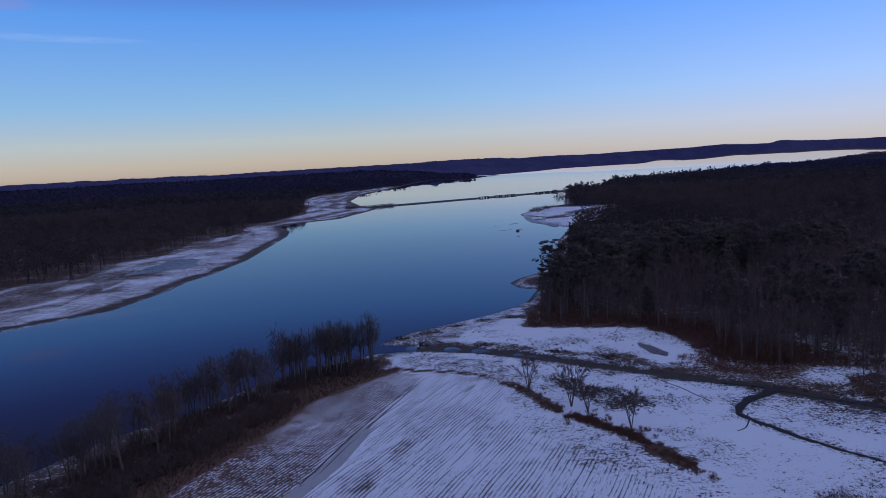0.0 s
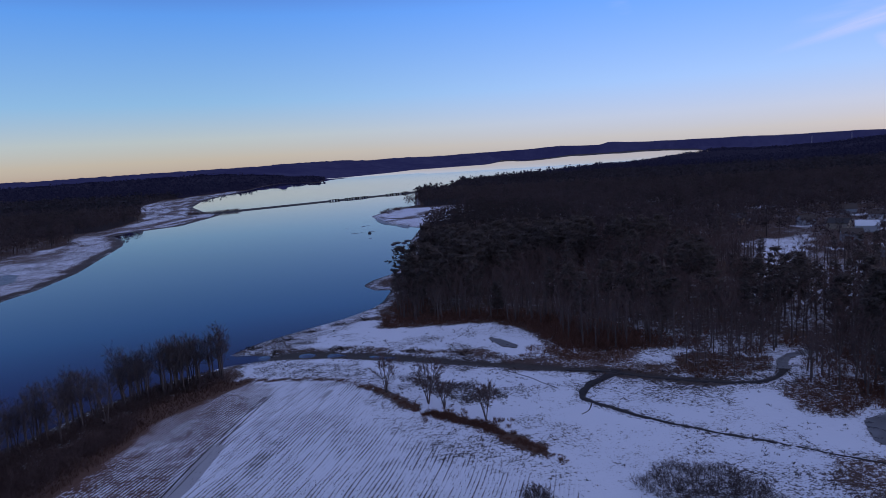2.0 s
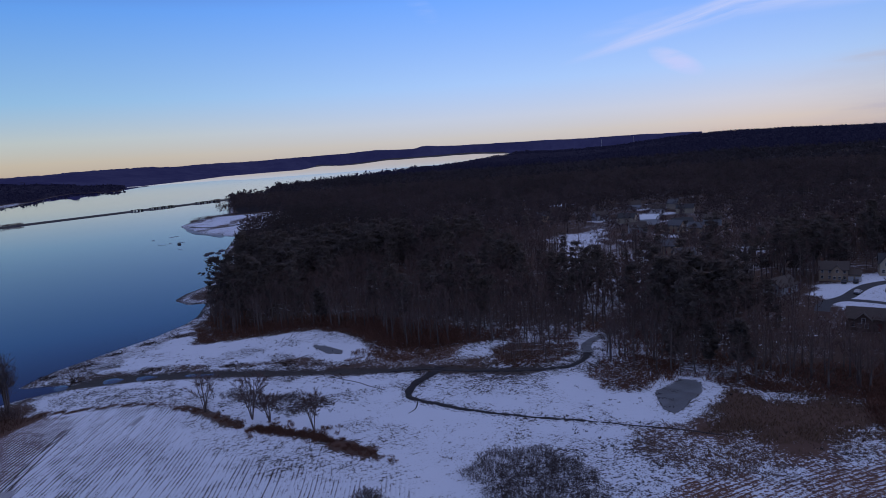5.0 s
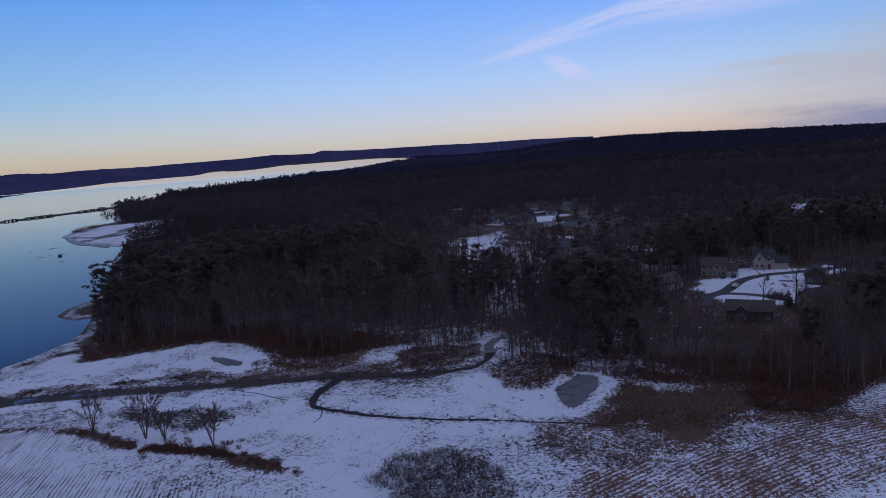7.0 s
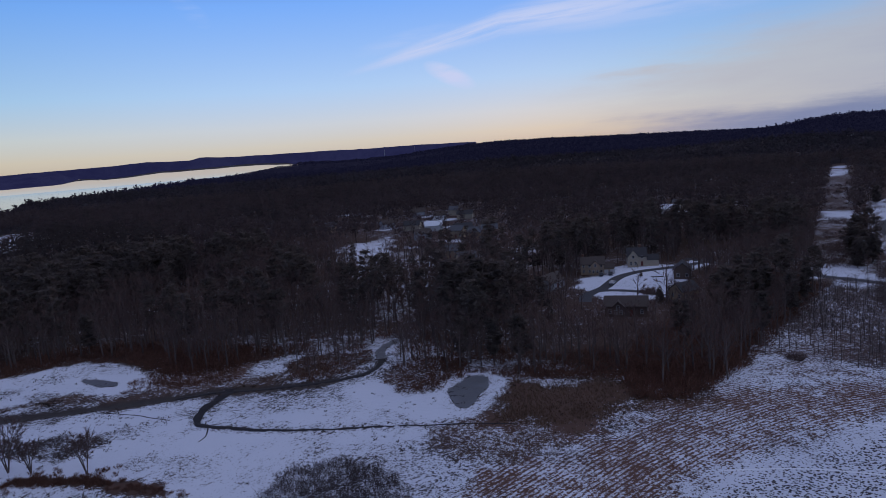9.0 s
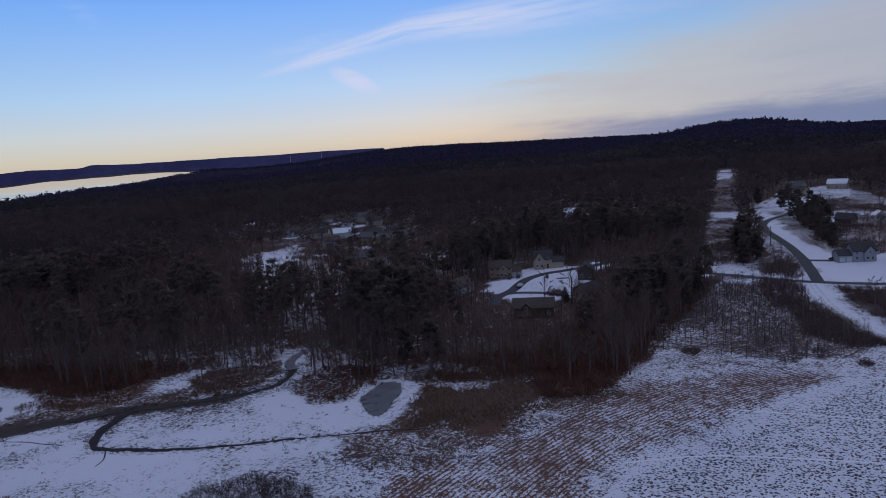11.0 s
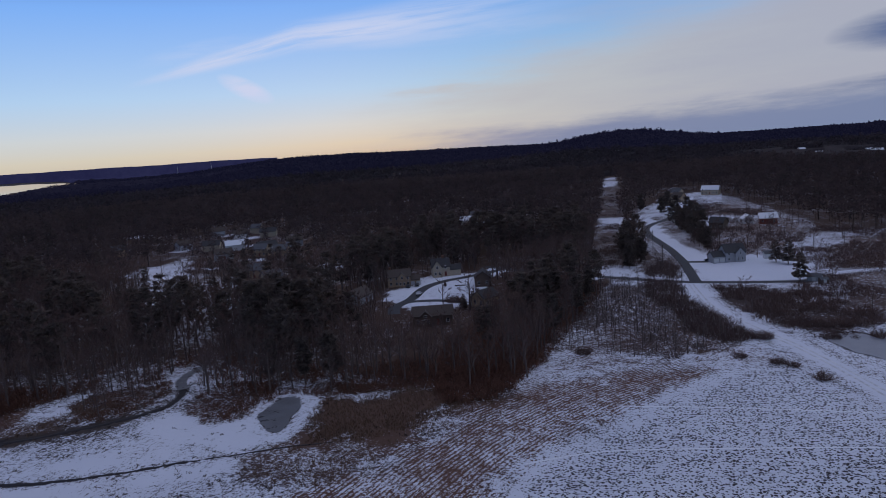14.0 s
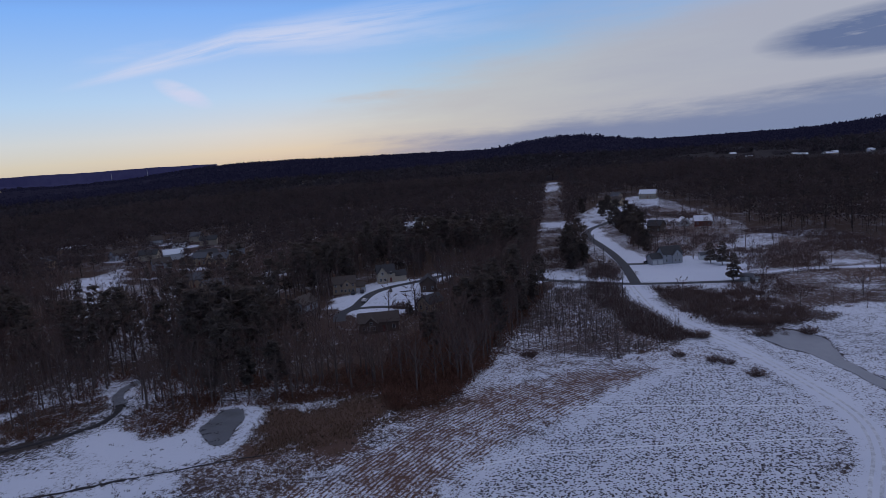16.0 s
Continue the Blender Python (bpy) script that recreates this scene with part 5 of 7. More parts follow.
def tuft_form(seed, h, wide, blades, w_):
    q = np.random.default_rng(seed)
    f = Form()
    for i in range(blades):
        a = q.random() * 6.28
        b0 = np.array([q.normal(0, wide), q.normal(0, wide), -0.05])
        s = np.array([math.cos(a), math.sin(a), 0]) * w_
        f.tri(b0 - s, b0 + s, b0 + np.array([q.normal(0, 0.35 * h), q.normal(0, 0.35 * h), h * (0.6 + 0.6 * q.random())]))
    return f.arrays()


TUFTS = [tuft_form(800 + i, 0.45, 0.34, 7, 0.12) for i in range(5)]
REEDF = [tuft_form(820 + i, 1.5, 0.4, 9, 0.07) for i in range(5)]
STUB = [tuft_form(840 + i, 0.26, 0.13, 3, 0.07) for i in range(4)]

# shrubs on the hedge bank
p = []
for i in range(420):
    k = rng.random() * (len(HEDGE) - 1)
    a, b_ = HEDGE[int(k)], HEDGE[int(k) + 1]
    p.append((a[0] + (b_[0] - a[0]) * (k % 1) + rng.normal(0, 1.0), a[1] + (b_[1] - a[1]) * (k % 1) + rng.normal(0, 0.8)))
p = np.array(p)
p = p[rng.random(len(p)) < np.interp(p[:, 1], (124, 140, 160, 168, 178, 206), (0.8, 1, 1, 0.95, 0.75, 0.5))]
p = np.vstack([p, np.column_stack([rng.normal(31.5, 2.2, 40), rng.normal(157, 2.4, 40)]), np.column_stack([rng.normal(40.5, 1.8, 24), rng.normal(147, 2.0, 24)])])
grow = np.interp(p[:, 1], (124, 136, 146, 160, 166, 180, 205), (0.4, 0.7, 0.8, 0.85, 0.65, 0.42, 0.28))
spread_forms("hedge_scrub", [[(*bush_form(860 + i, 1.5, 1.7, 26, 0.05), 0)] for i in range(5)], pack(p, grow * (0.55 + 0.5 * rng.random(len(p)))), [RUSSET],
             "rust-brown scrub along the bank between field and marsh", "scrub", rng)
p = np.vstack([fill(BANK_STRIP, 1.1, 0.3, 5)])
spread_forms("bank_grass", [[(*f, 0)] for f in REEDF], pack(p, 0.45 + 0.4 * rng.random(len(p))), [RUSSET_DARK], "rust-brown dead grass along the field's edge", "grass", rng)
p = fill(THICKET, 1.85, 0.0, 6)
spread_forms("thicket", [[(*bush_form(880 + i, 2.2, 2.0, 30, 0.03), 0)] for i in range(5)], pack(p, 0.65 + 0.6 * rng.random(len(p))), [TWIG_GREY],
             "round thicket of leafless shrubs on the snowy marsh", "thicket", rng)
p = np.vstack([fill(REEDS, 0.85, 0.0, 7)])
p = p[lattice(p[:, 0], p[:, 1], 6, 61) > 0.2]
spread_forms("reed_bed", [[(*f, 0)] for f in REEDF], pack(p, 0.32 + 0.35 * rng.random(len(p))), [REED], "bed of rust-brown dead reeds beside the frozen pond", "reeds", rng)
p = np.vstack([fill(REED_FRINGE, 1.05, -2, 8), fill([(136, 78), (150, 71), (148, 62), (137, 62), (130, 68)], 1.2, -1, 36), fill([(78, 176), (100, 176), (112, 168), (100, 164), (86, 170)], 1.4, -4, 9)])
p = p[(lattice(p[:, 0], p[:, 1], 5, 62) > 0.34) & (creek_depth(p[:, 0], p[:, 1]) < 0.2)]
spread_forms("reed_fringe", [[(*f, 0)] for f in REEDF], pack(p, 0.35 + 0.35 * rng.random(len(p))), [REED], "thin brown reeds poking through snow at the marsh edge", "reeds", rng)

p = fill(WRACK, 1.7, 0, 31)
p = p[lattice(p[:, 0], p[:, 1], 5, 69) > 0.30]
spread_forms("marsh_scrub", [[(*bush_form(640 + i, 1.1, 2.4, 22, 0.05), 0)] for i in range(5)], pack(p, 0.5 + 0.55 * rng.random(len(p))), [TWIG_GREY],
             "low dark scrub on the marsh behind the hedge trees", "scrub", rng)
p = np.vstack([fill([(131, 127), (139, 117), (144, 106), (152, 96), (155, 82), (151, 74), (148, 84), (146, 93), (138, 104), (134, 115)], 1.8, 0, 38), fill(ISLET, 2.5, 0, 32), fill(BRUSH_POINT, 2.6, 0, 33), fill([(86, 178), (64, 197), (70, 205), (82, 206), (96, 190), (93, 180)], 2.2, 0, 34)])
spread_forms("creek_brush", [[(*bush_form(650 + i, 1.9, 2.4, 24, 0.05), 0)] for i in range(5)], pack(p, 0.45 + 0.6 * rng.random(len(p))), [RUSSET],
             "rust-brown brush on the low ground by the creek", "brush", rng)
p = fill([(28, 252), (42, 248), (66, 244), (80, 222), (84, 232), (78, 246), (64, 260), (42, 264), (31, 272)], 1.9, 0, 35)
spread_forms("wood_foot_brush", [[(*bush_form(660 + i, 1.8, 2.4, 24, 0.05), 0)] for i in range(5)], pack(p, 0.45 + 0.6 * rng.random(len(p))), [RUSSET],
             "red-brown brush between the snow and the wood", "brush", rng)
p = np.vstack([rng.normal(0, 1.6, (34, 2)) + np.array((x, y)) for x, y in ((-18, 243), (-8, 249), (3, 258), (14, 265), (24, 268), (-10, 233), (10, 229), (34, 216), (48, 206))])
spread_forms("shore_grass", [[(*f, 0)] for f in TUFTS], pack(p, 0.7 + 0.9 * rng.random(len(p))), [TUFT], "dark dead grass and wrack along the snowy shore", "grass", rng)

# saplings and brush by the crossroads
p = fill(BRUSH, 4.1, -1, 10)
p = p[to_line(p[:, 0], p[:, 1], TRACK) > 6]
spread_forms("saplings", [[(*q_, 0) for q_ in bare_tree(900 + i, 7.0, 1.6, 6, 8, 80, 3, 0.026)] for i in range(6)],
             pack(p, 0.55 + 0.6 * rng.random(len(p))), [TWIG_PALE], "thin leafless saplings standing in snowy brush", "saplings", rng)
p = np.vstack([fill(BRUSH_DARK, 1.9, -1, 11), fill([(205, 22), (216, 36), (250, 50), (262, 46), (232, 26), (214, 13)], 1.7, 0, 12), fill(ROUGH_EAST, 2.9, 0, 13),
               fill(MID_BRUSH, 3.8, 0, 14), fill([(294, 84), (330, 77), (400, 96), (470, 118), (480, 135), (400, 114), (330, 97)], 3.5, 0, 18)])
p = p[(to_line(p[:, 0], p[:, 1], TRACK) > 4) & (to_line(p[:, 0], p[:, 1], ROAD_CROSS) > 4) & (inside(p[:, 0], p[:, 1], LAWN) < -1) & (lattice(p[:, 0], p[:, 1], 20, 65) > 0.42) & (to_line(p[:, 0], p[:, 1], EAST_PATH) > 4) & (inside(p[:, 0], p[:, 1], [(490, 78), (506, 62), (456, 53), (445, 69)]) < 0)]
spread_forms("dark_brush", [[(*bush_form(890 + i, 2.6, 3.4, 20, 0.07), 0)] for i in range(5)], pack(p, 0.5 + 0.6 * rng.random(len(p))), [TWIG], "dark tangled brush beside the snowy track", "brush", rng)
p = np.array([(s_, t_) for s_, t_ in zip(*(lambda u: (CUT_FROM.x + u[:, 0] * CUT_WAY.x - u[:, 1] * CUT_WAY.y, CUT_FROM.y + u[:, 0] * CUT_WAY.y + u[:, 1] * CUT_WAY.x))(
    np.column_stack([rng.random(300) * 420, rng.normal(0, 8, 300)])))])
p = p[(to_line(p[:, 0], p[:, 1], ROAD) > 8) & (lattice(p[:, 0], p[:, 1], 40, 63) < 0.5)]
spread_forms("cutting_brush", [[(*b_, 0)] for b_ in BUSHES], pack(p, 0.5 + 0.5 * rng.random(len(p))), [TWIG], "low brush in the cleared strip through the woods", "brush", rng)

p = np.vstack([fill(MID_BRUSH, 9, 0, 19), fill(ROUGH_EAST, 17, 0, 20), fill(BRUSH_DARK, 13, 0, 21), np.array([(252, 316), (262, 332), (243, 303)]), fill(ISLET, 6, 0, 39), np.array([(297, 62), (301, 68), (299, 57), (305, 72), (312, 70), (296, 30), (300, -4), (350, 20), (352, 8), (347, 26)])])
p = p[(to_line(p[:, 0], p[:, 1], TRACK) > 5) & (to_line(p[:, 0], p[:, 1], ROAD_CROSS) > 5) & (lattice(p[:, 0], p[:, 1], 30, 66) > 0.35)]
spread_forms("scattered_trees", [[(*a, 0), (*b_, 1)] for a, b_ in [bare_tree(940 + i, 10, 3.4, 9, 22, 150, 3, 0.07) for i in range(4)]], pack(p, 0.5 + 0.6 * rng.random(len(p))), [BARK, TWIG],
             "scattered young bare trees among brush and snow", "trees", rng)

p = fill([(282, 38), (284, 23), (270, 2), (253, -16), (237, -17), (229, -6), (230, 16), (260, 30)], 2.3, 0, 37)
p = p[(to_line(p[:, 0], p[:, 1], TRACK) > 4) & (lattice(p[:, 0], p[:, 1], 8, 76) > 0.36)]
spread_forms("track_brush", [[(*bush_form(670 + i, 2.8, 3.0, 22, 0.06), 0)] for i in range(5)], pack(p, 0.5 + 0.6 * rng.random(len(p))), [TWIG],
             "dense dark brush below the snowy track", "brush", rng)
p = fill(BRUSH, 2.9, 0, 24)
p = p[(to_line(p[:, 0], p[:, 1], TRACK) > 5) & (lattice(p[:, 0], p[:, 1], 14, 68) > 0.38)]
spread_forms("crossroads_brush", [[(*bush_form(630 + i, 2.2, 2.8, 16, 0.06), 0)] for i in range(5)], pack(p, 0.5 + 0.7 * rng.random(len(p))), [TWIG_PALE],
             "pale grey leafless brush among the saplings", "brush", rng)

# bare trees and tall brush at the corner where the lanes meet
CORNER = [(294, 66), (320, 69), (331, 62), (311, 55), (293, 50), (280, 47), (246, 42), (243, 50), (262, 58)]
p = fill(CORNER, 2.4, 0, 42)
p = p[(to_line(p[:, 0], p[:, 1], ROAD) > 3.5) & (to_line(p[:, 0], p[:, 1], ROAD_CROSS) > 3.5) & (to_line(p[:, 0], p[:, 1], TRACK) > 5)]
spread_forms("corner_brush", [[(*bush_form(690 + i, 3.4, 3.0, 22, 0.06), 0)] for i in range(5)], pack(p, 0.5 + 0.6 * rng.random(len(p))), [TWIG],
             "tall dark brush where the lanes meet", "brush", rng)
CORNER_TREES = [(300, 66, 0.55), (311, 63, 0.62), (322, 66, 0.6), (283, 54, 0.5), (268, 53, 0.45), (255, 48, 0.45)]
plant(kinds("corner_tree", [bare_tree(950 + i, 14, 5.2, 14, 50, 320, 4, 0.04, 3, 0.2, 0.34) for i in range(3)], (BARK, TWIG),
            "spreading bare tree in brush where the lanes meet", "tree", "trees where the lanes meet"), CORNER_TREES, rng)

# understory at the foot of the wood
p = jitter(15, 300, 55, 300, 2.7, rng)
e = inside(p[:, 0], p[:, 1], OPEN)
p = p[(e < 1.5) & (e > -20) & ((p[:, 0] < 95) | (p[:, 0] > 140) | (lattice(p[:, 0], p[:, 1], 9, 77) > 0.5)) & (to_line(p[:, 0], p[:, 1], CREEK) > 5) & wooded(p[:, 0] + 0, p[:, 1] + 0)]
spread_forms("understory", [[(*b_, 0)] for b_ in [bush_form(620 + i, 2.8, 3.6, 18, 0.07) for i in range(5)]], pack(p, 0.5 + 0.75 * rng.random(len(p))), [RUSSET], "rusty leafless undergrowth at the foot of the wood", "brush", rng)

p = np.vstack([fill([(218, 85), (182, 71), (157, 68), (140, 72), (139, 84), (162, 95), (189, 104), (206, 101)], 2.1, 0, 41), fill([(77, 224), (79, 203), (90, 193), (102, 191), (108, 203), (100, 228), (84, 240)], 2.0, 0, 43)])
spread_forms("edge_brush", [[(*bush_form(680 + i, 3.6, 3.2, 26, 0.07), 0)] for i in range(5)], pack(p, 0.55 + 0.6 * rng.random(len(p))), [RUSSET],
             "tall rust-brown brush along the wood beside the field", "brush", rng)

# marsh tufts breaking through the snow
p = jitter(-30, 160, 60, 290, 1.25, rng)
dens = (0.05 + 0.5 * step(lattice(p[:, 0], p[:, 1], 11, 64), 0.66, 0.86)) * np.where((p[:, 0] > 46) & (p[:, 1] < 168) & (p[:, 0] < 112), 0.35, 1.0) + 0.75 * step(9 - to_line(p[:, 0], p[:, 1], [(24, 190), (33, 178), (44, 168), (50, 163)]), 0, 5) * step(lattice(p[:, 0], p[:, 1], 3, 67), 0.45, 0.7) + 0.3 * step(9 - to_line(p[:, 0], p[:, 1], CREEK), 0, 6) + 0.12 * step(4 - to_line(p[:, 0], p[:, 1], CREEK_SOUTH), 0, 3)
ok = (rng.random(len(p)) < dens) & (inside(p[:, 0], p[:, 1], OPEN) > 0) & (inside(p[:, 0], p[:, 1], FIELD_WEST) < -1) & (inside(p[:, 0], p[:, 1], SWATH) < 0) & (creek_depth(p[:, 0], p[:, 1]) < 0.3)
ok &= (inside(p[:, 0], p[:, 1], POND) < 0) & (inside(p[:, 0], p[:, 1], FIELD_EAST) < 0)
p = p[ok]
spread_forms("marsh_grass", [[(*f, 0)] for f in TUFTS], pack(p, 0.5 + 0.8 * rng.random(len(p)) ** 2), [TUFT], "dark dead grass tufts breaking through marsh snow", "grass", rng)


def crop_rows(name, poly, way, gap, along_gap, skip, mat, label, seed, grow=1.0):
    """Stubble standing in rows."""
    q = np.random.default_rng(seed)
    ux, uy = way
    n_ = math.hypot(ux, uy)
    ux, uy = ux / n_, uy / n_
    cx_, cy_ = np.mean([a for a, _ in poly]), np.mean([b for _, b in poly])
    s_, o_ = np.meshgrid(np.arange(-110, 110, along_gap), np.arange(-110, 110, gap))
    s_ = s_.ravel() + q.normal(0, along_gap * 0.35, s_.size)
    o_ = o_.ravel() + q.normal(0, 0.09, o_.size)
    x, y = cx_ + s_ * ux - o_ * uy, cy_ + s_ * uy + o_ * ux
    bend = (lattice(x, y, 40, 71) - 0.5) * 1.6
    x, y = x - uy * bend, y + ux * bend
    keep = (inside(x, y, poly) > 0.5) & (np.hypot(x, y) > 70) & (q.random(x.size) > skip) & (lattice(x, y, 4, 72) > 0.3) & (lattice(x, y, 14, 73) > 0.22)
    p_ = np.column_stack([x[keep], y[keep]])
    spread_forms(name, [[(*f, 0)] for f in STUB], pack(p_, grow * (0.6 + 0.7 * q.random(len(p_)))), [mat], label, "stubble", q)


crop_rows("stubble_rows", FIELD_WEST, (0.43, 0.90), 0.95, 0.55, 0.62, TUFT, "dark crop stubble in straight rows through thin snow", 15)
crop_rows("maize_stubble", SWATH, (0.96, -0.27), 1.15, 0.6, 0.55, STRAW, "brown maize stubble in rows through thin snow", 16, 1.3)
crop_rows("east_stubble", FIELD_EAST, (0.30, -0.95), 1.3, 0.45, 0.86, TUFT, "short stubble showing through snow in the field", 17, 0.85)

# ---- ice, roads ----
def sheet(name, poly, z, mat, label, category, wobble=0.5, seed=0):
    q = np.random.default_rng(seed)
    pts = []
    for (ax, ay), (bx, by) in zip(poly, poly[1:] + poly[:1]):
        for k in range(8):
            pts.append((ax + (bx - ax) * k / 8 + q.normal(0, wobble), ay + (by - ay) * k / 8 + q.normal(0, wobble)))
    for _ in range(3):
        pts = [((a[0] + 2 * b_[0] + c[0]) / 4, (a[1] + 2 * b_[1] + c[1]) / 4) for a, b_, c in zip(pts[-2:] + pts[:-2], pts[-1:] + pts[:-1], pts)]
    bm = bmesh.new()
    face = bm.faces.new([bm.verts.new((x, y, z)) for x, y in pts])
    ext = bmesh.ops.extrude_face_region(bm, geom=[face])
    bmesh.ops.translate(bm, verts=[v for v in ext["geom"] if isinstance(v, bmesh.types.BMVert)], vec=(0, 0, 0.06))
    bmesh.ops.recalc_face_normals(bm, faces=bm.faces)
    me = bpy.data.meshes.new(name)
    bm.to_mesh(me)
    bm.free()
    me.materials.append(mat)
    return tagged(new(name, me), label, category, kind="structure")


sheet("frozen_pond", POND, -0.10, ICE, "grey frozen pond at the foot of the wood", "pond", 0.45, 1)
sheet("frozen_pool", POOL, -0.10, ICE, "small frozen pool on the snowy marsh", "pond", seed=2)
sheet("frozen_meadow", ICE_EAST, -0.10, ICE_PALE, "long sheet of pale grey ice beside the track", "ice", seed=3)


def ribbon(name, line, wide, mat, label, category, lift=0.05, ragged=0.0, taper=0.0):
    """A road or creek laid on the ground with its own thickness; ragged: uneven edges, taper: how much it narrows towards its end."""
    pts = []
    for i in range(len(line) - 1):
        a = [Vector((*line[max(0, min(len(line) - 1, i + k))], 0)) for k in (-1, 0, 1, 2)]
        for s in range(8):
            t = s / 8
            pts.append(0.5 * ((2 * a[1]) + (a[2] - a[0]) * t + (2 * a[0] - 5 * a[1] + 4 * a[2] - a[3]) * t * t + (3 * a[1] - a[0] - 3 * a[2] + a[3]) * t ** 3))
    V, F = [], []
    for i, q in enumerate(pts):
        d = (pts[min(i + 1, len(pts) - 1)] - pts[max(i - 1, 0)]).normalized()
        o = Vector((-d.y, d.x, 0)) * wide / 2 * (1 - taper * (i / len(pts)) ** 2)
        if ragged:
            o *= 1 + ragged * (float(lattice(q.x + 300, q.y + 300, 2.6, 85)) - 0.45) * 2
            q = q + Vector((-d.y, d.x, 0)) * ragged * (float(lattice(q.x + 500, q.y + 500, 3.7, 86)) - 0.5) * 1.6
        top = max(float(ground_at(q.x + o.x * k, q.y + o.y * k)) for k in (-1, 0, 1)) + lift
        for k, z in ((-1, -0.4), (-0.97, 0), (0, 0.06), (0.97, 0), (1, -0.4)):
            V.append((q.x + o.x * k, q.y + o.y * k, top + z))
        if i:
            b0 = (i - 1) * 5
            F += [(b0 + k, b0 + k + 5, b0 + k + 6, b0 + k + 1) for k in range(4)]
    return tagged(new(name, mesh_of(name, V, F, [mat])), label, category, kind="structure")


sheet("frozen_marsh", [(-211, 436), (-206, 470), (-209, 515), (-184, 510), (-174, 466), (-190, 447)], 0.12, ICE, "smooth grey ice between marsh banks across the river", "ice", 2.0, 4)

ribbon("road", ROAD, 4.6, ASPHALT, "bare dark asphalt lane curving between snowy verges", "road")
ribbon("road_cross", ROAD_CROSS, 4.2, ASPHALT, "asphalt lane crossing below the houses", "road", 0.035)
ribbon("road_close", CUL_ROAD, 5.0, ASPHALT, "asphalt close curving round a snowy lawn", "road", 0.02)
def track_ribbon():
    """Two packed ruts along the farm track."""
    for off in (-0.85, 0.85):
        line = []
        for i, (x, y) in enumerate(TRACK):
            a, b = TRACK[max(i - 1, 0)], TRACK[min(i + 1, len(TRACK) - 1)]
            d = Vector((b[0] - a[0], b[1] - a[1])).normalized()
            line.append((x - d.y * off, y + d.x * off))
        ribbon("track", line, 0.7, PACKED, "packed grey wheel rut of the snowy farm track", "track", 0.0)


track_ribbon()
ribbon("creek", CREEK[:5], 8.4, SHALLOW, "broad grey tidal creek winding through the snowy marsh", "creek", -0.3, 0.2, 0.6)
ribbon("creek", CREEK[4:9], 2.8, SHALLOW, "grey tidal creek between dark muddy banks", "creek", -0.28, 0.3)
ribbon("creek", CREEK_SOUTH + [(107, 100), (112, 93)], 1.7, WET, "narrow dark tidal creek cutting through snow", "creek", 0.02, 0.45, 0.75)
ribbon("creek_mouth", [(85, 173.5)] + CREEK_SOUTH[1:5], 3.2, WET, "dark muddy mouth of the side creek", "creek", 0.015, 0.35, 0.55)
ribbon("creek_east", CREEK[6:13], 1.7, WET, "narrow dark creek along the foot of the wood", "creek", 0.03, 0.4)
ribbon("creek_wood", CREEK[12:], 3.0, ICE, "pale frozen creek running into the wood", "creek", -0.02, 0.35)
ribbon("ditch", [(54, 187), (56.5, 183.5), (58, 180.5), (60.5, 175), (61.5, 171), (64, 164)], 0.4, WET, "thin dark ditch across the snowy marsh", "ditch", 0.0)
for line in ([(116, 50), (127, 36), (139, 6), (147, -16)], [(150, 41), (156, 20), (163, -12)]):
    ribbon("tramline", line, 0.5, SNOW, "clean white snow lying in an old tractor line", "track", 0.0)
for off in (0.0, 1.5):
    ribbon("field_rut", [(-31.5 + off, 130), (-27.2 + off, 144.4), (-20.4 + off, 165), (-11 + off, 191)], 0.5, SOIL, "dark wheel rut along the stubble rows", "rut", 0.0, 0.12, 0.5)
ribbon("furrow_ice", [(2.6, 180.6), (4.4, 183.4), (6.0, 186.4)], 1.3, SLUSH, "small patch of grey frozen slush in the stubble", "ice", 0.0, 0.2)
ribbon("furrow_ice", [(-33, 122), (-29.4, 131), (-26.3, 139), (-23.6, 149), (-21.4, 158.6)], 4.0, SLUSH, "smooth strip of grey frozen slush between stubble rows", "ice", 0.0, 0.06)
ribbon("creek_branch", [(67.5, 152), (66, 149.5), (64.5, 147.5), (62, 146)], 0.45, WET, "short dark side branch of the tidal creek", "creek", -0.02)
ribbon("creek_branch", [(72, 161.5), (75, 160), (77, 157), (78, 154.5)], 0.4, WET, "short dark side branch of the tidal creek", "creek", -0.02)
ribbon("close_loop", CUL_LOOP, 4.0, ASPHALT, "asphalt arm of the close below the snowy lawn", "road", 0.02)
ribbon("drive", [(333, 56), (334, 48), (336, 43)], 4.0, ASPHALT, "short asphalt drive to a grey house", "drive", 0.02)


# ---- houses ----
def box(bm, x0, x1, y0, y1, z0, z1):
    v = [bm.verts.new(c) for c in ((x0, y0, z0), (x1, y0, z0), (x1, y1, z0), (x0, y1, z0), (x0, y0, z1), (x1, y0, z1), (x1, y1, z1), (x0, y1, z1))]
    for f in ((0, 3, 2, 1), (4, 5, 6, 7), (0, 1, 5, 4), (1, 2, 6, 5), (2, 3, 7, 6), (3, 0, 4, 7)):
        bm.faces.new([v[i] for i in f])


def solid(name, build, mat, parent=None, label="", at=None, bevel=0.0):
    bm = bmesh.new()
    build(bm)
    if bevel:
        bmesh.ops.bevel(bm, geom=bm.edges[:], offset=bevel, segments=2, affect="EDGES")
    bmesh.ops.recalc_face_normals(bm, faces=bm.faces)
    me = bpy.data.meshes.new(name)
    bm.to_mesh(me)
    bm.free()
    me.materials.append(mat)
    ob = new(name, me)
    if parent:
        ob.parent = parent
    if label:
        ob["label"] = label
    if at is not None:
        ob.matrix_basis = at
    return ob


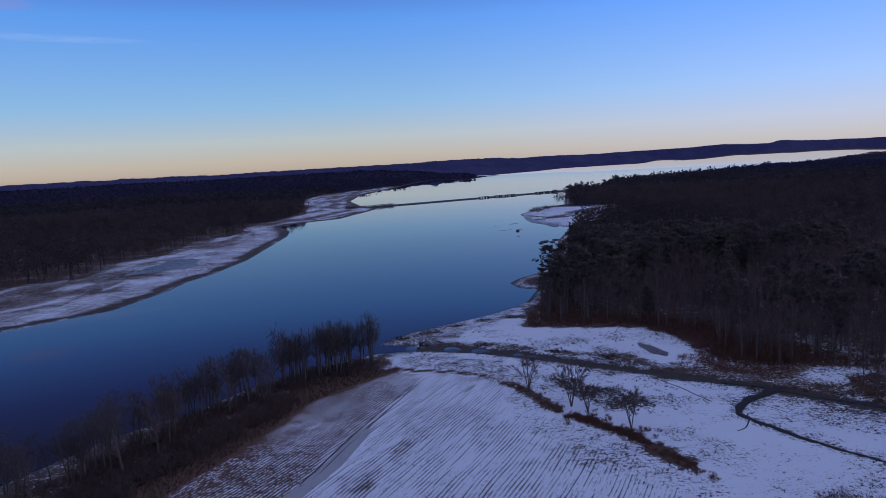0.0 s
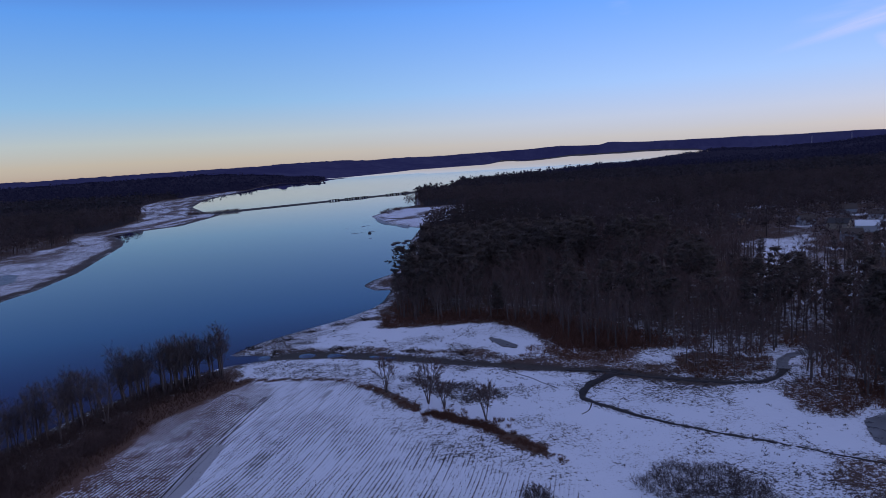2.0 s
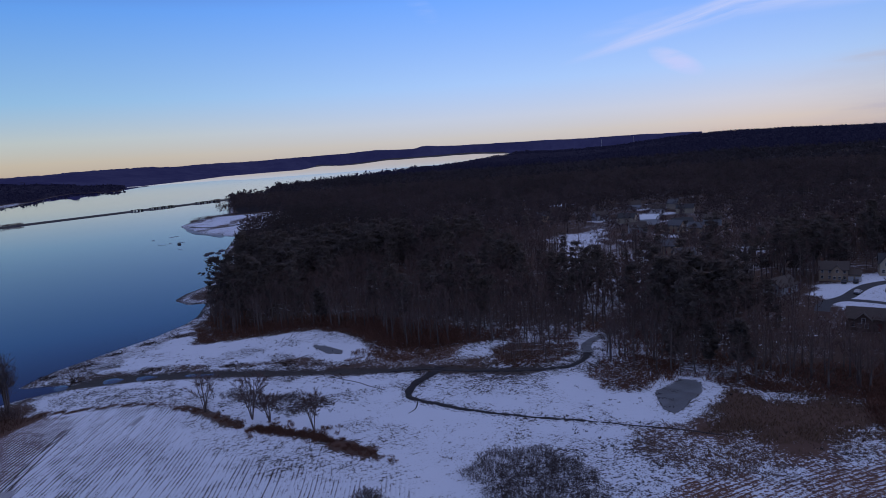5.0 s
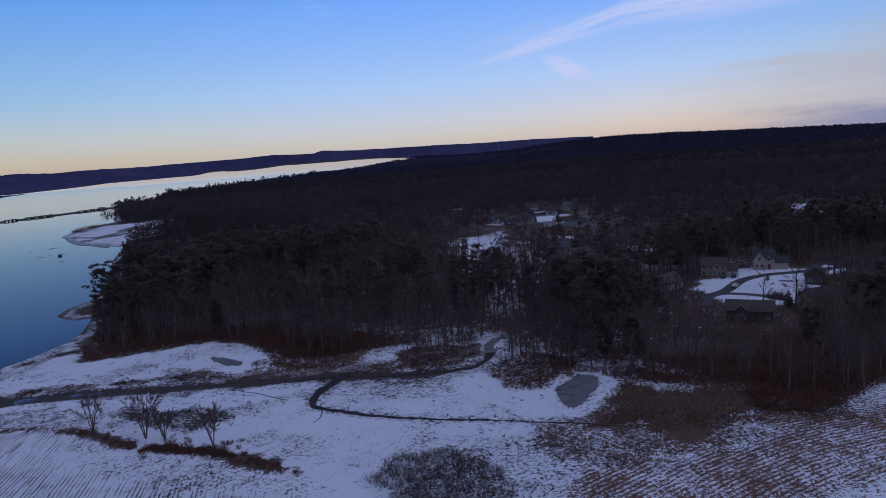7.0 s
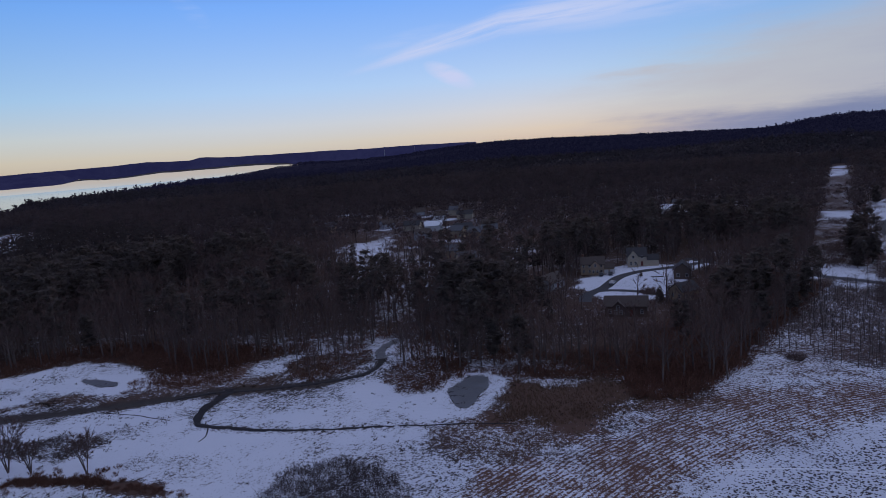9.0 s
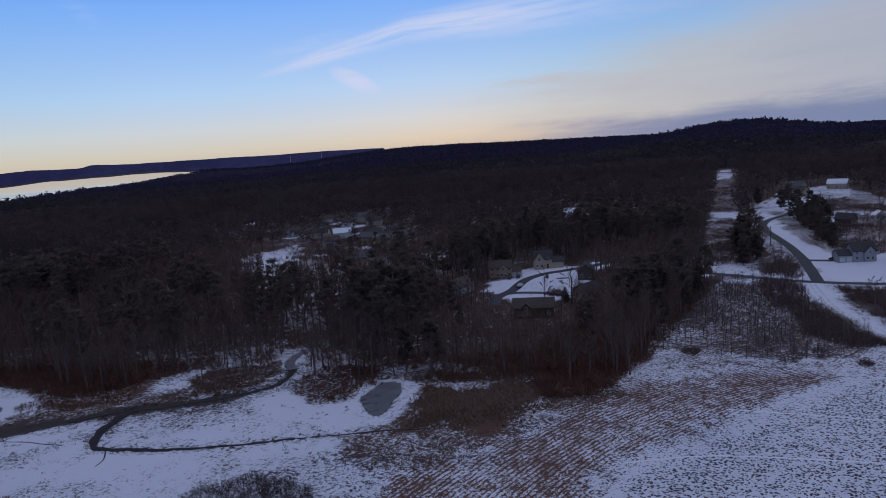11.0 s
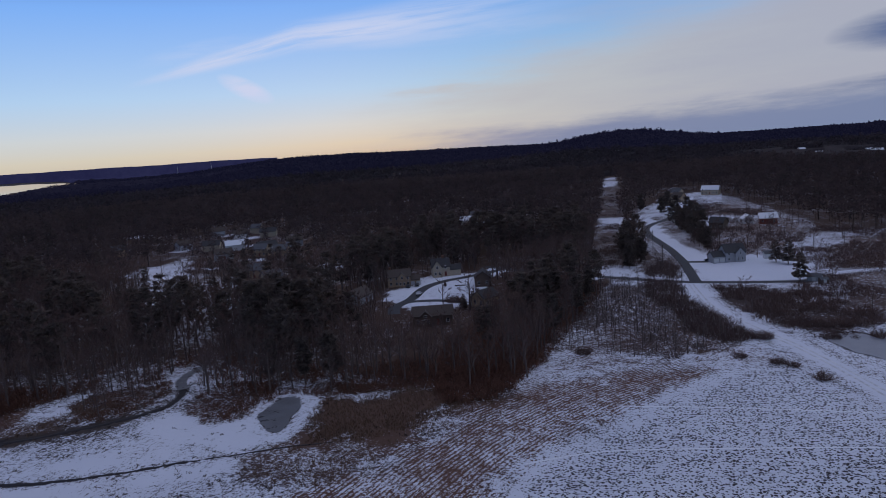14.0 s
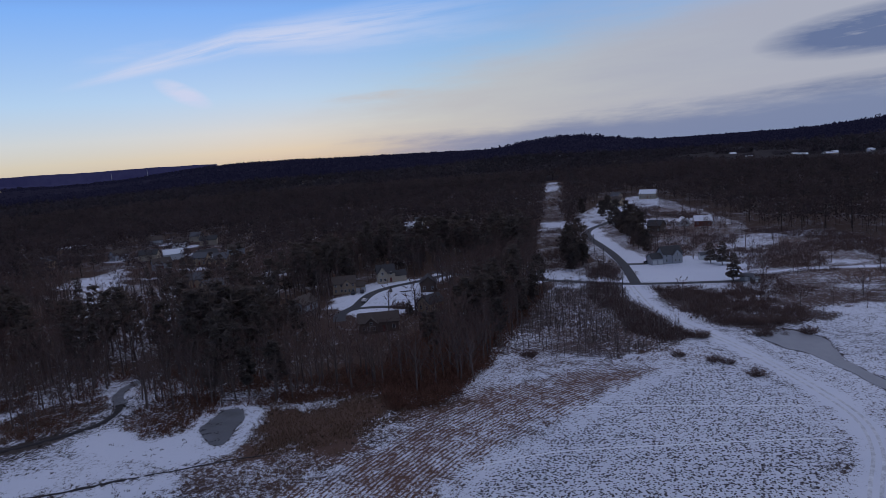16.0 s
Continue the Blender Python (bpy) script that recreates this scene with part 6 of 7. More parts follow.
def gable_body(bm, x0, x1, y0, y1, h, rise, z0=-0.4):
    """Walls under a gable whose ridge runs along x."""
    ym = (y0 + y1) / 2
    ring = [(y0, z0), (y1, z0), (y1, h), (ym, h + rise), (y0, h)]
    a, b_ = [bm.verts.new((x0, y, z)) for y, z in ring], [bm.verts.new((x1, y, z)) for y, z in ring]
    bm.faces.new(a[::-1])
    bm.faces.new(b_)
    for i in range(5):
        j = (i + 1) % 5
        bm.faces.new((a[i], a[j], b_[j], b_[i]))


def gable_roof(bm, x0, x1, y0, y1, h, rise, over=0.45, thick=0.22):
    ym, k = (y0 + y1) / 2, rise / ((y1 - y0) / 2)
    pr = [(y0 - over, h - k * over + 0.03), (ym, h + rise + 0.03), (y1 + over, h - k * over + 0.03)]
    lo = [(y, z) for y, z in pr]
    hi = [(y, z + thick) for y, z in pr]
    ring = lo + hi[::-1]
    a, b_ = [bm.verts.new((x0 - over, y, z)) for y, z in ring], [bm.verts.new((x1 + over, y, z)) for y, z in ring]
    for q in (a, b_):
        bm.faces.new((q[0], q[1], q[4], q[5]))
        bm.faces.new((q[1], q[2], q[3], q[4]))
    for i in range(6):
        j = (i + 1) % 6
        bm.faces.new((a[i], a[j], b_[j], b_[i]))


def frame_bars(bm, w_, h_):
    for x0, x1, z0, z1 in ((-w_, -w_ + 0.09, 0, h_), (w_ - 0.09, w_, 0, h_), (-w_ + 0.09, w_ - 0.09, 0, 0.12), (-w_ + 0.09, w_ - 0.09, h_ - 0.09, h_), (-w_ + 0.09, w_ - 0.09, h_ / 2 - 0.05, h_ / 2 + 0.05)):
        box(bm, x0, x1, -0.08, 0.06, z0, z1)


WIN = {}


def window(parent, m, w_=0.55, h_=1.5):
    key = (w_, h_)
    if key not in WIN:
        f = solid("window", lambda bm: frame_bars(bm, w_, h_), TRIM)
        g_ = solid("pane", lambda bm: box(bm, -w_ + 0.1, w_ - 0.1, -0.03, 0.03, 0.1, h_ - 0.1), PANE)
        WIN[key] = (f.data, g_.data)
        bpy.data.objects.remove(f)
        bpy.data.objects.remove(g_)
    f = part("window", WIN[key][0], parent)
    f.matrix_basis = m
    part("pane", WIN[key][1], f)


def house(x, y, heading, w_, d_, h_, rise, siding, shingle, label, wing=None, chimney=None, windows=True, garage=False, snowy=False, cross=None, size=1.0):
    """A gabled house, ridge along its own x; wing and cross are (x, y, width, depth, height, rise) of lower parts."""
    base = tagged(new("house"), label, "house", "houses among the trees")
    wall, roof = SIDING[siding], SNOW if snowy else SHINGLE[shingle]
    solid("wall", lambda bm: gable_body(bm, -w_ / 2, w_ / 2, -d_ / 2, d_ / 2, h_, rise), wall, base)
    solid("roof", lambda bm: gable_roof(bm, -w_ / 2, w_ / 2, -d_ / 2, d_ / 2, h_, rise), roof, base, "snow-covered roof" if snowy else "")
    if cross:
        ox, cw, cd, ch, cr = cross
        turn = Matrix.Translation((ox, -d_ / 2 + 0.2, 0)) @ Matrix.Rotation(radians(90), 4, "Z")
        solid("gable_wall", lambda bm: gable_body(bm, -cd, d_ / 2, -cw / 2, cw / 2, ch, cr), wall, base, at=turn)
        solid("gable_roof", lambda bm: gable_roof(bm, -cd, d_ / 2, -cw / 2, cw / 2, ch, cr), roof, base, at=turn)
        if windows:
            for s_ in (-1, 1):
                window(base, Matrix.Translation((ox + s_ * cw * 0.22, -d_ / 2 - cd + 0.15, 0.9)))
            window(base, Matrix.Translation((ox, -d_ / 2 - cd + 0.15, ch - 0.9)))
    if wing:
        wx, ww, wd, wh, wr = wing
        sgn = 1 if wx > 0 else -1
        x0, x1 = (w_ / 2 - 0.1, w_ / 2 + ww) if sgn > 0 else (-w_ / 2 - ww, -w_ / 2 + 0.1)
        solid("wing_wall", lambda bm: gable_body(bm, x0, x1, -wd / 2, wd / 2, wh, wr), wall, base)
        solid("wing_roof", lambda bm: gable_roof(bm, x0, x1, -wd / 2, wd / 2, wh, wr, 0.3), roof, base)
        if garage:
            for k in (-1, 1):
                solid("garage_door", lambda bm: box(bm, -1.25, 1.25, -0.06, 0.06, 0, 2.2), TRIM, base, "white garage door", Matrix.Translation(((x0 + x1) / 2 + k * 1.6, -wd / 2, 0)))
    if chimney is not None:
        solid("chimney", lambda bm: (box(bm, -0.55, 0.55, -0.4, 0.4, h_ * 0.3, h_ + rise + 1.2), box(bm, -0.65, 0.65, -0.5, 0.5, h_ + rise + 1.2, h_ + rise + 1.4)), BRICK, base, at=Matrix.Translation((chimney, 0.3, 0)))
    if windows:
        n_ = max(2, int(w_ / 3.0))
        for side in (-1, 1):
            for fl in range(2 if h_ > 4 else 1):
                for i in range(n_):
                    wx_ = -w_ / 2 + (i + 0.5) * w_ / n_
                    if cross and side < 0 and abs(wx_ - cross[0]) < cross[1] / 2 + 0.5:
                        continue
                    if fl == 0 and side < 0 and i == n_ // 2:
                        solid("door", lambda bm: box(bm, -0.5, 0.5, -0.08, 0.08, 0, 2.1), DOOR, base, "dark red front door", Matrix.Translation((wx_, -d_ / 2, 0.2)))
                        continue
                    window(base, Matrix.Translation((wx_, side * d_ / 2, 0.95 + fl * 2.75)))
        for side in (-1, 1):
            for wy in (-d_ / 4, d_ / 4):
                if not (wing and wing[0] * side > 0):
                    window(base, Matrix.Translation((side * w_ / 2, wy, 0.95)) @ Matrix.Rotation(radians(90), 4, "Z"))
            if h_ > 4:
                window(base, Matrix.Translation((side * w_ / 2, 0, 3.7)) @ Matrix.Rotation(radians(90), 4, "Z"))
    base.matrix_basis = Matrix.Translation((x, y, float(ground_at(x, y)) + 0.15)) @ Matrix.Rotation(radians(heading), 4, "Z") @ Matrix.Scale(size, 4)
    return base


# heading: which way the ridge runs; the front looks along the house's -y
house(263, 171, -58, 12, 8.5, 5.4, 3.2, "tan", "brown", "large tan two-storey house with a brick chimney on the close", wing=(1, 5, 6.5, 3.0, 2.0), chimney=-4.8, garage=True, cross=(1.5, 4.6, 1.3, 5.0, 2.4), size=0.86)
house(288, 163, -55, 8.5, 7.5, 4.8, 3.4, "cream", "dark", "cream two-gabled house behind the snowy lawn", wing=(1, 5.5, 6, 2.8, 2.0), cross=(-1.9, 4.6, 1.3, 4.8, 3.0), chimney=1.5)
house(229, 170, 5, 11, 7.5, 3.2, 2.8, "grey", "brown", "low pale grey house beside the close with a brown roof", windows=True)
house(206, 121, -62, 14, 7.5, 3.6, 2.6, "brown", "brown", "long brown house with a row of windows backing on the wood", cross=(-2.5, 4, 1.0, 3.4, 1.8))
house(235, 114, -20, 8, 6.5, 3.6, 2.6, "tan", "dark", "tan house half hidden by trees by the lawn")
house(271, 132, 25, 9, 7, 3.8, 2.8, "brown", "dark", "dark brown house on the lane into the close")
house(338, 36, -58, 11, 8.5, 5.2, 3.6, "grey", "dark", "grey gabled house on a snowy lawn beside the lane", wing=(-1, 6.5, 7.5, 3.2, 2.4), garage=True, cross=(2, 5, 1.2, 4.8, 2.8), size=0.86)
house(664, 88, -95, 15, 9, 4.6, 3.4, "cream", "grey", "pale house with a wide snow-covered roof", snowy=True)
house(585, 112, 60, 9, 8, 4.6, 3.2, "cream", "brown", "cream house among pines by the lane")
house(655, 116, 70, 9, 8, 4.2, 3.0, "tan", "grey", "tan house at the back of the snowy yard")
house(468, 29, -80, 10, 7, 3.6, 2.8, "red", "dark", "dark red barn with a snow-covered roof beyond the brush", snowy=True)
house(611, 107, 70, 9, 8, 4.6, 3.2, "tan", "brown", "tan house at the head of the snowy drive")
house(446, 55, 70, 9, 7, 4.0, 3.0, "brown", "dark", "dark brown house behind bare trees")
house(471, 41, 20, 6, 6, 3.0, 2.4, "white", "grey", "small white gabled cottage with snow on its roof", snowy=True)
for i, (x, y, t, c) in enumerate(HOMES):
    house(x, y, -math.degrees(math.atan2(x, y)) + t * 0.5, 9 + 2 * ((i * 7) % 3), 7, 4.2 if i % 3 else 5.0, 2.8, c, ("grey", "brown", "dark")[i % 3], dict(white="white", cream="cream", tan="tan", grey="grey")[c] + " gabled house half hidden among bare trees",
          windows=math.hypot(x, y) < 480, snowy=x > 1000 or i in (11, 23))


def shed(x, y, heading, w_, d_, h_, rise, siding, label):
    base = tagged(new("shed"), label, "shed", "sheds by the grey house")
    solid("wall", lambda bm: gable_body(bm, -w_ / 2, w_ / 2, -d_ / 2, d_ / 2, h_, rise), SIDING[siding], base)
    solid("roof", lambda bm: gable_roof(bm, -w_ / 2, w_ / 2, -d_ / 2, d_ / 2, h_, rise, 0.2, 0.12), SHINGLE["grey"], base)
    solid("door", lambda bm: box(bm, -0.6, 0.6, -0.05, 0.05, 0, 1.9), TRIM, base, "", Matrix.Translation((0, -d_ / 2, 0)))
    base.matrix_basis = Matrix.Translation((x, y, float(ground_at(x, y)) + 0.1)) @ Matrix.Rotation(radians(heading), 4, "Z")


p = rng.normal(0, 1, (26, 2)) * (2.2, 3.4) + np.array((222.5, -3.5))
spread_forms("ice_edge_scrub", [[(*bush_form(680 + i, 1.5, 2.2, 20, 0.05), 0)] for i in range(4)], pack(p, 0.6 + 0.5 * rng.random(len(p))), [TWIG], "low dark scrub at the tip of the ice", "scrub", rng)
shed(345, 21, -70, 4.5, 3.2, 2.3, 1.2, "white", "small white garden shed beside the grey house")
shed(297, 2, -100, 5, 3, 1.8, 0.9, "grey", "low grey shelter standing in trampled snow")
shed(292, -1, -60, 3, 2.2, 1.6, 0.8, "brown", "low brown hutch standing in trampled snow")


def utility_pole(x, y, heading):
    base = tagged(new("utility_pole"), "tall weathered wooden utility pole beside the lane", "pole", "poles by the lane")
    solid("pole", lambda bm: bmesh.ops.create_cone(bm, cap_ends=True, segments=10, radius1=0.17, radius2=0.11, depth=10.4, matrix=Matrix.Translation((0, 0, 4.8))), TIMBER, base)
    solid("crossarm", lambda bm: box(bm, -1.2, 1.2, -0.07, 0.07, 9.1, 9.25), TIMBER, base)
    for k in (-1.0, -0.4, 0.4, 1.0):
        solid("insulator", lambda bm: bmesh.ops.create_cone(bm, cap_ends=True, segments=8, radius1=0.06, radius2=0.04, depth=0.2, matrix=Matrix.Translation((k, 0, 9.35))), CONCRETE, base)
    base.matrix_basis = Matrix.Translation((x, y, float(ground_at(x, y)))) @ Matrix.Rotation(radians(heading), 4, "Z")


for x, y in ((260, 45), (322, 64), (368, 78), (420, 95)):
    utility_pole(x, y, 20)


def fence(points, label):
    """A post-and-rail fence along a line."""
    base = tagged(new("fence"), label, "fence")
    origin = Vector((*points[0], float(ground_at(*points[0]))))
    base.matrix_basis = Matrix.Translation(origin)
    post = solid("post", lambda bm: box(bm, -0.12, 0.12, -0.12, 0.12, -0.3, 1.5), TIMBER, base)
    for (ax, ay), (bx, by) in zip(points, points[1:]):
        run = Vector((bx - ax, by - ay, 0))
        turn = Matrix.Rotation(math.atan2(run.y, run.x), 4, "Z")
        count = max(1, round(run.length / 3.0))
        for i in range(count):
            at = Vector((ax, ay, 0)) + run * i / count
            here = Vector((at.x, at.y, float(ground_at(at.x, at.y)))) - origin
            if post.matrix_basis.translation.length or i:
                p_ = part("post", post.data, base)
                p_.matrix_basis = Matrix.Translation(here) @ turn
            for z in (0.55, 1.15):
                rail = part("rail", FENCE_RAIL, base)
                rail.matrix_basis = Matrix.Translation(here + Vector((0, 0, z))) @ turn @ Matrix.Diagonal((run.length / count, 1, 1, 1))


_r = solid("rail", lambda bm: box(bm, 0.0, 1.0, -0.05, 0.05, -0.08, 0.08), TIMBER)
FENCE_RAIL = _r.data
bpy.data.objects.remove(_r)
fence([(534, 66), (522, 50), (506, 32)], "dark wooden post-and-rail fence across the snowy paddock")


# ---- conifers and shrubs about the houses ----
PINE_SPOTS = [(530, 105, 0.9), (478, 88, 0.95), (455, 80, 0.85), (435, 73, 0.95), (418, 67, 0.85), (400, 61, 0.9), (385, 56, 0.8), (370, 51, 0.8),
              (569, 108, 0.9), (548, 98, 0.8), (525, 86, 0.9), (500, 79, 0.8), (475, 71, 0.9), (452, 65, 0.8), (553, 126, 0.9), (536, 131, 0.9), (354, 90, 0.95), (338, 81, 0.9), (330, 76, 0.85), (382, 95, 0.9),
              (346, 87, 0.9), (362, 91, 0.85), (322, 79, 0.8), (316, 78, 0.75), (466, 82, 0.8), (444, 75, 0.8), (427, 69, 0.85), (392, 57, 0.8)]
plant(kinds("garden_pine", [white_pine(1000 + i, 15, 11, 8, 3, 8, 0.36, 0.08) for i in range(4)], (BARK, NEEDLE), "broad dark green pine standing in snow by the houses", "pine tree", "pines by the lane"), PINE_SPOTS, rng)
plant(kinds("lawn_fir", [pine_tree(1020, 5, 12, 8, 2, 0.25)], (BARK, NEEDLE), "dark conical fir on a snowy lawn", "fir tree", "firs on the close"),
      [(230, 121, 1.1), (234, 119, 1.15), (227, 119, 0.9), (264, 147.5, 0.6), (248, 124, 0.8), (335, 17.5, 2.1), (331, 12.5, 2.3), (295, 7, 2.4)], rng)


def shrub(x, y, s, label, mat=TWIG, seed=0, h=2.0, wide=3.0):
    v, f = bush_form(1100 + seed, h, wide, 170, 0.045)
    ob = tagged(new("shrub", mesh_of("shrub", v, f, [mat])), label, "shrub", "shrubs on the snow")
    ob.matrix_basis = Matrix.Translation((x, y, float(ground_at(x, y)))) @ Matrix.Scale(s, 4)


for i, (x, y, s) in enumerate([(193, 19, 0.9), (190.5, 9.5, 1.0), (189, 6, 0.8), (181, -0.5, 1.05), (222, -15, 1.2), (213, 15, 1.5), (186, 60, 1.1), (218, -3, 1.1)]):
    shrub(x, y, s, "dense leafless shrub standing in the snowy field", seed=i)
for i in range(4):
    shrub(266.2 + 0.6 * i, 143.2 - 1.1 * i, 0.32, "low round shrub in a row on the snowy lawn", NEEDLE, 20 + i)
shrub(38.5, 111.9, 1.2, "round leafless shrub standing alone on the snowy marsh", TWIG_GREY, 40, 2.2, 3.4)
shrub(237, 129, 1.6, "bare round shrub on the snowy lawn", TWIG, 30, 2.2, 3.0)


# ---- parked cars ----
def car(x, y, heading, paint, label):
    base = tagged(new("car"), label, "car", "parked cars")

    def hull(bm):
        prof = [(-2.2, 0.35), (2.2, 0.35), (2.25, 0.75), (1.2, 0.92), (0.55, 1.42), (-1.2, 1.46), (-2.0, 0.98), (-2.25, 0.85)]
        a, b_ = [bm.verts.new((px, -0.86, pz)) for px, pz in prof], [bm.verts.new((px, 0.86, pz)) for px, pz in prof]
        bm.faces.new(a[::-1])
        bm.faces.new(b_)
        for i in range(8):
            bm.faces.new((a[i], a[(i + 1) % 8], b_[(i + 1) % 8], b_[i]))
    solid("body", hull, paint, base, bevel=0.05)
    for s_ in (-1, 1):
        solid("side_window", lambda bm: box(bm, -1.1, 0.5, s_ * 0.87 - 0.02, s_ * 0.87 + 0.02, 0.98, 1.34), PANE, base)
        for wx in (-1.4, 1.4):
            def tyre(bm, wx=wx, s_=s_):
                bmesh.ops.create_cone(bm, cap_ends=True, segments=14, radius1=0.33, radius2=0.33, depth=0.22,
                                      matrix=Matrix.Translation((wx, s_ * 0.8, 0.33)) @ Matrix.Rotation(radians(90), 4, "X"))
            solid("wheel", tyre, TIMBER, base)
    base.matrix_basis = Matrix.Translation((x, y, float(ground_at(x, y)) + 0.12)) @ Matrix.Rotation(radians(heading), 4, "Z")


DARK_PAINT = plain("dark_car_paint", (0.03, 0.032, 0.04), 0.3, 0.05)
PALE_PAINT = plain("silver_car_paint", (0.4, 0.41, 0.43), 0.3, 0.05, metal=0.3)
car(262.5, 161.5, 30, DARK_PAINT, "dark car parked by the tan house")
car(259, 164, 25, DARK_PAINT, "dark estate car parked on the close")
car(335, 45.5, 70, DARK_PAINT, "dark car parked by the grey house")
car(246, 150.5, 15, PALE_PAINT, "silver car parked on the close")


# ---- the long low bridge over the river ----
A, B = Vector((-150, 1045, 0)), Vector((232, 1292, 0))
bridge = tagged(new("bridge"), "long low rail causeway and trestle bridge crossing the river", "bridge")
LONG = (B - A).length
bridge.matrix_basis = Matrix.Translation(A) @ Matrix.Rotation(math.atan2(B.y - A.y, B.x - A.x), 4, "Z") @ Matrix.Diagonal((1, 1, 0.75, 1))
SPANS = [(0.55, 0.589), (0.623, 0.723), (0.827, 0.913)]


def bank(bm, x0, x1):
    a = [bm.verts.new((x0, y, z)) for y, z in ((-5, -3), (-2.4, 1.2), (2.4, 1.2), (5, -3))]
    b_ = [bm.verts.new((x1, y, z)) for y, z in ((-5, -3), (-2.4, 1.2), (2.4, 1.2), (5, -3))]
    bm.faces.new(a[::-1])
    bm.faces.new(b_)
    for i in range(4):
        bm.faces.new((a[i], a[(i + 1) % 4], b_[(i + 1) % 4], b_[i]))


last = 0.0
for s0, s1 in SPANS + [(1.0, 1.0)]:
    solid("embankment", lambda bm: bank(bm, last * LONG, s0 * LONG), STONE, bridge)
    last = s1
for s0, s1 in SPANS:
    solid("deck", lambda bm: box(bm, s0 * LONG - 1, s1 * LONG + 1, -2.2, 2.2, 1.55, 2.15), TIMBER, bridge, "dark timber deck")
    for s_ in (-1, 1):
        solid("rail", lambda bm: box(bm, s0 * LONG, s1 * LONG, s_ * 2.2 - 0.08, s_ * 2.2 + 0.08, 2.15, 2.5), TIMBER, bridge)
    n_ = int((s1 - s0) * LONG / 4.5)
    for i in range(n_ + 1):
        px = s0 * LONG + (s1 - s0) * LONG * i / n_
        solid("pier", lambda bm: box(bm, px - 0.45, px + 0.45, -2.0, 2.0, -3.0, 1.55), CONCRETE if i % 3 == 1 else TIMBER, bridge)
p = np.array([(A.x + (B.x - A.x) * k + rng.normal(0, 1.5), A.y + (B.y - A.y) * k + rng.normal(0, 1.5)) for k in list(rng.random(40) * 0.17) + list(0.92 + rng.random(16) * 0.08)])
spread_forms("causeway_scrub", [[(*b_, 0)] for b_ in BUSHES], np.column_stack([p, np.full(len(p), 1.2), 0.8 + 0.7 * rng.random(len(p)), 1.0 + 0.6 * rng.random(len(p))]), [TWIG], "dark scrub growing on the causeway", "scrub", rng)
p = np.column_stack([100 + rng.random(60) * 75, 800 + rng.random(60) * 70])
p = p[np.abs((p[:, 1] - 788) - (p[:, 0] - 85) * 2.0 + 8) < 26]
spread_forms("spit_scrub", [[(*b_, 0)] for b_ in BUSHES], pack(p, 1.2 + 0.9 * rng.random(len(p))), [TWIG], "pale bare scrub on the far spit", "scrub", rng)

for line in ([(117, 898), (160, 872), (203, 846)], [(92, 755), (115, 716), (138, 732), (184, 765)]):
    ribbon("spit_bank", line, 4.5, SOIL, "dark line of bare soil along the snowy spit", "bank", 0.15, 0.4)
sheet("spit_ice", [(84, 750), (108, 706), (118, 664), (100, 618), (83, 681)], -0.45, ICE, "pale ice lying against the far spit", "ice", 3.0, 5)

# ---- floes, rocks ----
def lump(name, x, y, z, w_, l_, h_, mat, label, category, group, seed):
    q = np.random.default_rng(seed)

    def build(bm):
        bmesh.ops.create_icosphere(bm, subdivisions=2, radius=1.0)
        for v in bm.verts:
            v.co *= 0.8 + 0.4 * q.random()
            v.co = Vector((v.co.x * w_, v.co.y * l_, v.co.z * h_))
    tagged(solid(name, build, mat, at=Matrix.Translation((x, y, z)) @ Matrix.Rotation(seed, 4, "Z")), label, category, group)


lump("rock", 63, 604, -0.6, 1.7, 1.3, 1.3, STONE, "dark rock standing out of the river", "rock", "rocks in the river", 3)
for i, (x, y, s) in enumerate([(74, 517, 2.6), (79, 512, 2.0), (70, 508, 1.4), (84, 525, 2.0)]):
    lump("rock", x, y, -0.6, s * 1.6, s, 0.9, STONE, "low dark ledge awash near the shore", "rock", "rocks in the river", 10 + i)
for i in range(8):
    x, y = 62 + rng.random() * 40, 560 + rng.random() * 130
    lump("ice_floe", x - 25 * rng.random(), y, -0.57, 1.5 + 3 * rng.random(), 0.8 + 1.4 * rng.random(), 0.10, ICE, "thin grey ice floe drifting near the shore", "ice floe", "floes by the spit", 30 + i)

# ---- chimneys on the horizon ----
for bx, top, d in ((40.4, 74, 4620), (42.9, 84, 4640)):
    x, y = math.sin(radians(bx)) * d, math.cos(radians(bx)) * d
    t_ = tagged(new("smokestack"), "tall grey power station chimney on the horizon", "chimney", "chimneys on the horizon")
    t_.matrix_basis = Matrix.Translation((x, y, float(ground_at(x, y))))
    solid("shaft", lambda bm: bmesh.ops.create_cone(bm, cap_ends=True, segments=16, radius1=2, radius2=1.4, depth=top, matrix=Matrix.Translation((0, 0, top / 2 - 10))), CONCRETE, t_)

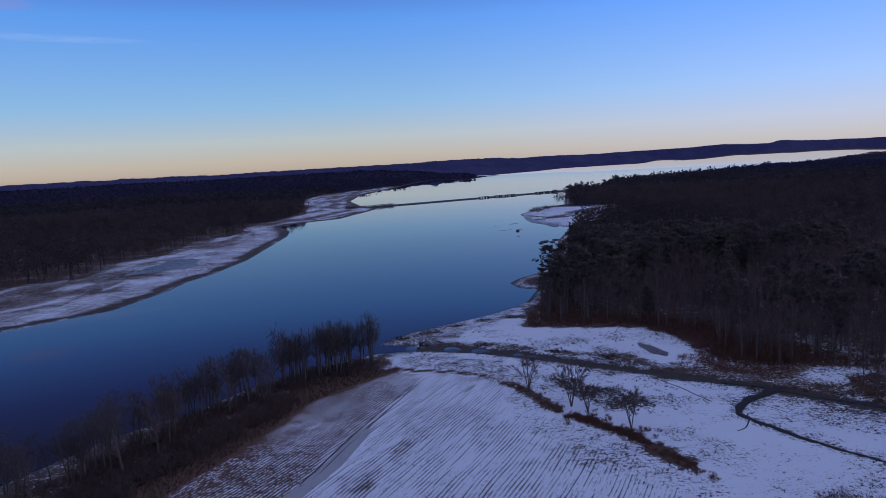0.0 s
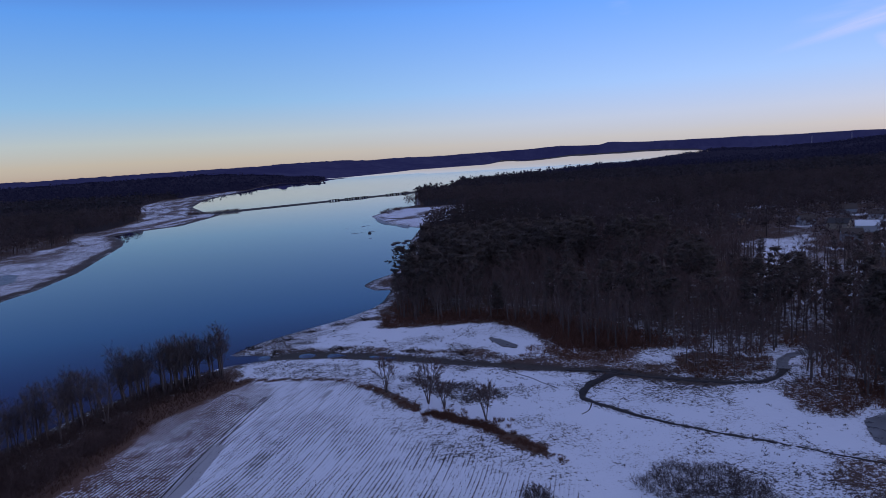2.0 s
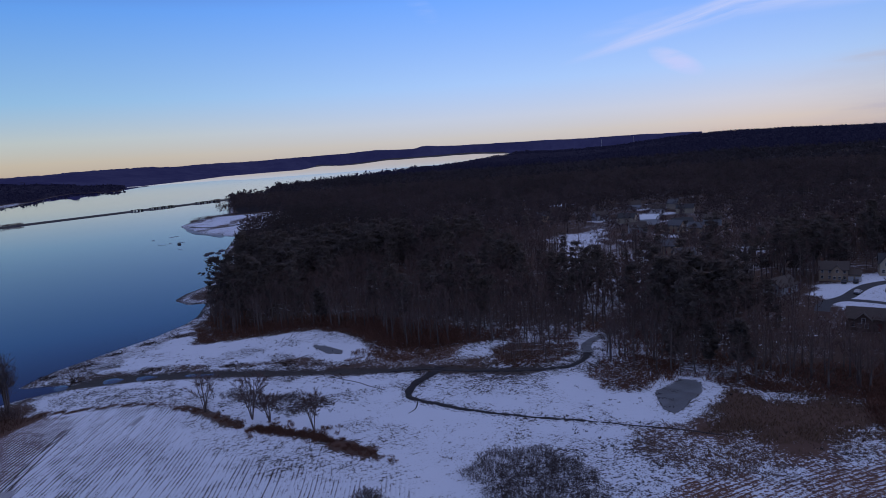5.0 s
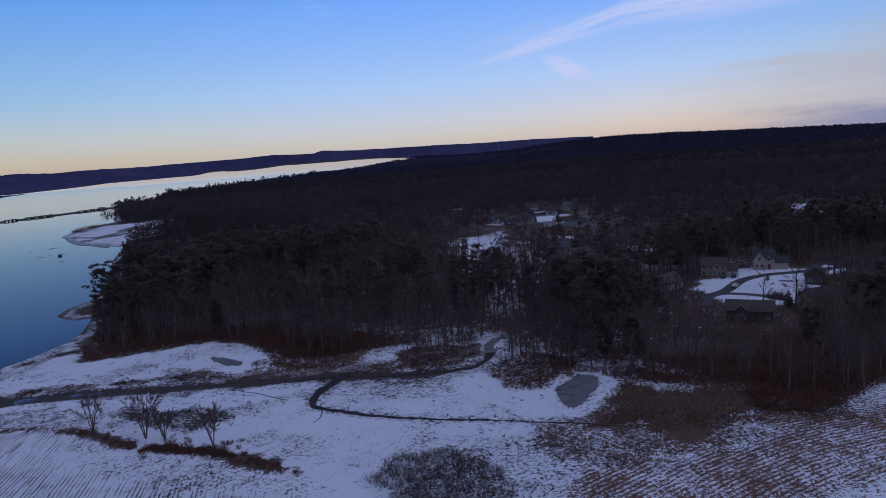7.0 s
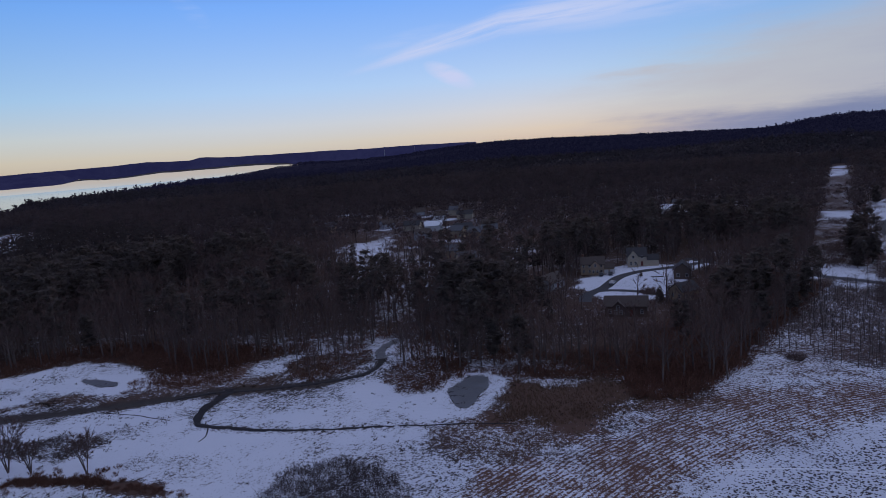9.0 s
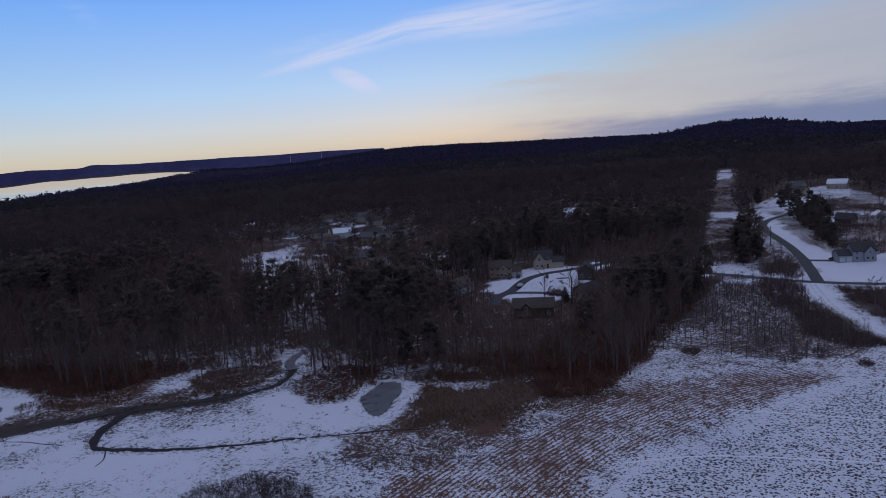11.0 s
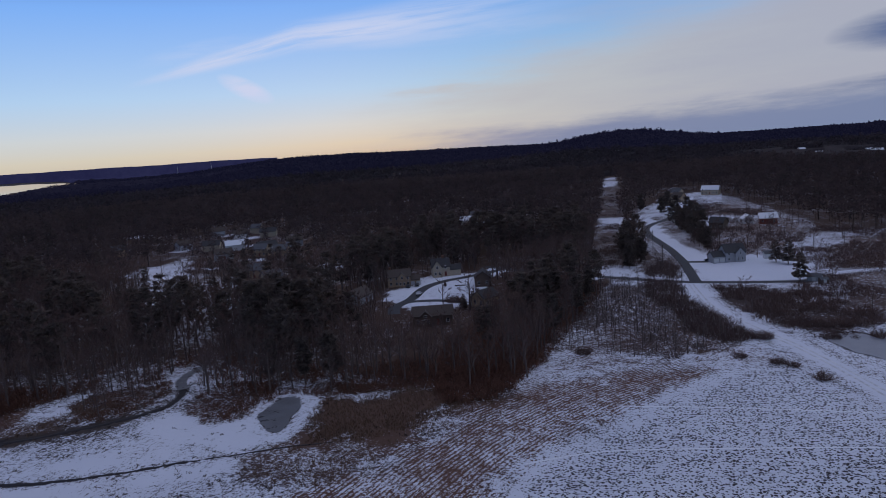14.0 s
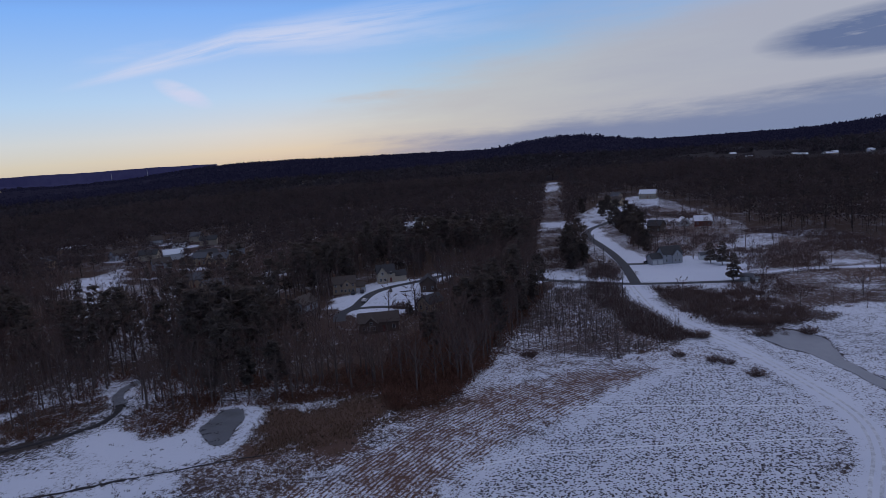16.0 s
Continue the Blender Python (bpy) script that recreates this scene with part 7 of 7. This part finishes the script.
# ---- wooded hills on the horizon ----
deg = np.linspace(-60, 48, 430)
ang = np.radians(deg)
rad = np.concatenate([np.linspace(3000, 4500, 24), [4560, 4620, 4680, 4720, 4770, 4820, 4870, 4920, 4938, 4950, 4965, 4985]])
skyline = np.interp(deg, (15, 20, 21, 22, 23.5, 25.2, 25.8, 26.4, 27.4, 31, 35, 39, 43, 46, 48), (0.2, 0.28, 0.36, 0.41, 0.31, 0.31, 0.48, 0.48, 0.37, 0.31, 0.30, 0.23, 0.24, 0.18, 0.15))
beyond = step(deg, 15.5, 17.3)
hump = (10 * np.exp(-((deg + 29) / 2.2) ** 2) + 8 * np.exp(-((deg - 3) / 1.6) ** 2) + 11 * np.exp(-((deg - 20) / 3.0) ** 2) + 15 * np.exp(-((deg - 26.3) / 1.3) ** 2)
        + 4 * np.sin(deg * 0.9) * np.exp(-((deg + 10) / 25) ** 2))
level = np.interp(deg, (-60, -32, -17, 0, 14, 26, 34, 41, 48), (38, 42, 50, 68, 76, 78, 80, 78, 70))
V = []
for k, rr in enumerate(rad):
    x, y = np.sin(ang) * rr, np.cos(ang) * rr
    dry = -inside(x, y, RIVER, 300.0)
    rise = step(rr + 0 * deg, 4420, 4700) * (1 - beyond) + step(rr + 0 * deg, 4930, 4985) * beyond
    top = land_height(x, y) + step(dry, 0, 25) * (7 + 9 * lattice(x, y, 45, 81) + 5 * lattice(x, y, 17, 82))
    top = top * (1 - rise) + np.maximum(top * (1 - beyond), (level + hump) * (1 - beyond) + (60 + 87 * skyline) * beyond + 3 * lattice(deg * 40, deg * 0, 20, 83)) * rise
    V.append(np.column_stack([x, y, np.where((dry < 0) | (((deg > 33) | ((x - 220) * 0.743 > (y - 1255) * 0.67 - 150)) & (rr < 4450)), -6.0, top)]))
n_ = len(ang)
F = [(k * n_ + i, (k + 1) * n_ + i, (k + 1) * n_ + i + 1, k * n_ + i + 1) for k in range(len(rad) - 1) for i in range(n_ - 1)]
tagged(new("backdrop", mesh_of("backdrop", np.vstack(V), F, [HAZE], smooth=True)), "distant wooded hills along the horizon, glowing blue for haze", "hills", kind="structure")
